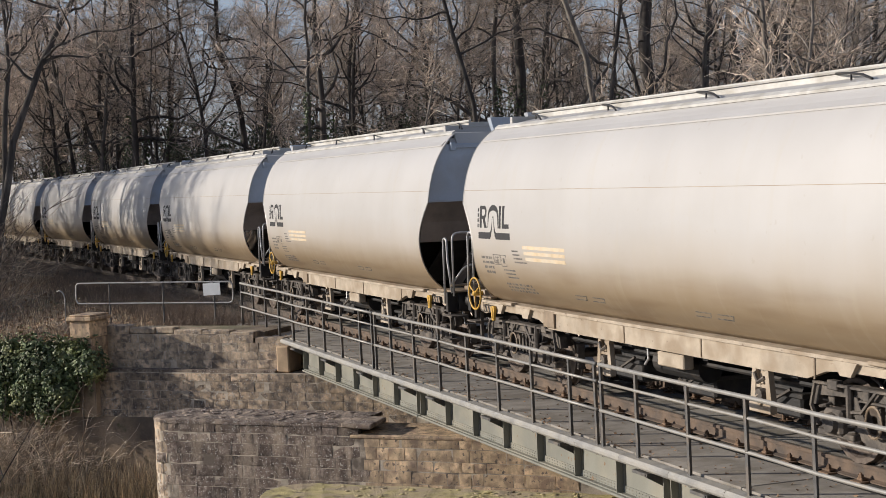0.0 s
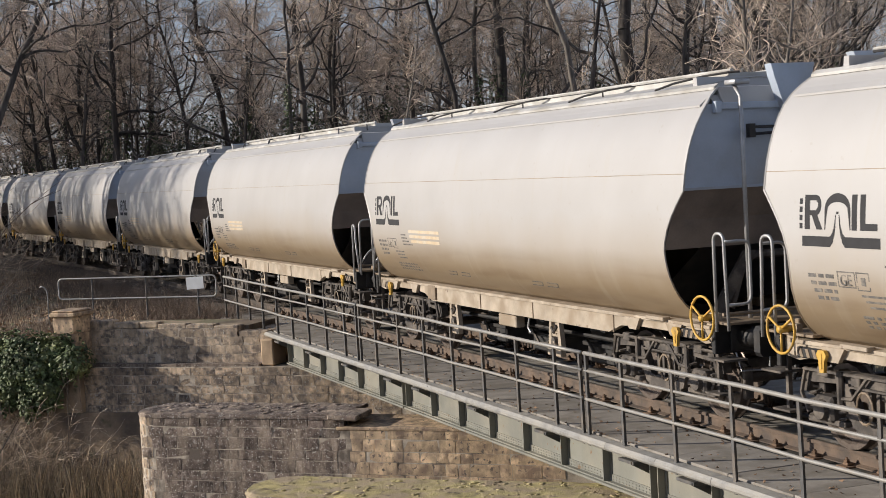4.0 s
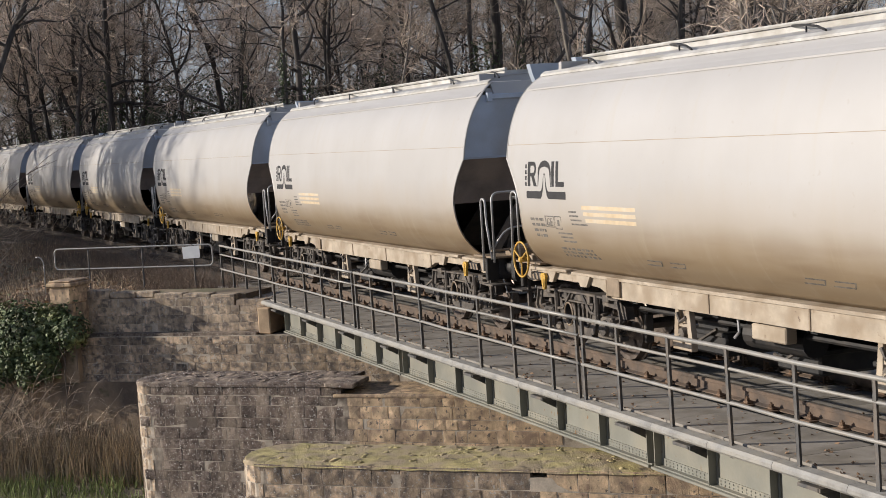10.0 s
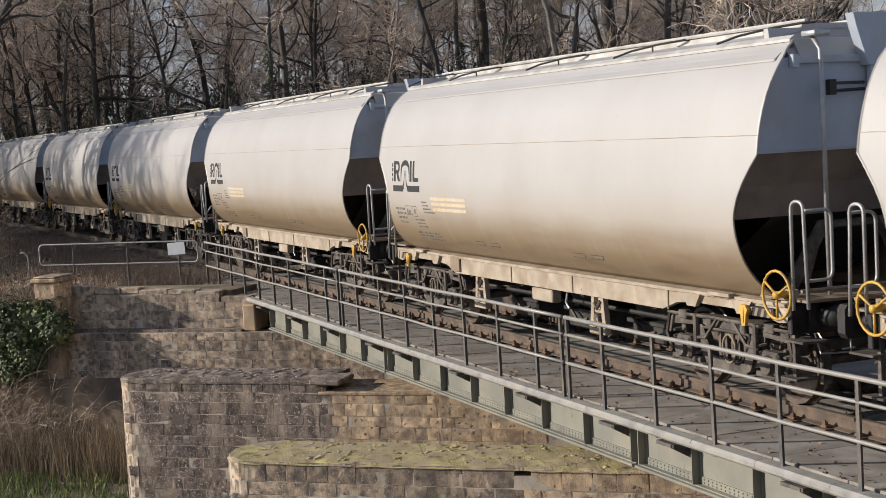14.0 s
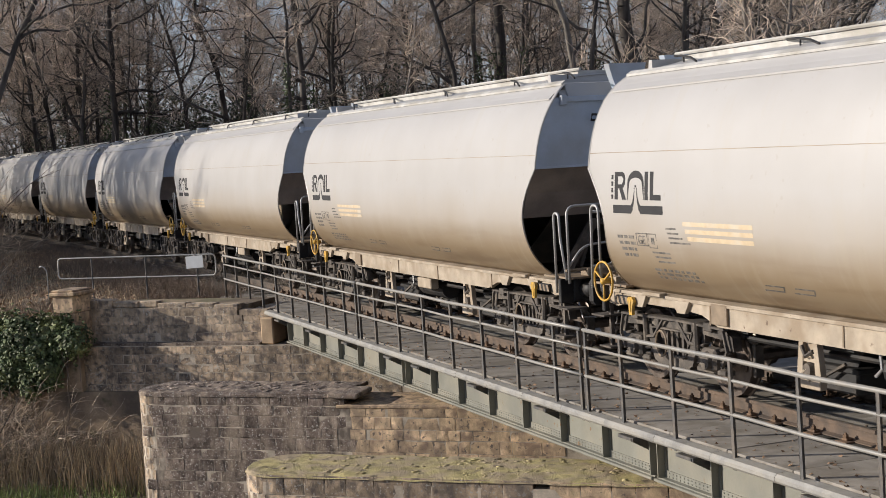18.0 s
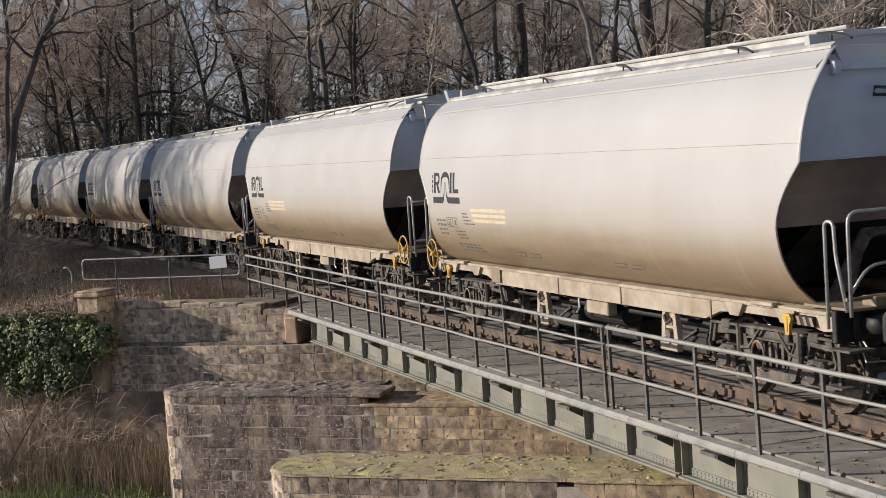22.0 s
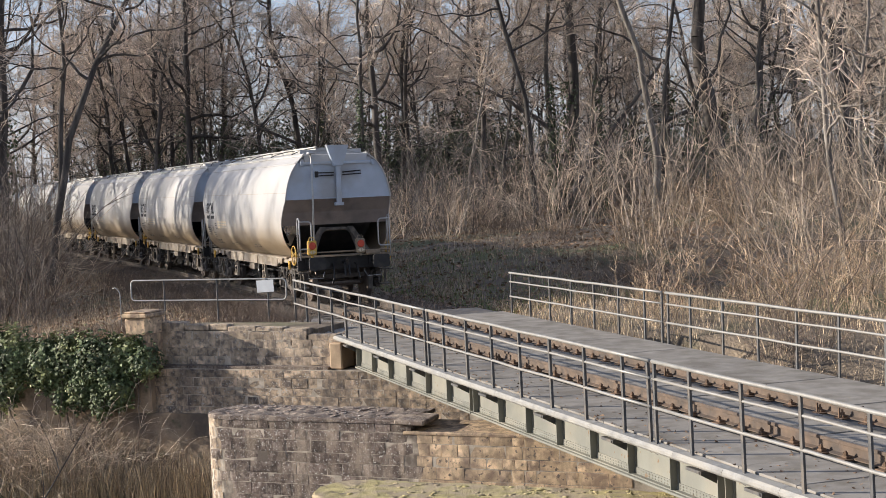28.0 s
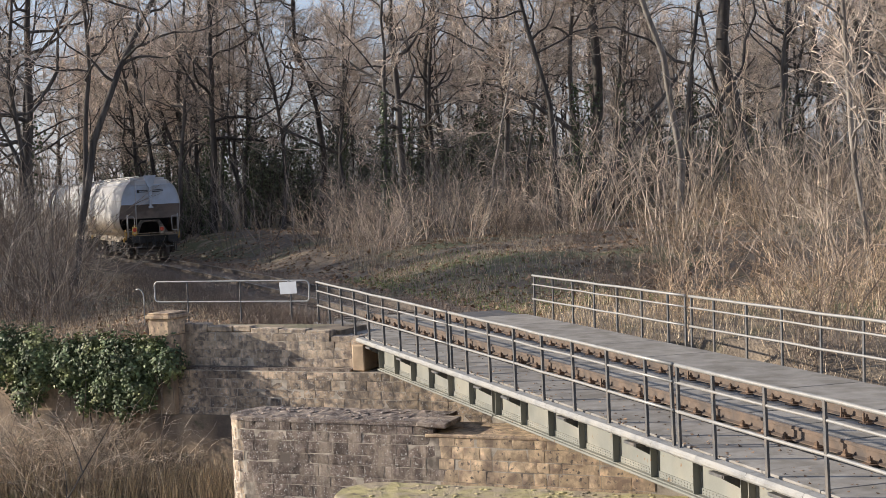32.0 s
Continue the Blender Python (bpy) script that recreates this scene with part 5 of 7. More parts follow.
    # hand wheels at the brake end, and the signal pole of that end
    for side in (1, -1):
        e = brake_end
        x, y, z = e * 5.9, side * 1.31, 1.27
        bm = bm_new()
        tube(bm, [(x + 0.255 * math.cos(a), y, z + 0.255 * math.sin(a)) for a in [math.tau * k / 20 for k in range(20)]], 0.016, 7, closed=True)
        for k in range(3):
            a = math.tau * k / 3 + 0.5
            tube(bm, [(x, y, z), (x + 0.26 * math.cos(a), y, z + 0.26 * math.sin(a))], 0.014, 6)
        cyl(bm, (x, y - side * 0.14, z), (x, y + side * 0.03, z), 0.04, seg=10)
        part("hand_wheel", bm, M_YELLOW, w, "yellow spoked brake wheel", True)
        bm = bm_new()
        prism(bm, [(x - 0.14, 1.05), (x + 0.14, 1.05), (x + 0.10, 1.32), (x - 0.10, 1.32)], "y", y - side * 0.20, y - side * 0.13)
        part("wheel_bracket", bm, M_SOLE, w)
    bm = bm_new()
    e = brake_end
    tube(bm, [(e * 6.12, -0.80, 1.25), (e * 6.0, -0.74, 3.80), (e * 5.8, -0.72, 3.98)], 0.026, 7)
    box(bm, e * 5.78, e * 6.02, -0.82, -0.62, 3.94, 4.0, 0.01)
    part("standpipe", bm, M_TUBE, w, "thin grey upright pipe", True)
    # underframe between the bogies: hoppers' outlets, reservoirs, rods
    bm = bm_new()
    for x in (-1.9, 0.0, 1.9):
        prism(bm, [(x - 0.85, 1.25), (x + 0.85, 1.25), (x + 0.30, 0.52), (x - 0.30, 0.52)], "y", -0.55, 0.55)
    box(bm, -5.9, 5.9, -0.16, 0.16, 0.88, 1.22)
    part("hopper_outlet", bm, M_BLACK, w)
    for x in (-1.9, 0.0, 1.9):
        bm = bm_new()
        box(bm, x - 0.42, x + 0.42, -0.62, 0.62, 0.26, 0.53, 0.03)
        box(bm, x - 0.50, x + 0.50, -0.66, 0.66, 0.50, 0.56, 0.01)
        part("discharge_flap", bm, M_BLACK, w)
        bm = bm_new()
        for sg in (1, -1):
            tube(bm, [(x - 0.3, sg * 0.68, 0.60), (x + 0.1, sg * 0.74, 0.40), (x + 0.34, sg * 0.70, 0.44)], 0.022, 5)
        part("flap_lever", bm, M_BOGIE, w)
    bm = bm_new()
    for x in (-2.9, -1.0, 0.95, 2.9):
        box(bm, x - 0.06, x + 0.06, -1.08, 1.08, 0.84, 1.10)
    box(bm, -3.3, 3.3, -0.95, 0.95, 1.06, 1.10)
    part("cross_member", bm, M_BLACK, w)
    bm = bm_new()
    cyl(bm, (-0.55, 0.75, 0.66), (0.65, 0.75, 0.66), 0.17, seg=14)
    tube(bm, [(-3.4, 0.85, 0.74), (3.4, 0.85, 0.74)], 0.03, 6)
    tube(bm, [(-3.4, -0.85, 0.70), (3.4, -0.85, 0.70)], 0.03, 6)
    part("brake_rigging", bm, M_BLACK, w)


def wheelset_mesh():
    bm = bm_new()
    cyl(bm, (0, -1.0, 0), (0, 1.0, 0), 0.075, seg=10)
    for s in (1, -1):
        prof = [(0.685, 0.10), (0.685, 0.40), (0.69, 0.485), (0.715, 0.488), (0.725, 0.462), (0.82, 0.456), (0.82, 0.40), (0.775, 0.36), (0.765, 0.16), (0.80, 0.12), (0.80, 0.08)]
        seg = 18
        rings = []
        for k in range(seg):
            a = math.tau * k / seg
            rings.append([bm.verts.new((r * math.cos(a), s * y, r * math.sin(a))) for y, r in prof])
        for k in range(seg):
            a, b = rings[k], rings[(k + 1) % seg]
            for i in range(len(prof) - 1):
                bm.faces.new((a[i], a[i + 1], b[i + 1], b[i]))
        # balance marks so that the turn shows
        box(bm, 0.20, 0.30, s * 0.765, s * 0.80, -0.04, 0.04, 0.01)
    bmesh.ops.recalc_face_normals(bm, faces=bm.faces)
    me = bpy.data.meshes.new("wheelset")
    bm.to_mesh(me), bm.free()
    me.materials.append(M_TYRE)
    return me


def make_bogie(w, xc, ws):
    bm = bm_new()
    box(bm, xc - 0.20, xc + 0.20, -1.0, 1.0, 0.62, 0.82, 0.02)
    box(bm, xc - 1.15, xc - 1.05, -1.0, 1.0, 0.60, 0.72, 0.01)
    box(bm, xc + 1.05, xc + 1.15, -1.0, 1.0, 0.60, 0.72, 0.01)
    cyl(bm, (xc, 0, 0.8), (xc, 0, 1.0), 0.25, seg=16)
    b = part("bogie", bm, M_BOGIE, w, "grimy brown two-axle bogie")
    for s in (1, -1):
        y0, y1 = s * 0.94, s * 1.06
        bm = bm_new()
        # cast side frame: arched top beam with turned-down ends, struts and a spring plank round an open window
        prism(bm, [(xc - 1.36, 0.60), (xc - 1.33, 0.76), (xc - 1.20, 0.83), (xc - 0.45, 0.87), (xc + 0.45, 0.87), (xc + 1.20, 0.83), (xc + 1.33, 0.76), (xc + 1.36, 0.60),
                   (xc + 1.27, 0.60), (xc + 1.22, 0.71), (xc + 0.62, 0.745), (xc - 0.62, 0.745), (xc - 1.22, 0.71), (xc - 1.27, 0.60)], "y", y0, y1)
        part("side_frame", bm, M_BOGIE, b)
        bm = bm_new()
        for k in range(5):
            xx = xc - 0.26 + k * 0.13
            box(bm, xx - 0.025, xx + 0.025, y1 - s * 0.09, y1 - s * 0.04, 0.38, 0.74)
        for sg in (-1, 1):
            prism(bm, [(xc + sg * 0.66, 0.76), (xc + sg * 0.52, 0.76), (xc + sg * 0.33, 0.42), (xc + sg * 0.38, 0.30), (xc + sg * 0.46, 0.33)], "y", y1 - s * 0.06, y1 + s * 0.03)
            prism(bm, [(xc + sg * 0.72, 0.74), (xc + sg * 0.64, 0.74), (xc + sg * 0.46, 0.36), (xc + sg * 0.62, 0.40)], "y", y1 - s * 0.08, y1 - s * 0.01)
        prism(bm, [(xc - 0.40, 0.28), (xc + 0.40, 0.28), (xc + 0.34, 0.40), (xc - 0.34, 0.40)], "y", y1 - s * 0.10, y1 + s * 0.03)
        tube(bm, bent([(xc - 0.50, y1 + s * 0.035, 0.735), (xc - 0.31, y1 + s * 0.035, 0.41), (xc + 0.31, y1 + s * 0.035, 0.41), (xc + 0.50, y1 + s * 0.035, 0.735), (xc - 0.50, y1 + s * 0.035, 0.735)], 0.06, 3), 0.016, 5)
        part("truss", bm, M_BOGIE, b)
        for ax in (-0.9, 0.9):
            x = xc + ax
            bm = bm_new()
            box(bm, x - 0.16, x + 0.16, s * 0.95, s * 1.14, 0.33, 0.60, 0.03)
            cyl(bm, (x, s * 1.13, 0.46), (x, s * 1.19, 0.46), 0.115, 0.10, 12)
            box(bm, x - 0.32, x + 0.32, s * 0.96, s * 1.10, 0.30, 0.36, 0.01)
            part("axle_box", bm, M_BOGIE, b)
            for sx in (-0.25, 0.25):
                bm = bm_new()
                pts = [(x + sx + 0.065 * math.cos(a), s * 1.03 + 0.065 * math.sin(a), 0.36 + 0.30 * a / (math.tau * 4)) for a in [math.tau * 4 * k / 20 for k in range(21)]]
                tube(bm, pts, 0.019, 4)
                part("spring", bm, M_BOGIE, b)
        for ax in (-1.5, 1.5):
            bm = bm_new()
            x = xc + ax * 0.93
            box(bm, x - 0.03, x + 0.03, s * 0.70, s * 0.82, 0.28, 0.66, 0.01)
            tube(bm, [(x, s * 0.76, 0.66), (x - 0.1 * ax, s * 0.9, 0.78)], 0.03, 5)
            part("brake_block", bm, M_BOGIE, b)
        # rods, lugs and dampers on the outside of the frame
        bm = bm_new()
        yo = y1 + s * 0.05
        for sg in (-1, 1):
            tube(bm, [(xc + sg * 0.16, yo, 0.86), (xc + sg * 0.42, yo, 0.62), (xc + sg * 0.66, yo, 0.60)], 0.022, 5)
            tube(bm, [(xc + sg * 0.62, yo, 0.88), (xc + sg * 0.62, yo, 0.52)], 0.038, 7)
            tube(bm, [(xc + sg * 1.22, yo, 0.84), (xc + sg * 1.30, yo, 0.60), (xc + sg * 1.18, yo, 0.40)], 0.024, 5)
            box(bm, xc + sg * 0.90 - 0.09, xc + sg * 0.90 + 0.09, y1 - s * 0.02, yo + s * 0.02, 0.80, 0.90, 0.01)
            box(bm, xc + sg * 0.35 - 0.05, xc + sg * 0.35 + 0.05, y1, yo, 0.74, 0.86, 0.01)
        tube(bm, [(xc - 1.25, yo, 0.85), (xc - 0.2, yo, 0.865), (xc + 0.25, yo, 0.86), (xc + 1.25, yo, 0.85)], 0.02, 5)
        part("linkage", bm, M_BOGIE, b)
        bm = bm_new()
        tube(bm, [(xc + 0.16 + 0.13 * math.cos(a), yo + s * 0.05, 0.56 + 0.16 * math.sin(a)) for a in [math.tau * k / 14 for k in range(14)]], 0.014, 5, closed=True)
        part("hand_ring", bm, M_BROWN, b)
    for ax in (-0.9, 0.9):
        share("wheelset", ws, b, pose(xc + ax, 0, 0.456))
    return b


def make_wagon():
    w = tagged(empty("hopper_wagon"), "cream grain hopper wagon with dusty flanks and dark bogies", "rail wagon", "wagons of the freight train")
    body = make_body(w)
    make_markings(w, body)
    make_frame(w, 1)
    ws = wheelset_mesh()
    for xc in (PIVOT, -PIVOT):
        make_bogie(w, xc, ws)
    return w


N_WAGONS = 23
TURNED = {0, 3, 7, 8, 13}         # wagons coupled the other way round; 0 is the last of the train
WAGONS = [make_wagon()]
for _k in range(1, N_WAGONS):
    WAGONS.append(copy_thing(WAGONS[0], Matrix.Identity(4)))


def make_tail_lamps(w):
    """Two tail signals on the last end; w is turned round, so its trailing end is at +x."""
    for y, mat, lab in ((-0.93, M_YELLOW, "yellow tail lamp with a red lens"), (0.40, M_BROWN, "brown tail lamp with a red lens")):
        bm = bm_new()
        x = 6.36
        box(bm, x - 0.07, x + 0.07, y - 0.12, y + 0.12, 1.27, 1.66, 0.03)
        box(bm, x - 0.03, x + 0.03, y - 0.03, y + 0.03, 1.20, 1.28)
        tube(bm, [(x, y - 0.08, 1.65), (x, y - 0.06, 1.74), (x, y + 0.06, 1.74), (x, y + 0.08, 1.65)], 0.012, 5)
        lamp = part("tail_lamp", bm, mat, w, lab)
        bm = bm_new()
        cyl(bm, (x + 0.07, y, 1.52), (x + 0.095, y, 1.52), 0.10, 0.085, 18)
        part("lens", bm, M_REDLAMP, lamp, "red lens")
        bm = bm_new()
        for sg in (-1, 1):
            prism(bm, [(y + sg * 0.01, 1.40), (y + sg * 0.10, 1.36), (y + sg * 0.01, 1.30)], "x", x + 0.068, x + 0.075)
        part("reflector", bm, M_STRIPE, lamp)


make_tail_lamps(WAGONS[0])
tagged(WAGONS[0], "last cream hopper wagon carrying two tail lamps")


# ---- plants ----
class Growth:
    """Collects thin tapered stems and leaves as plain vertex and face lists."""

    def __init__(self, seed):
        self.v, self.f, self.rng = [], [], random.Random(seed)

    def stem(self, pts, r0, r1, seg=4):
        n = len(pts)
        base = len(self.v)
        up = Vector((0.31, 0.17, 0.93))
        for i, p in enumerate(pts):
            d = (pts[min(i + 1, n - 1)] - pts[max(i - 1, 0)])
            if d.length < 1e-6:
                d = Vector((0, 0, 1))
            d.normalize()
            a = d.cross(up)
            if a.length < 0.1:
                a = d.cross(Vector((1, 0, 0)))
            a.normalize()
            b = d.cross(a)
            r = r0 + (r1 - r0) * i / (n - 1)
            for k in range(seg):
                t = math.tau * k / seg
                q = p + a * (r * math.cos(t)) + b * (r * math.sin(t))
                self.v.append((q.x, q.y, q.z))
        for i in range(n - 1):
            for k in range(seg):
                k2 = (k + 1) % seg
                self.f.append((base + i * seg + k, base + i * seg + k2, base + (i + 1) * seg + k2, base + (i + 1) * seg + k))

    def leaf(self, p, size, n):
        """A small folded leaf at p facing n."""
        rng = self.rng
        n = (n + Vector((rng.uniform(-0.6, 0.6), rng.uniform(-0.6, 0.6), rng.uniform(-0.5, 0.6)))).normalized()
        a = n.cross(Vector((rng.uniform(-1, 1), rng.uniform(-1, 1), rng.uniform(-0.4, 0.4))))
        if a.length < 0.05:
            a = n.cross(Vector((0, 0, 1)))
        a.normalize()
        b = n.cross(a)
        base = len(self.v)
        w = size * 0.5
        for q in (p - b * w, p + a * w * 0.9 - n * w * 0.35, p + b * w * 1.1, p - a * w * 0.9 - n * w * 0.35):
            self.v.append((q.x, q.y, q.z))
        self.f.append((base, base + 1, base + 2))
        self.f.append((base, base + 2, base + 3))

    def curve(self, p, d, ln, n, wander, lift=0.0):
        pts = [p.copy()]
        d = d.normalized()
        for i in range(n):
            d = (d + Vector((self.rng.uniform(-wander, wander), self.rng.uniform(-wander, wander), self.rng.uniform(-wander, wander) + lift))).normalized()
            pts.append(pts[-1] + d * (ln / n))
        return pts

    def mesh(self, name, mat):
        me = bpy.data.meshes.new(name)
        me.from_pydata(self.v, [], self.f)
        me.materials.append(mat)
        return me


def tree_meshes(seed, height, r, lean, bend, limbs=13, first=0.22, spread=1.0, twigs=6, fork=False, fine=2, taper=0.86):
    """Trunk and bare crown of a tree whose foot is at the origin; lean is its slope to +y."""
    g, c = Growth(seed), Growth(seed + 500)
    rng = g.rng
    path = []
    n = 11
    wx, wy = rng.uniform(0, 6), rng.uniform(0, 6)
    kx = ky = 0.0
    for i in range(n + 1):
        t = i / n
        h = height * t
        kx += rng.uniform(-0.13, 0.13) * height / 17 * (i > 1)
        ky += rng.uniform(-0.17, 0.17) * height / 17 * (i > 1)
        path.append(Vector((kx + 0.18 * math.sin(t * 5 + wx) * r * 5 + rng.uniform(-0.02, 0.02), ky + lean * h + bend * math.sin(t * math.pi * 1.5) + 0.25 * math.sin(t * 7 + wy) * r * 5, h - 0.3)))
    rad = lambda t: r * (1.0 - taper * t) * (1.25 if t < 0.03 else 1.0)
    for i in range(n):
        g.stem([path[i], path[i + 1]], rad(i / n), rad((i + 1) / n), 8 if r > 0.12 else 6)
    starts = []
    if fork:
        starts += [(0.28, 1.8), (0.45, 1.5)]
    for k in range(limbs):
        starts.append((first + (0.96 - first) * (k + rng.random()) / limbs, 1.0))
    for t, boost in starts:
        i = min(int(t * n), n - 1)
        p = path[i].lerp(path[i + 1], t * n - i)
        a = rng.uniform(0, math.tau)
        ln = height * (0.36 - 0.20 * t) * rng.uniform(0.7, 1.25) * spread * boost
        d = Vector((math.cos(a), math.sin(a), rng.uniform(-0.15, 1.25) * (1.5 if boost > 1 else 1)))
        lp = g.curve(p, d, ln, 8, 0.52, 0.05)
        lr = min(rad(t) * 0.6, 0.025 + ln * 0.016) * boost
        (g if lr > 0.03 else c).stem(lp, lr, 0.012, 5)
        for m in range(6):
            u = 0.2 + 0.8 * (m + rng.random()) / 6
            j = min(int(u * 8), 7)
            q = lp[j].lerp(lp[j + 1], u * 8 - j)
            sd = (lp[j + 1] - lp[j]).normalized() + Vector((rng.uniform(-1, 1), rng.uniform(-1, 1), rng.uniform(-0.5, 0.9)))
            sl = ln * rng.uniform(0.22, 0.42) * (1.15 - 0.5 * u)
            sp = c.curve(q, sd, sl, 3, 0.48, 0.05)
            c.stem(sp, 0.018, 0.008, 3)
            for w in range(twigs):
                v = 0.15 + 0.85 * rng.random()
                j2 = min(int(v * 3), 2)
                q2 = sp[j2].lerp(sp[j2 + 1], v * 3 - j2)
                td = (sp[j2 + 1] - sp[j2]).normalized() + Vector((rng.uniform(-1, 1), rng.uniform(-1, 1), rng.uniform(-0.6, 0.8)))
                c.stem(c.curve(q2, td, rng.uniform(0.4, 1.25), fine, 0.5), 0.012, 0.006, 3)
    return g, c


def ivy_on(seed, height, r, lean, count=1500):
    g = Growth(seed)
    for i in range(count):
        h = height * g.rng.random() ** 1.9
        a = g.rng.uniform(0, math.tau)
        rr = r * 1.05 + 0.20 * g.rng.random() ** 2.5
        n = Vector((math.cos(a), math.sin(a), 0.2))
        g.leaf(Vector((rr * math.cos(a), lean * h + rr * math.sin(a), h)), g.rng.uniform(0.10, 0.18), n)
    return g


def tree_at(x, y, g, c, label, bark, ivy=None):
    t = tagged(empty("tree", pose(x, y, ground_z(x, y), 0, 0, 0)), label, "tree", "bare trees of the wood")
    for name, me in (("trunk", g.mesh("trunk", bark)), ("crown", c.mesh("crown", M_TWIG))):
        for p in me.polygons:
            p.use_smooth = name == "trunk"
        share(name, me, t, Matrix.Identity(4))
    if ivy:
        share("ivy", ivy.mesh("ivy", M_IVYTREE), t, Matrix.Identity(4), "dark ivy climbing the trunk")
    return t


# trees that stand out: foot x, y, trunk radius, lean, bend, first limb, kind
MAIN_TREES = [
    (59.8, -29.7, 0.18, 0.135, -0.45, 0.62, "pale"), (66.5, -33.6, 0.14, -0.03, 0.35, 0.60, ""), (71.5, -38.9, 0.50, 0.02, 0.10, 0.62, ""),
    (75.7, -32.2, 0.36, -0.05, 0.10, 0.60, "ivy"), (72.2, -30.1, 0.17, 0.01, -0.25, 0.55, "ivy"), (64.2, -25.9, 0.14, 0.12, -0.20, 0.48, ""),
    (40.0, -26.0, 0.105, 0.10, -0.20, 0.30, "pale"), (60.7, -39.6, 0.24, -0.03, 0.05, 0.50, ""), (47.4, -31.9, 0.10, -0.03, 0.10, 0.40, "pale"),
    (95.0, -21.9, 0.23, 0.075, -0.30, 0.50, ""), (93.6, -19.2, 0.14, 0.035, -0.25, 0.45, ""), (71.8, -19.8, 0.11, -0.01, 0.10, 0.45, "ivy"),
    (84.1, -25.9, 0.16, -0.03, 0.15, 0.40, ""), (62.5, -3.9, 0.17, -0.31, 0.25, 0.50, ""), (64.5, -4.6, 0.13, -0.06, 0.0, 0.50, ""),
    (104.0, -13.2, 0.16, 0.13, 0.1, 0.40, ""), (103.0, -14.4, 0.18, -0.02, 0.1, 0.45, ""), (99.6, -16.7, 0.17, 0.005, 0.1, 0.40, "ivy"),
    (97.2, -17.5, 0.15, -0.04, 0.1, 0.42, "ivy"), (89.4, -22.1, 0.12, -0.03, 0.1, 0.40, "ivy"), (70.8, -24.7, 0.07, -0.14, 0.1, 0.40, "pale"),
    (69.1, -39.7, 0.13, -0.12, 0.15, 0.45, ""), (69.0, -3.0, 0.12, 0.01, 0.1, 0.40, ""), (92.0, -31.1, 0.18, -0.06, 0.2, 0.40, ""),
    (80.0, -36.2, 0.12, -0.06, 0.2, 0.40, ""), (74.0, -28.0, 0.10, -0.10, 0.2, 0.40, "")]


def make_main_trees():
    for i, (x, y, r, lean, bend, first, kind) in enumerate(MAIN_TREES):
        h = 17.0 if r > 0.105 else 12.0
        g, c = tree_meshes(100 + i, h, r, lean, bend, limbs=17, first=first, fork=i % 3 == 1 and i != 13, twigs=9, spread=1.1, taper=0.62)
        ivy = ivy_on(300 + i, 7.0, r, lean, 1100) if kind == "ivy" else None
        lab = "thick dark trunk of a bare oak" if r > 0.3 else ("pale slender bare tree, leaning" if kind == "pale" else "bare winter tree with dense fine twigs")
        tree_at(x, y, g, c, lab, M_BARK_PALE if kind == "pale" else M_BARK, ivy)
    # a dead trunk that has fallen against its neighbours
    t = tagged(empty("leaning_trunk", pose(69.5, -29.0, ground_z(69.5, -29.0))), "dark dead trunk leaning against other trees", "dead tree", "bare trees of the wood")
    g = Growth(131)
    p = g.curve(Vector((0.0, 0.0, 0.2)), Vector((0.25, -0.62, 0.72)), 10.5, 9, 0.07)
    g.stem(p, 0.17, 0.07, 8)
    for j in (4, 6, 7, 8):
        g.stem(g.curve(p[j], Vector((0.2, -0.3, 0.9)), 1.8, 4, 0.3), 0.04, 0.012, 5)
    share("trunk", g.mesh("trunk", M_BARK), t, Matrix.Identity(4))


make_main_trees()


def clear_of_line(x, y, margin):
    """True where a trunk would stand off the track."""
    return abs(y - track(max(x, 0))[1]) > margin


def lit_gap(x, y):
    """The meadow on the sun's side of the bridge is open, so that the bridge lies in the sun."""
    return y > -9 and x < 46 + 0.42 * y


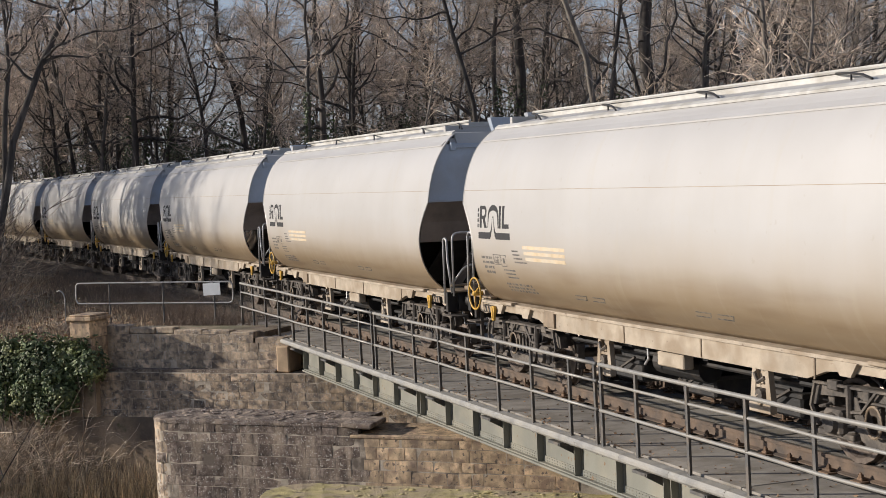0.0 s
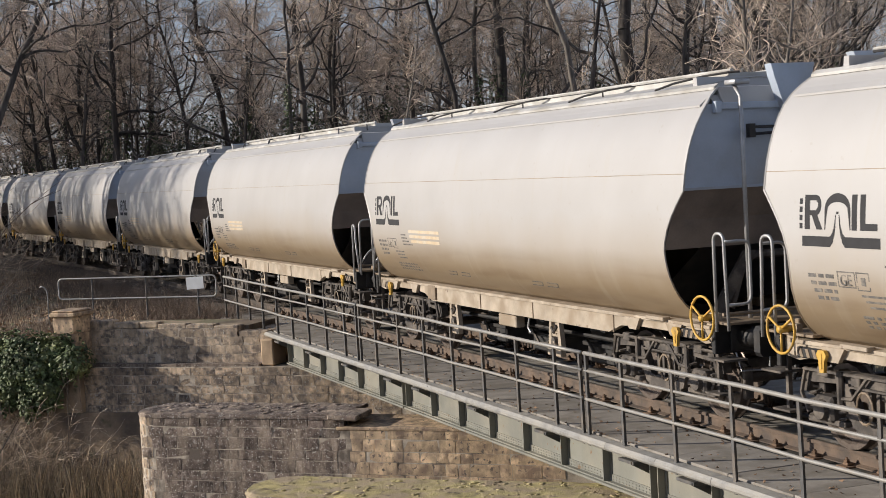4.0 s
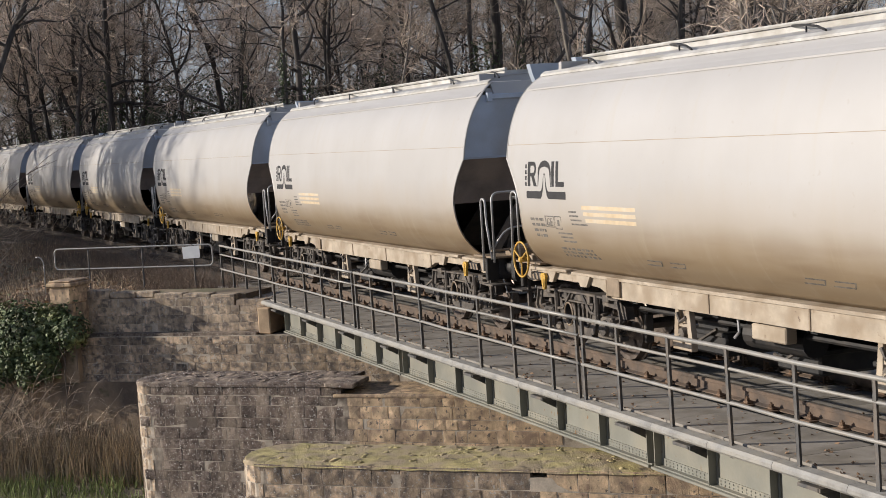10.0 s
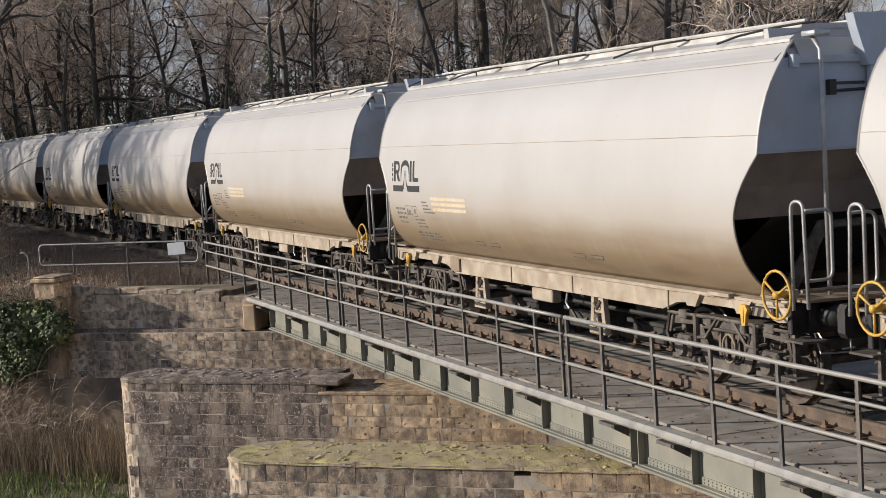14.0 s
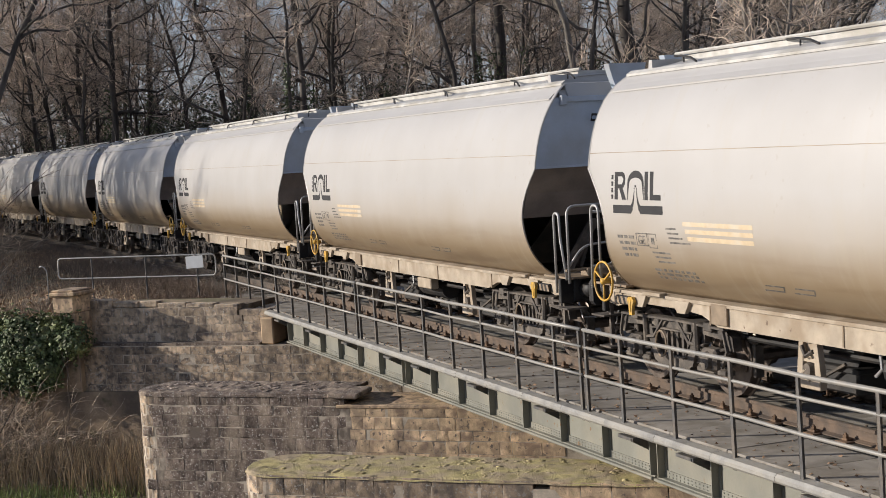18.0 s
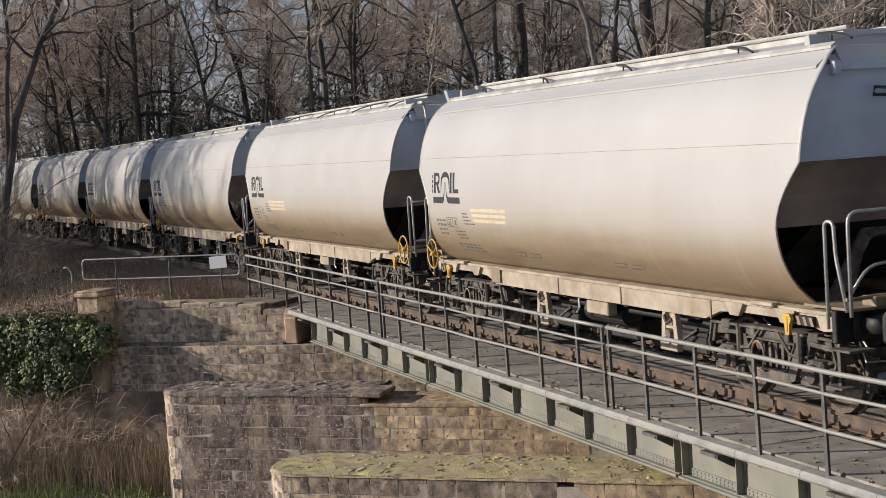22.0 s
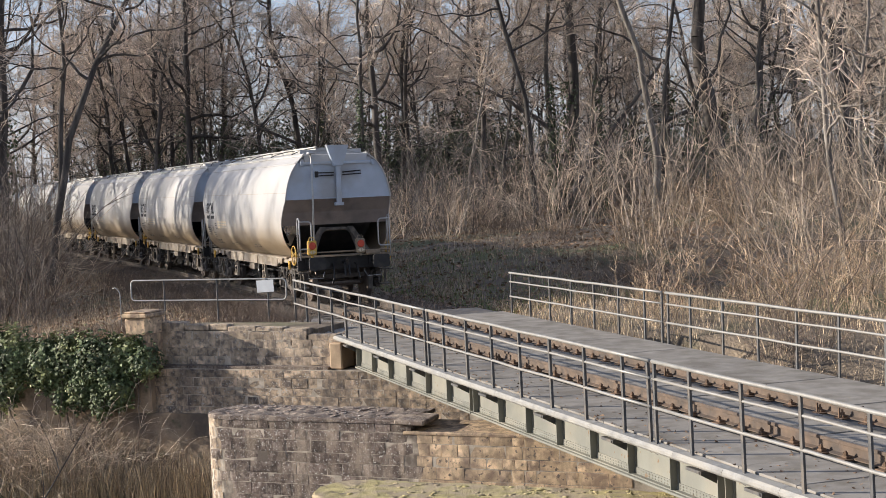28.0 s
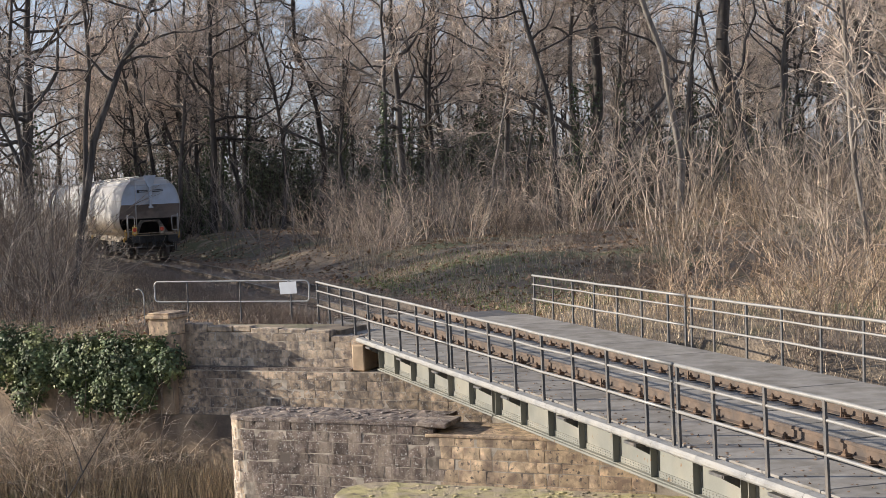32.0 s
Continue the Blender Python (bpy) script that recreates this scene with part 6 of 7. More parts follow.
def make_wood():
    """The rest of the wood: a few grown forms set out many times, each tree a thing of its own."""
    forms = []
    for k in range(7):
        h = (16, 18, 14, 15, 19, 12, 13)[k]
        r = (0.15, 0.2, 0.11, 0.13, 0.24, 0.08, 0.1)[k]
        g, c = tree_meshes(700 + k, h, r, (0.03, -0.04, 0.06, 0.0, 0.02, -0.08, 0.1)[k], 0.55, limbs=19, first=0.28, twigs=9, spread=1.2, fine=1)
        t = tree_at(200 + k * 6, 120, g, c, "bare winter tree with dense fine twigs", M_BARK, ivy_on(760 + k, 6.5, r, 0.0, 500) if k in (1, 3, 4) else None)
        forms.append(t)
    rng = random.Random(31)
    made, tries = [], 0
    while len(made) < 118 and tries < 6000:
        tries += 1
        x = rng.uniform(46, 135)
        y = -0.5 * x + rng.uniform(-0.30, 0.62) * x
        if x > 70:
            y = rng.uniform(-0.78, 0.10) * x
        if not clear_of_line(x, y, 4.6) or lit_gap(x, y) or (y > -6 and x < 100 and rng.random() < 0.75):
            continue
        # leave the grassy strip beside the line open
        if -24 < y < -8 and x < 90 and y > max(-19.0, -10 - (x - 20) * 0.30):
            continue
        if y < -10 and x < 58 and y > -30:
            continue
        # the sunny edge keeps only its own trees
        if y < -0.27 * x and x < 76:
            continue
        if any((x - a) ** 2 + (y - b) ** 2 < 3.2 for a, b in made):
            continue
        made.append((x, y))
    while len(made) < 140:
        x = rng.uniform(104, 150)
        y = rng.uniform(-0.19, 0.03) * x
        if clear_of_line(x, y, 4.6) and not any((x - a) ** 2 + (y - b) ** 2 < 3.0 for a, b in made):
            made.append((x, y))
    while len(made) < 160:
        x = rng.uniform(84, 140)
        y = rng.uniform(-0.17, -0.01) * x
        if clear_of_line(x, y, 4.4) and not any((x - a) ** 2 + (y - b) ** 2 < 3.0 for a, b in made):
            made.append((x, y))
    while len(made) < 172:
        x = rng.uniform(82, 122)
        y = rng.uniform(-3.5, 5.0)
        if clear_of_line(x, y, 4.4):
            made.append((x, y))
    for i, (x, y) in enumerate(made):
        f = forms[i % 7]
        s = rng.uniform(0.8, 1.25)
        m = Matrix.Translation((x, y, ground_z(x, y))) @ Matrix.Rotation(radians(rng.uniform(-5, 5)), 4, "X") @ Matrix.Rotation(radians(rng.uniform(-4, 4)), 4, "Y") @ Matrix.Rotation(rng.uniform(0, math.tau), 4, "Z")
        t = copy_thing(f, m)
        t.scale = (s, s, s)
    # beyond the reach of the lens, on the sun's side, the wood goes on and shades the line
    for i in range(34):
        x, y = rng.uniform(48, 94), rng.uniform(3, 34)
        if lit_gap(x, y) or not clear_of_line(x, y, 5.5):
            continue
        t = copy_thing(forms[i % 7], Matrix.Translation((x, y, ground_z(x, y))) @ Matrix.Rotation(rng.uniform(0, math.tau), 4, "Z"))
    for k, f in enumerate(forms):
        x, y = 118 + k * 5, -30 - k * 7
        f.matrix_basis = Matrix.Translation((x, y, ground_z(x, y)))


make_wood()


def far_wood():
    """Closed rows of thin stems behind everything."""
    g = Growth(41)
    rng = g.rng
    for i in range(640):
        x = rng.uniform(135, 210)
        y = rng.uniform(-0.85, 0.14) * x
        z = ground_z(x, y) if x < 290 else 1.5
        h = rng.uniform(4, 12)
        pts = g.curve(Vector((x, y, z)), Vector((rng.uniform(-0.15, 0.15), rng.uniform(-0.15, 0.15), 1)), h, 4, 0.10)
        g.stem(pts, rng.uniform(0.06, 0.17), 0.02, 4)
        for k in range(7):
            j = rng.randrange(1, 4)
            d = Vector((rng.uniform(-1, 1), rng.uniform(-1, 1), rng.uniform(0.0, 1.0)))
            g.stem(g.curve(pts[j].lerp(pts[j + 1], rng.random()), d, rng.uniform(1.0, 3.5), 3, 0.3), 0.022, 0.01, 3)
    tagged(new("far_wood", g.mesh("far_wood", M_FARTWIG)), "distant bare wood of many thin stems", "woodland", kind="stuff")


far_wood()


def shrub_mesh(seed, stems, height, spread, mat, name="branchwork", r=0.010, twigs=6, arch=0.0, wander=0.16):
    g = Growth(seed)
    rng = g.rng
    for i in range(stems):
        a = rng.uniform(0, math.tau)
        rad = spread * rng.random() ** 0.7
        p = Vector((rad * math.cos(a) * 0.6, rad * math.sin(a) * 0.6, -0.15))
        d = Vector((math.cos(a) * rng.uniform(0.05, 0.5), math.sin(a) * rng.uniform(0.05, 0.5), 1.0))
        h = height * rng.uniform(0.45, 1.1)
        pts = g.curve(p, d, h, 5, wander, -arch)
        g.stem(pts, r * rng.uniform(0.7, 1.5), r * 0.35, 3)
        for k in range(twigs):
            u = rng.uniform(0.25, 1.0) * 5
            j = min(int(u), 4)
            q = pts[j].lerp(pts[j + 1], u - j)
            td = (pts[j + 1] - pts[j]).normalized() * 0.7 + Vector((rng.uniform(-1, 1), rng.uniform(-1, 1), rng.uniform(-0.3, 0.8)))
            g.stem(g.curve(q, td, h * rng.uniform(0.12, 0.32), 3, 0.3, -arch), r * 0.6, r * 0.3, 3)
    return g.mesh(name, mat)


def make_shrubs():
    tall = [shrub_mesh(50 + k, 11, 4.6, 1.5, M_BRAMBLE, r=0.017, twigs=6, wander=0.26) for k in range(3)]
    pale = [shrub_mesh(60 + k, 18, 2.2, 1.8, M_DRYSHRUB, r=0.010, twigs=10, wander=0.42) for k in range(3)]
    low = [shrub_mesh(70 + k, 18, 1.7, 1.5, M_BRAMBLE, r=0.012, twigs=6, arch=0.12, wander=0.34) for k in range(3)]
    grey = [shrub_mesh(56 + k, 10, 4.4, 1.7, M_TANGLE, r=0.014, twigs=9, wander=0.42) for k in range(3)]
    sapling = [shrub_mesh(90 + k, 13, 5.2, 1.7, M_SAPLING, r=0.015, twigs=8, wander=0.34) for k in range(3)]
    rng = random.Random(77)

    def put(me, x, y, s, label, cat):
        t = tagged(empty("shrub", pose(x, y, ground_z(x, y), 0, 0, rng.uniform(0, 360))), label, cat, "undergrowth of the wood")
        t.scale = (s, s, s * rng.uniform(0.85, 1.2))
        share("branchwork", me, t, Matrix.Identity(4))
    heaps = {}

    def heap(me, x, y, s):
        """Adds a far bush to the joined growth of its colour."""
        mat = me.materials[0]
        g = heaps.setdefault(mat.name, (Growth(0), mat))[0]
        m = Matrix.Translation((x, y, ground_z(x, y))) @ Matrix.Rotation(rng.uniform(0, 6.28), 4, "Z") @ Matrix.Diagonal((s, s, s * rng.uniform(0.85, 1.2), 1))
        base = len(g.v)
        g.v += [tuple(m @ v.co) for v in me.vertices]
        g.f += [tuple(base + j for j in p.vertices) for p in me.polygons]
    # edge of the wood beyond the far walkway
    for i in range(150):
        x = rng.uniform(24, 84)
        edge = -15.5 - max(0, (x - 34)) * 0.27
        y = edge - rng.random() ** 1.6 * (13 + 0.1 * x)
        if y > -0.20 * x - 6 and x > 60:
            continue
        right = -y / x > 0.50 and rng.random() < 0.45
        kind = pale if right or rng.random() < 0.2 else (sapling if rng.random() < 0.7 else tall)
        near = y > edge - 2.5
        s = rng.uniform(0.5, 0.8) if near else rng.uniform(0.8, 1.15)
        me = rng.choice(low if near and not right and rng.random() < 0.7 else kind)
        if x > 62:
            heap(me, x, y, s)
            continue
        put(me, x, y, s, "tangle of dry straw-coloured shrub stems" if kind is pale else "leafless brown shrub with thin stems", "shrub")
    # thicket left of the line
    for i in range(70):
        x = rng.uniform(43, 92)
        y = -0.095 * x + rng.uniform(0.3, 6.5)
        if not clear_of_line(x, y, 3.2):
            continue
        put(rng.choice(tall + grey if rng.random() < 0.45 and x > 52 else low), x, y, rng.uniform(0.6, 0.95) * (1.0 if x > 50 else 0.75), "leafless brown shrub with thin stems", "shrub")
    # close thicket that hides the line further on
    for i in range(60):
        x = rng.uniform(47, 88)
        y = -0.072 * x + 0.6 + rng.random() ** 1.3 * 5.5
        heap(rng.choice(tall + grey + grey), x, y, rng.uniform(0.85, 1.3) * (0.8 if x < 52 else 1.0))
    # brush along the foot of the wood beyond the bank, in the sunlit stem colour
    brush = [shrub_mesh(96 + k, 16, 2.6, 1.7, M_SAPLING, r=0.012, twigs=8, arch=0.03, wander=0.34) for k in range(3)]
    for i in range(64):
        x = rng.uniform(62, 94)
        y = -rng.uniform(0.21, 0.37) * x - 1.0
        if not clear_of_line(x, y, 6.5):
            continue
        heap(rng.choice(brush), x, y, rng.uniform(0.6, 1.15))
    # deep understory, grown together
    deep = Growth(5)
    for i in range(190):
        x = rng.uniform(66, 125)
        y = rng.uniform(-0.72, -0.12) * x
        if not clear_of_line(x, y, 4.5):
            continue
        k = rng.uniform(0.8, 1.2)
        m = Matrix.Translation((x, y, ground_z(x, y))) @ Matrix.Rotation(rng.uniform(0, 6), 4, "Z") @ Matrix.Diagonal((k, k, k, 1))
        src, base = rng.choice(tall), len(deep.v)
        deep.v += [tuple(m @ v.co) for v in src.vertices]
        deep.f += [tuple(base + j for j in p.vertices) for p in src.polygons]
    tagged(new("undergrowth", deep.mesh("undergrowth", M_FARTWIG)), "leafless undergrowth deep in the wood, shade in its colour", "undergrowth", kind="stuff")
    for g, mat in heaps.values():
        tagged(new("brush", g.mesh("brush", mat)), "dense leafless brush along the foot of the wood", "brush", kind="stuff")
    # brambles at the foot of the abutment
    tangle = [shrub_mesh(80 + k, 17, 2.7, 1.5, M_TANGLE, r=0.010, twigs=10, arch=0.15, wander=0.40) for k in range(3)]
    for i in range(64):
        l, q = rng.uniform(4.3, 9.0), rng.uniform(0.9, 2.6)
        v = wall_pt(l, q)
        put(rng.choice(tangle + low[:1]), v.x, v.y, rng.uniform(0.55, 1.05), "grey-brown bramble tangle below the wall", "bramble")
    # low brush between the barrier and the ballast
    for i in range(26):
        x = rng.uniform(38, 58)
        y = track(x)[1] + rng.uniform(2.6, 5.0)
        put(rng.choice(low), x, y, rng.uniform(0.3, 0.5), "low dark bramble beside the ballast", "bramble")
    # sunlit brush at the edge beyond the far walkway
    for i in range(15):
        x = rng.uniform(30, 62)
        y = -rng.uniform(0.46, 0.72) * x - 1.0
        put(rng.choice(pale), x, y, rng.uniform(0.6, 1.1), "tangle of dry straw-coloured shrub stems", "shrub")


make_shrubs()


def make_evergreens():
    """Holly and ivy thickets deep in the wood: uneven heaps of small dull leaves on stems."""
    rng = random.Random(57)
    forms = []
    for k in range(4):
        g, st = Growth(880 + k), Growth(890 + k)
        h = (4.5, 6.5, 5.5, 8.0)[k]
        for i in range(9):
            a = rng.uniform(0, math.tau)
            p = Vector((0.5 * math.cos(a), 0.5 * math.sin(a), -0.2))
            line = st.curve(p, Vector((0.35 * math.cos(a), 0.35 * math.sin(a), 1)), h * rng.uniform(0.6, 1.0), 7, 0.2)
            st.stem(line, 0.05, 0.012, 4)
            for j in range(2, 8):
                for m in range(3):
                    d = Vector((rng.uniform(-1, 1), rng.uniform(-1, 1), rng.uniform(-0.3, 0.5)))
                    tw = st.curve(line[j], d, rng.uniform(0.5, 1.3), 3, 0.3)
                    st.stem(tw, 0.014, 0.006, 3)
                    for q in range(13):
                        v = tw[1 + q % 3] + Vector((rng.gauss(0, 0.22), rng.gauss(0, 0.22), rng.gauss(0, 0.17)))
                        g.leaf(v, rng.uniform(0.10, 0.22), Vector((rng.uniform(-1, 1), rng.uniform(-1, 1), 0.6)))
        t = tagged(empty("evergreen_bush", pose(150 + k * 4, -40 - 6 * k, 0)), "dull dark evergreen thicket among bare trees", "bush", "evergreens of the wood")
        share("foliage", g.mesh("foliage", M_EVERGREEN), t, Matrix.Identity(4))
        share("branchwork", st.mesh("branchwork", M_BARK), t, Matrix.Identity(4))
        forms.append(t)
    made = 0
    while made < 46:
        x = rng.uniform(84, 134)
        y = rng.uniform(-0.66, -0.02) * x if made % 3 else rng.uniform(-0.24, -0.03) * x
        if not clear_of_line(x, y, 4.4) or (x < 94 and y > -0.22 * x):
            continue
        m = Matrix.Translation((x, y, ground_z(x, y))) @ Matrix.Rotation(rng.uniform(0, math.tau), 4, "Z")
        k = rng.uniform(0.7, 1.2)
        t = copy_thing(forms[made % 4], m) if made >= 4 else forms[made]
        t.matrix_basis = m
        t.scale = (k, k, k)
        made += 1


make_evergreens()


def blades(name, seed, count, place, h0, h1, r, mat, label, cat, lean=0.35):
    g = Growth(seed)
    rng = g.rng
    made = 0
    while made < count:
        x, y = place(rng)
        made += 1
        z = ground_z(x, y)
        h = rng.uniform(h0, h1)
        d = Vector((rng.uniform(-lean, lean), rng.uniform(-lean, lean), 1))
        p = Vector((x, y, z - 0.03))
        q = p + d.normalized() * h * 0.6
        e = q + (d + Vector((rng.uniform(-lean, lean) * 1.6, rng.uniform(-lean, lean) * 1.6, -0.2))).normalized() * h * 0.4
        g.stem([p, q, e], r, r * 0.3, 3)
    tagged(new(name, g.mesh(name, mat)), label, cat, kind="stuff")


def strip_right(rng):
    for _ in range(6):
        x, y = strip_spot(rng)
        if noise.noise(Vector((x * 0.35, y * 0.35, 9.0))) > rng.uniform(-0.25, 0.25):
            break
    return x, y


def strip_spot(rng):
    x = rng.uniform(36, 78)
    edge = -13.6 - max(0, x - 36) * 0.06
    return x, edge - rng.random() ** 1.3 * (3 + 0.24 * (x - 30))


def strip_left(rng):
    x = rng.uniform(37, 70)
    return x, track(x)[1] + 2.2 + rng.random() * 7.5


def reeds(rng):
    v = wall_pt(rng.uniform(-1.0, 9.0), 0.8 + 2.3 * rng.random())
    return v.x, v.y


def behind_wall(rng):
    v = wall_pt(rng.uniform(-0.5, 8.5), -rng.uniform(0.9, 3.6))
    return v.x, v.y


def wall_top(rng):
    v = wall_pt(rng.choice((0.6, 1.3, 2.1, 2.4, 3.0)) + rng.gauss(0, 0.22), -0.45 - 0.5 * rng.random())
    return v.x, v.y


def weed_spot(rng):
    x = 36 + 26 * rng.random() ** 1.3
    return x, track(x)[1] + 1.75 + 1.9 * rng.random()


def track_weeds(rng):
    s = 37.5 + 40 * rng.random() ** 1.2
    off = rng.choice((rng.uniform(0.95, 2.4), rng.uniform(0.95, 2.4), rng.uniform(-0.6, 0.6), rng.uniform(-2.4, -0.95)))
    return beside(s, off)


def meadow(rng):
    for _ in range(5):
        v = wall_pt(rng.uniform(-3.0, 8.5), rng.uniform(1.8, 7.0))
        if noise.noise(Vector((v.x * 0.9, v.y * 0.9, 2.0))) > rng.uniform(-0.35, 0.2):
            break
    return v.x, v.y


def beyond_railing(rng):
    x = rng.uniform(17, 37)
    return x, -13.7 - rng.random() ** 1.4 * 8


blades("dry_grass", 1, 4500, strip_right, 0.10, 0.42, 0.009, M_STRAW, "dry straw-coloured grass beside the track", "dry grass")
blades("dry_grass", 2, 6000, strip_left, 0.10, 0.45, 0.008, M_STRAW, "dry grass and dead weeds left of the track", "dry grass")
blades("reeds", 3, 4800, reeds, 0.45, 1.15, 0.010, M_STRAW, "pale dry reeds at the foot of the wall", "reeds", 0.16)
blades("dry_grass", 8, 2200, wall_top, 0.30, 0.62, 0.007, M_BRAMBLE, "brown dead weeds along the wall edge", "dry grass", 0.9)
blades("dry_grass", 4, 3200, behind_wall, 0.10, 0.34, 0.006, M_BRAMBLE, "brown dead weeds on top of the abutment", "dry grass")
blades("weeds", 9, 5200, lambda r: weed_spot(r), 0.22, 0.60, 0.008, M_BRAMBLE, "dark brown dead weeds along the ballast", "weeds", 0.6)
blades("weeds", 10, 9000, track_weeds, 0.30, 0.60, 0.007, M_BRAMBLE, "dead brown weeds grown over the track bed", "weeds", 0.7)
blades("grass", 5, 6500, meadow, 0.10, 0.42, 0.011, M_GRASS, "fresh green grass on the river bank", "grass")
blades("grass", 6, 3500, lambda r: (r.uniform(36, 56), -13.5 - r.random() ** 1.3 * 5), 0.08, 0.26, 0.008, M_GRASS, "yellow-green grass at the end of the bridge", "grass")
blades("dry_grass", 7, 5000, beyond_railing, 0.15, 0.55, 0.007, M_STRAW, "dry straw-coloured grass behind the railing", "dry grass")


def make_litter():
    """Fallen leaves over the ground beside the track."""
    g = Growth(18)
    rng = g.rng
    for i in range(16000):
        if i % 3 == 0:
            x, y = strip_left(rng)
        else:
            x = rng.uniform(36, 95)
            y = -13.2 - rng.random() ** 1.2 * (6 + 0.5 * (x - 30)) + max(0, x - 60) * 0.1
        if not clear_of_line(x, y, 2.0):
            continue
        g.leaf(Vector((x, y, ground_z(x, y) + 0.02 + 0.08 * rng.random())), rng.uniform(0.08, 0.2), Vector((0, 0, 1)))
    tagged(new("leaf_litter", g.mesh("leaf_litter", M_LEAFDEAD)), "brown fallen leaves over the ground", "leaves", kind="stuff")


make_litter()


def make_ivy():
    """Ivy hanging over the wall: woody stems and many glossy leaves, in uneven lobes."""
    for lobes, seed in ((((4.5, 0.30, -0.62, 0.6, 0.48), (5.3, 0.42, -0.88, 0.88, 0.78), (6.1, 0.40, -0.70, 0.65, 0.58), (4.8, 0.38, -1.38, 0.52, 0.50), (4.0, 0.42, -0.78, 0.36, 0.42), (5.8, 0.34, -1.42, 0.48, 0.48), (6.75, 0.42, -0.85, 0.55, 0.62), (5.2, 0.40, -1.72, 0.22, 0.42), (6.3, 0.40, -1.65, 0.20, 0.36)), 11),
                        (((7.75, 0.45, -0.70, 0.70, 0.75), (8.7, 0.45, -0.60, 0.8, 0.7), (8.0, 0.4, -1.5, 0.45, 0.5)), 12)):
        t = tagged(empty("ivy_bush"), "glossy dark green ivy hanging over the sandstone wall", "ivy", "ivy on the wall")
        g, s = Growth(seed), Growth(seed + 50)
        rng = g.rng
        for l, q, z, rl, rz in lobes:
            for i in range(int(3000 * rl * rz / 0.45)):
                a, b = rng.uniform(0, math.tau), math.acos(rng.uniform(-1, 1))
                n = Vector((math.sin(b) * math.cos(a), math.sin(b) * math.sin(a), math.cos(b)))
                k = rng.uniform(0.62, 1.12) * (1 + 0.55 * noise.noise(Vector((n.x * 3.5 + l, n.y * 3.5, n.z * 3.5))))
                ll = l + n.x * rl * k
                qq, zz = max(q + 0.15 + n.y * 0.42 * k, 0.34 if ll < 3.88 else 0.72), z + n.z * rz * k
                v = wall_pt(ll, qq)
                nn = Vector((WALL_D.x * n.x + WALL_N.x * n.y, WALL_D.y * n.x + WALL_N.y * n.y, n.z + 0.25))
                g.leaf(Vector((v.x, v.y, zz)), rng.uniform(0.05, 0.115), nn)
            for i in range(2):
                v = wall_pt(l + rng.uniform(-0.4, 0.4) * rl, 0.74)
                p = Vector((v.x, v.y, z))
                s.stem(s.curve(p, Vector((rng.uniform(-0.15, 0.15), rng.uniform(-0.1, 0.2), -1)), rng.uniform(0.9, 2.0), 6, 0.22), rng.uniform(0.010, 0.022), 0.006, 5)
        share("foliage", g.mesh("foliage", M_IVY), t, Matrix.Identity(4))
        share("vine", s.mesh("vine", M_BRAMBLE), t, Matrix.Identity(4))


make_ivy()


def make_deck_litter():
    g = Growth(23)
    rng = g.rng
    for i in range(640):
        x = rng.uniform(7, 36)
        y = rng.choice((-8.42, -8.42, -8.8, -9.2)) + rng.gauss(0, 0.10)
        g.leaf(Vector((x, max(min(y, -8.36), -9.33), -0.212)), rng.uniform(0.02, 0.06), Vector((0, 0, 1)))
    tagged(new("deck_litter", g.mesh("deck_litter", M_LEAFDEAD)), "brown leaf litter on the walkway boards", "leaves", kind="stuff")


make_deck_litter()


def make_branch():
    t = tagged(empty("fallen_branch"), "dark bare branch slanting up from the river bank", "branch")
    g = Growth(91)
    p = g.curve(Vector((23.6, -0.1, -3.0)), Vector((0.5, -0.95, 0.95)), 3.4, 7, 0.10)
    g.stem(p, 0.026, 0.006, 6)
    for j in (2, 3, 4, 5):
        g.stem(g.curve(p[j], Vector((0.3, -0.4 + 0.3 * j % 1, 0.8)), 0.9, 4, 0.2), 0.010, 0.003, 4)
    share("stem", g.mesh("stem", M_BARK), t, Matrix.Identity(4))


make_branch()


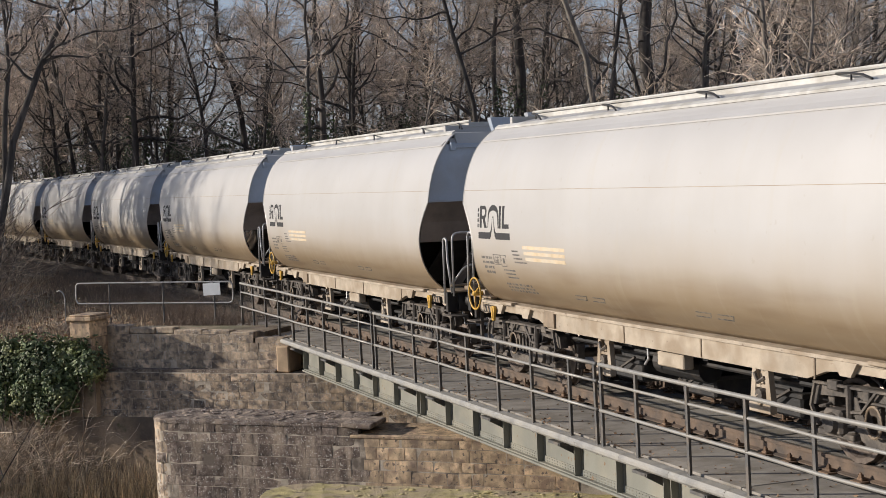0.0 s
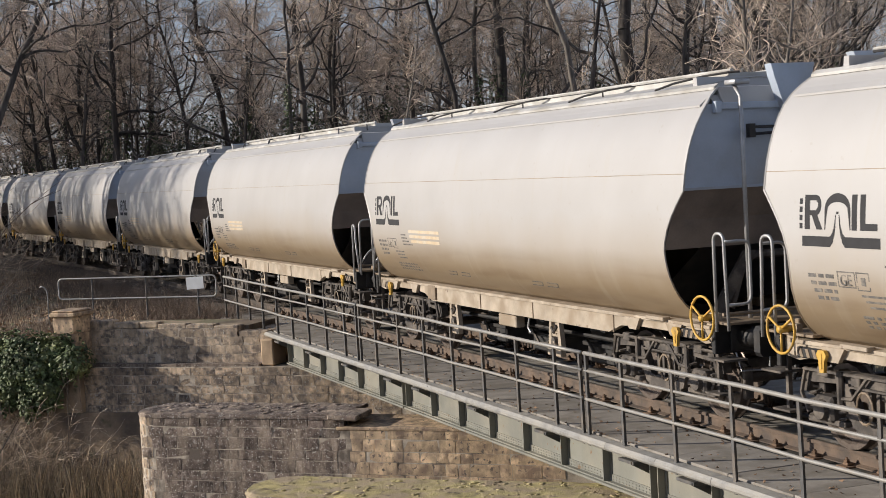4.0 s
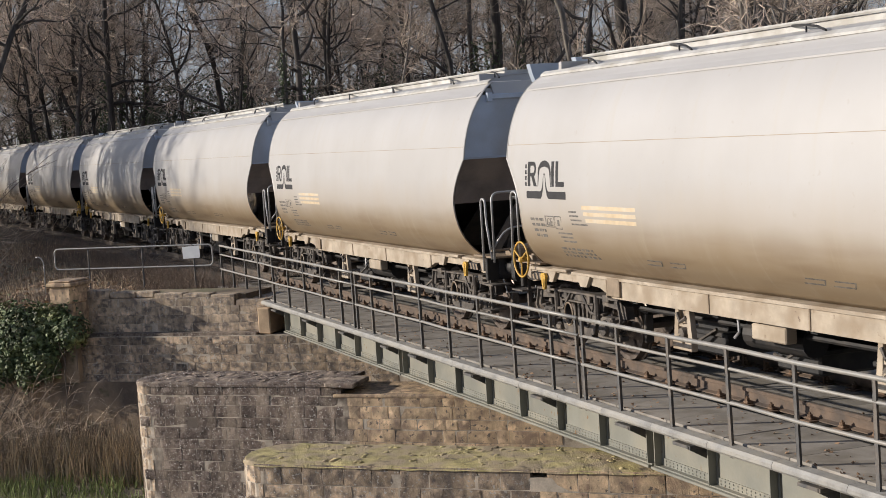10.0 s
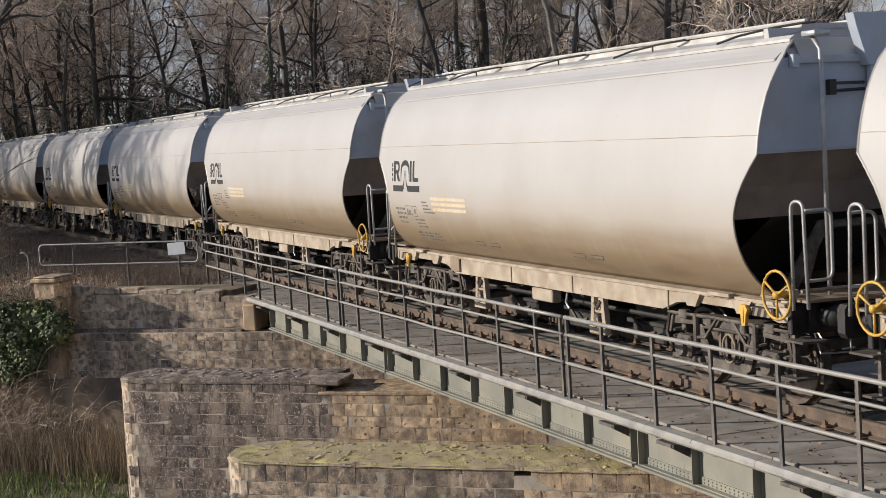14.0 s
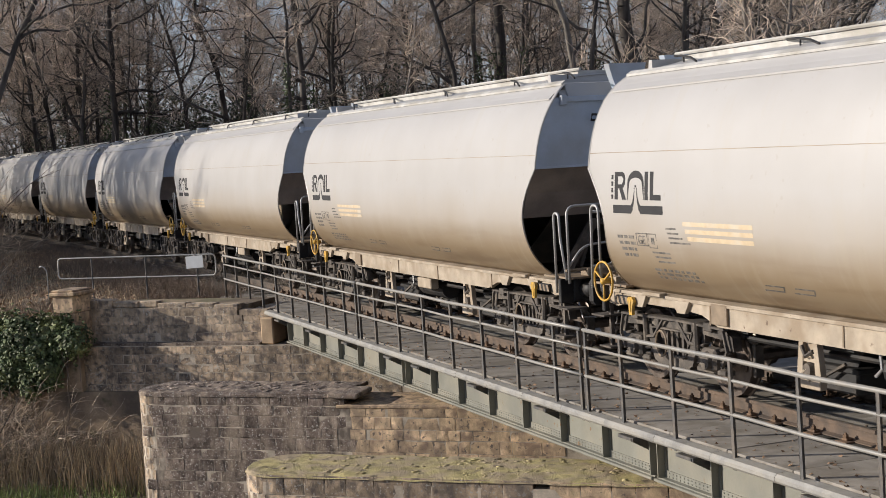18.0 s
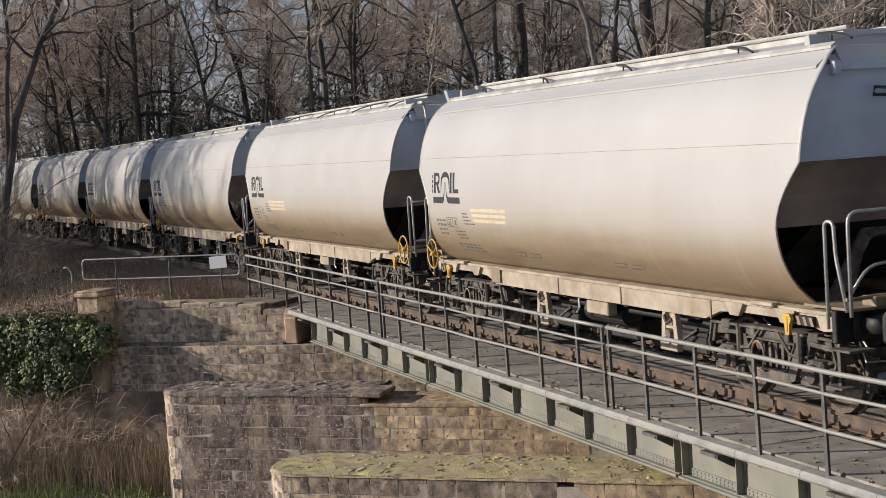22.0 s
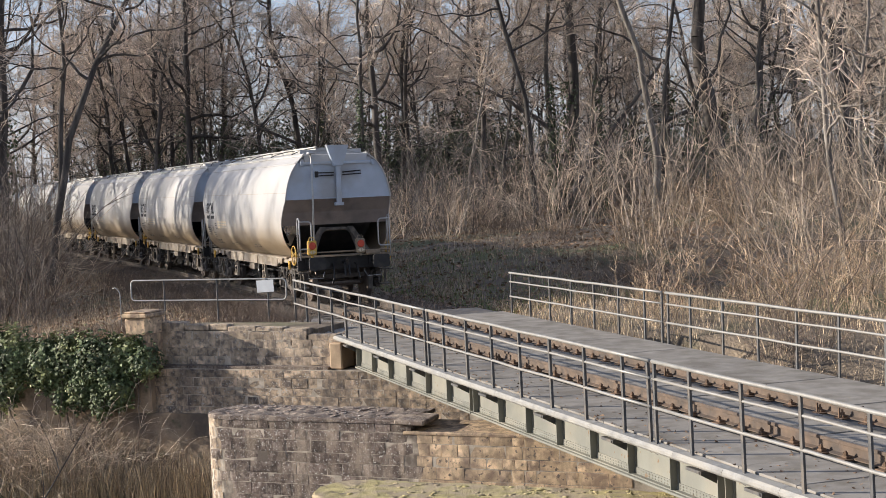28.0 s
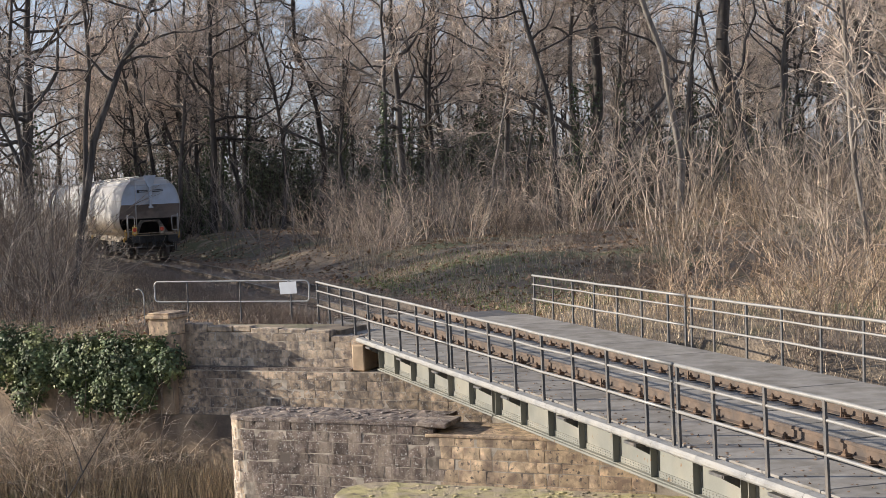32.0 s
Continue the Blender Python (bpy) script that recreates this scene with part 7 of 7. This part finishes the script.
# ---- pieces of the stone work and deck, last ----
def lay_stones():
    rng = random.Random(12)
    d = WALL_D
    # abutment: upper wall of three courses, lower wall below the ledge
    for i in range(5):
        course(ABUT, "mid", M_STONE_MID, 0.196, wall_pt(-0.62, 0.0), d, 4.57, -0.80 + i * 0.19, rng, skip=lambda c, z: z > wall_top_z(c - 0.62) - 0.12)
    z, i = -0.97, 0
    while z > -3.7:
        h = rng.choice((0.18, 0.22, 0.22, 0.27))
        if z > -2.9:
            course(ABUT, "red", M_STONE, h, wall_pt(-3.6, 0.30), d, 9.6, z - h / 2, rng)
        else:
            course(ABUT, "red", M_STONE, h, wall_pt(-1.2, 0.30), d, 5.5, z - h / 2, rng)
        z -= h
    # piers
    for pier, p, ln, nose, th, top in PIER_SPECS:
        split = 3.7
        z, i = top - 0.0, 0
        while z > (-4.4 if pier is PIER_A else -3.2):
            h = rng.choice((0.18, 0.22, 0.22, 0.27))
            zm = z - h / 2
            z -= h
            i += 1
            near = p - d * (split + rng.uniform(-0.2, 0.2))
            course(pier, "dark" if pier is PIER_A else "mixed", M_STONE_DARK if pier is PIER_A else M_STONE, h, near, d, split, zm, rng)
            if pier is PIER_B or zm < top - 0.30:
                course(pier, "pale", M_STONE_PALE, h, p - d * 7.6, d, 7.6 - split - 0.22, zm, rng)
            # the rounded nose
            c = p - WALL_N * (th / 2)
            key = ("nose", h)
            if key not in STONES:
                STONES[key] = stone_meshes(M_STONE, h)
            for k in range(9):
                a = radians(80 - k * 20.5 + (6 if i % 2 else -4))
                v = c + d * (math.cos(a) * nose) + WALL_N * (math.sin(a) * th / 2)
                n = (d * math.cos(a) * (th / 2) + WALL_N * math.sin(a) * nose).normalized()
                turn = math.degrees(math.atan2(n.y, n.x)) - 90
                share("stone", rng.choice(STONES[key][0.30]), pier, pose(v.x - n.x * 0.006, v.y - n.y * 0.006, zm, 0, rng.uniform(-0.6, 0.6), turn) @ Matrix.Diagonal((0.74, 1, 1, 1)))


lay_stones()
deck_pieces()
make_fasteners()


# ---- what moves ----
# the trailing end of the train along the track, by the second
TRAIN = [(0, -190.75), (4, -159.74), (8, -128.57), (12, -97.21), (14, -81.23), (16, -64.95), (18, -48.45), (20, -31.23), (21, -22.85), (22, -14.22), (24, 3.10), (26, 20.64), (28, 38.84), (30, 56.98), (32, 75.51)]


def train_at(t):
    """Smooth run through the table above."""
    ts, vs = [r[0] for r in TRAIN], [r[1] for r in TRAIN]
    m = []
    for i in range(len(ts)):
        if i == 0:
            m.append((vs[1] - vs[0]) / (ts[1] - ts[0]))
        elif i == len(ts) - 1:
            m.append((vs[-1] - vs[-2]) / (ts[-1] - ts[-2]))
        else:
            h0, h1 = ts[i] - ts[i - 1], ts[i + 1] - ts[i]
            m.append(((vs[i + 1] - vs[i]) / h1 * h0 + (vs[i] - vs[i - 1]) / h0 * h1) / (h0 + h1))
    i = min(max([k for k in range(len(ts) - 1) if ts[k] <= t] or [0]), len(ts) - 2)
    h = ts[i + 1] - ts[i]
    u = (t - ts[i]) / h
    return (2 * u**3 - 3 * u**2 + 1) * vs[i] + (u**3 - 2 * u**2 + u) * h * m[i] + (3 * u**2 - 2 * u**3) * vs[i + 1] + (u**3 - u**2) * h * m[i + 1]


def wagon_pose(k, t):
    s = train_at(t) + (k + 0.5) * WAGON_L
    a, b = track(s - PIVOT), track(s + PIVOT)
    turn = math.degrees(math.atan2(b[1] - a[1], b[0] - a[0]))
    sway = 0.15 * math.sin(t * 5.1 + k * 2.3)
    za, zb = fall(s - PIVOT), fall(s + PIVOT)
    dip = math.degrees(math.atan2(za - zb, 2 * PIVOT))
    return Matrix.Translation(((a[0] + b[0]) / 2, (a[1] + b[1]) / 2, (za + zb) / 2)) @ pose(0, 0, 0, 0, dip, turn) @ pose(0, 0, 0, sway * 0.6, 0, 180 if k in TURNED else 0), s


def motions():
    for k, w in enumerate(WAGONS):
        walk(w, [(t / 2, wagon_pose(k, t / 2)[0]) for t in range(65)])
        sign = -1 if k in TURNED else 1
        for b in [c for c in w.children if c.name.split(".")[0] == "bogie"]:
            for o in [c for c in b.children if c.name.split(".")[0] == "wheelset"]:
                here = o.matrix_basis.translation.copy()
                s0, s1 = wagon_pose(k, 0)[1], wagon_pose(k, 32)[1]
                rows, last = [], None
                for i in range(0, 481):
                    t = i / 15
                    s = wagon_pose(k, t)[1]
                    if 2 < s < 62 or i in (0, 480):
                        clamp = min(max(s, 2.0), 62.0)
                        rows.append((t, Matrix.Translation(here) @ Matrix.Rotation(sign * (clamp - 2.0) / 0.456, 4, "Y")))
                walk(o, rows)


motions()
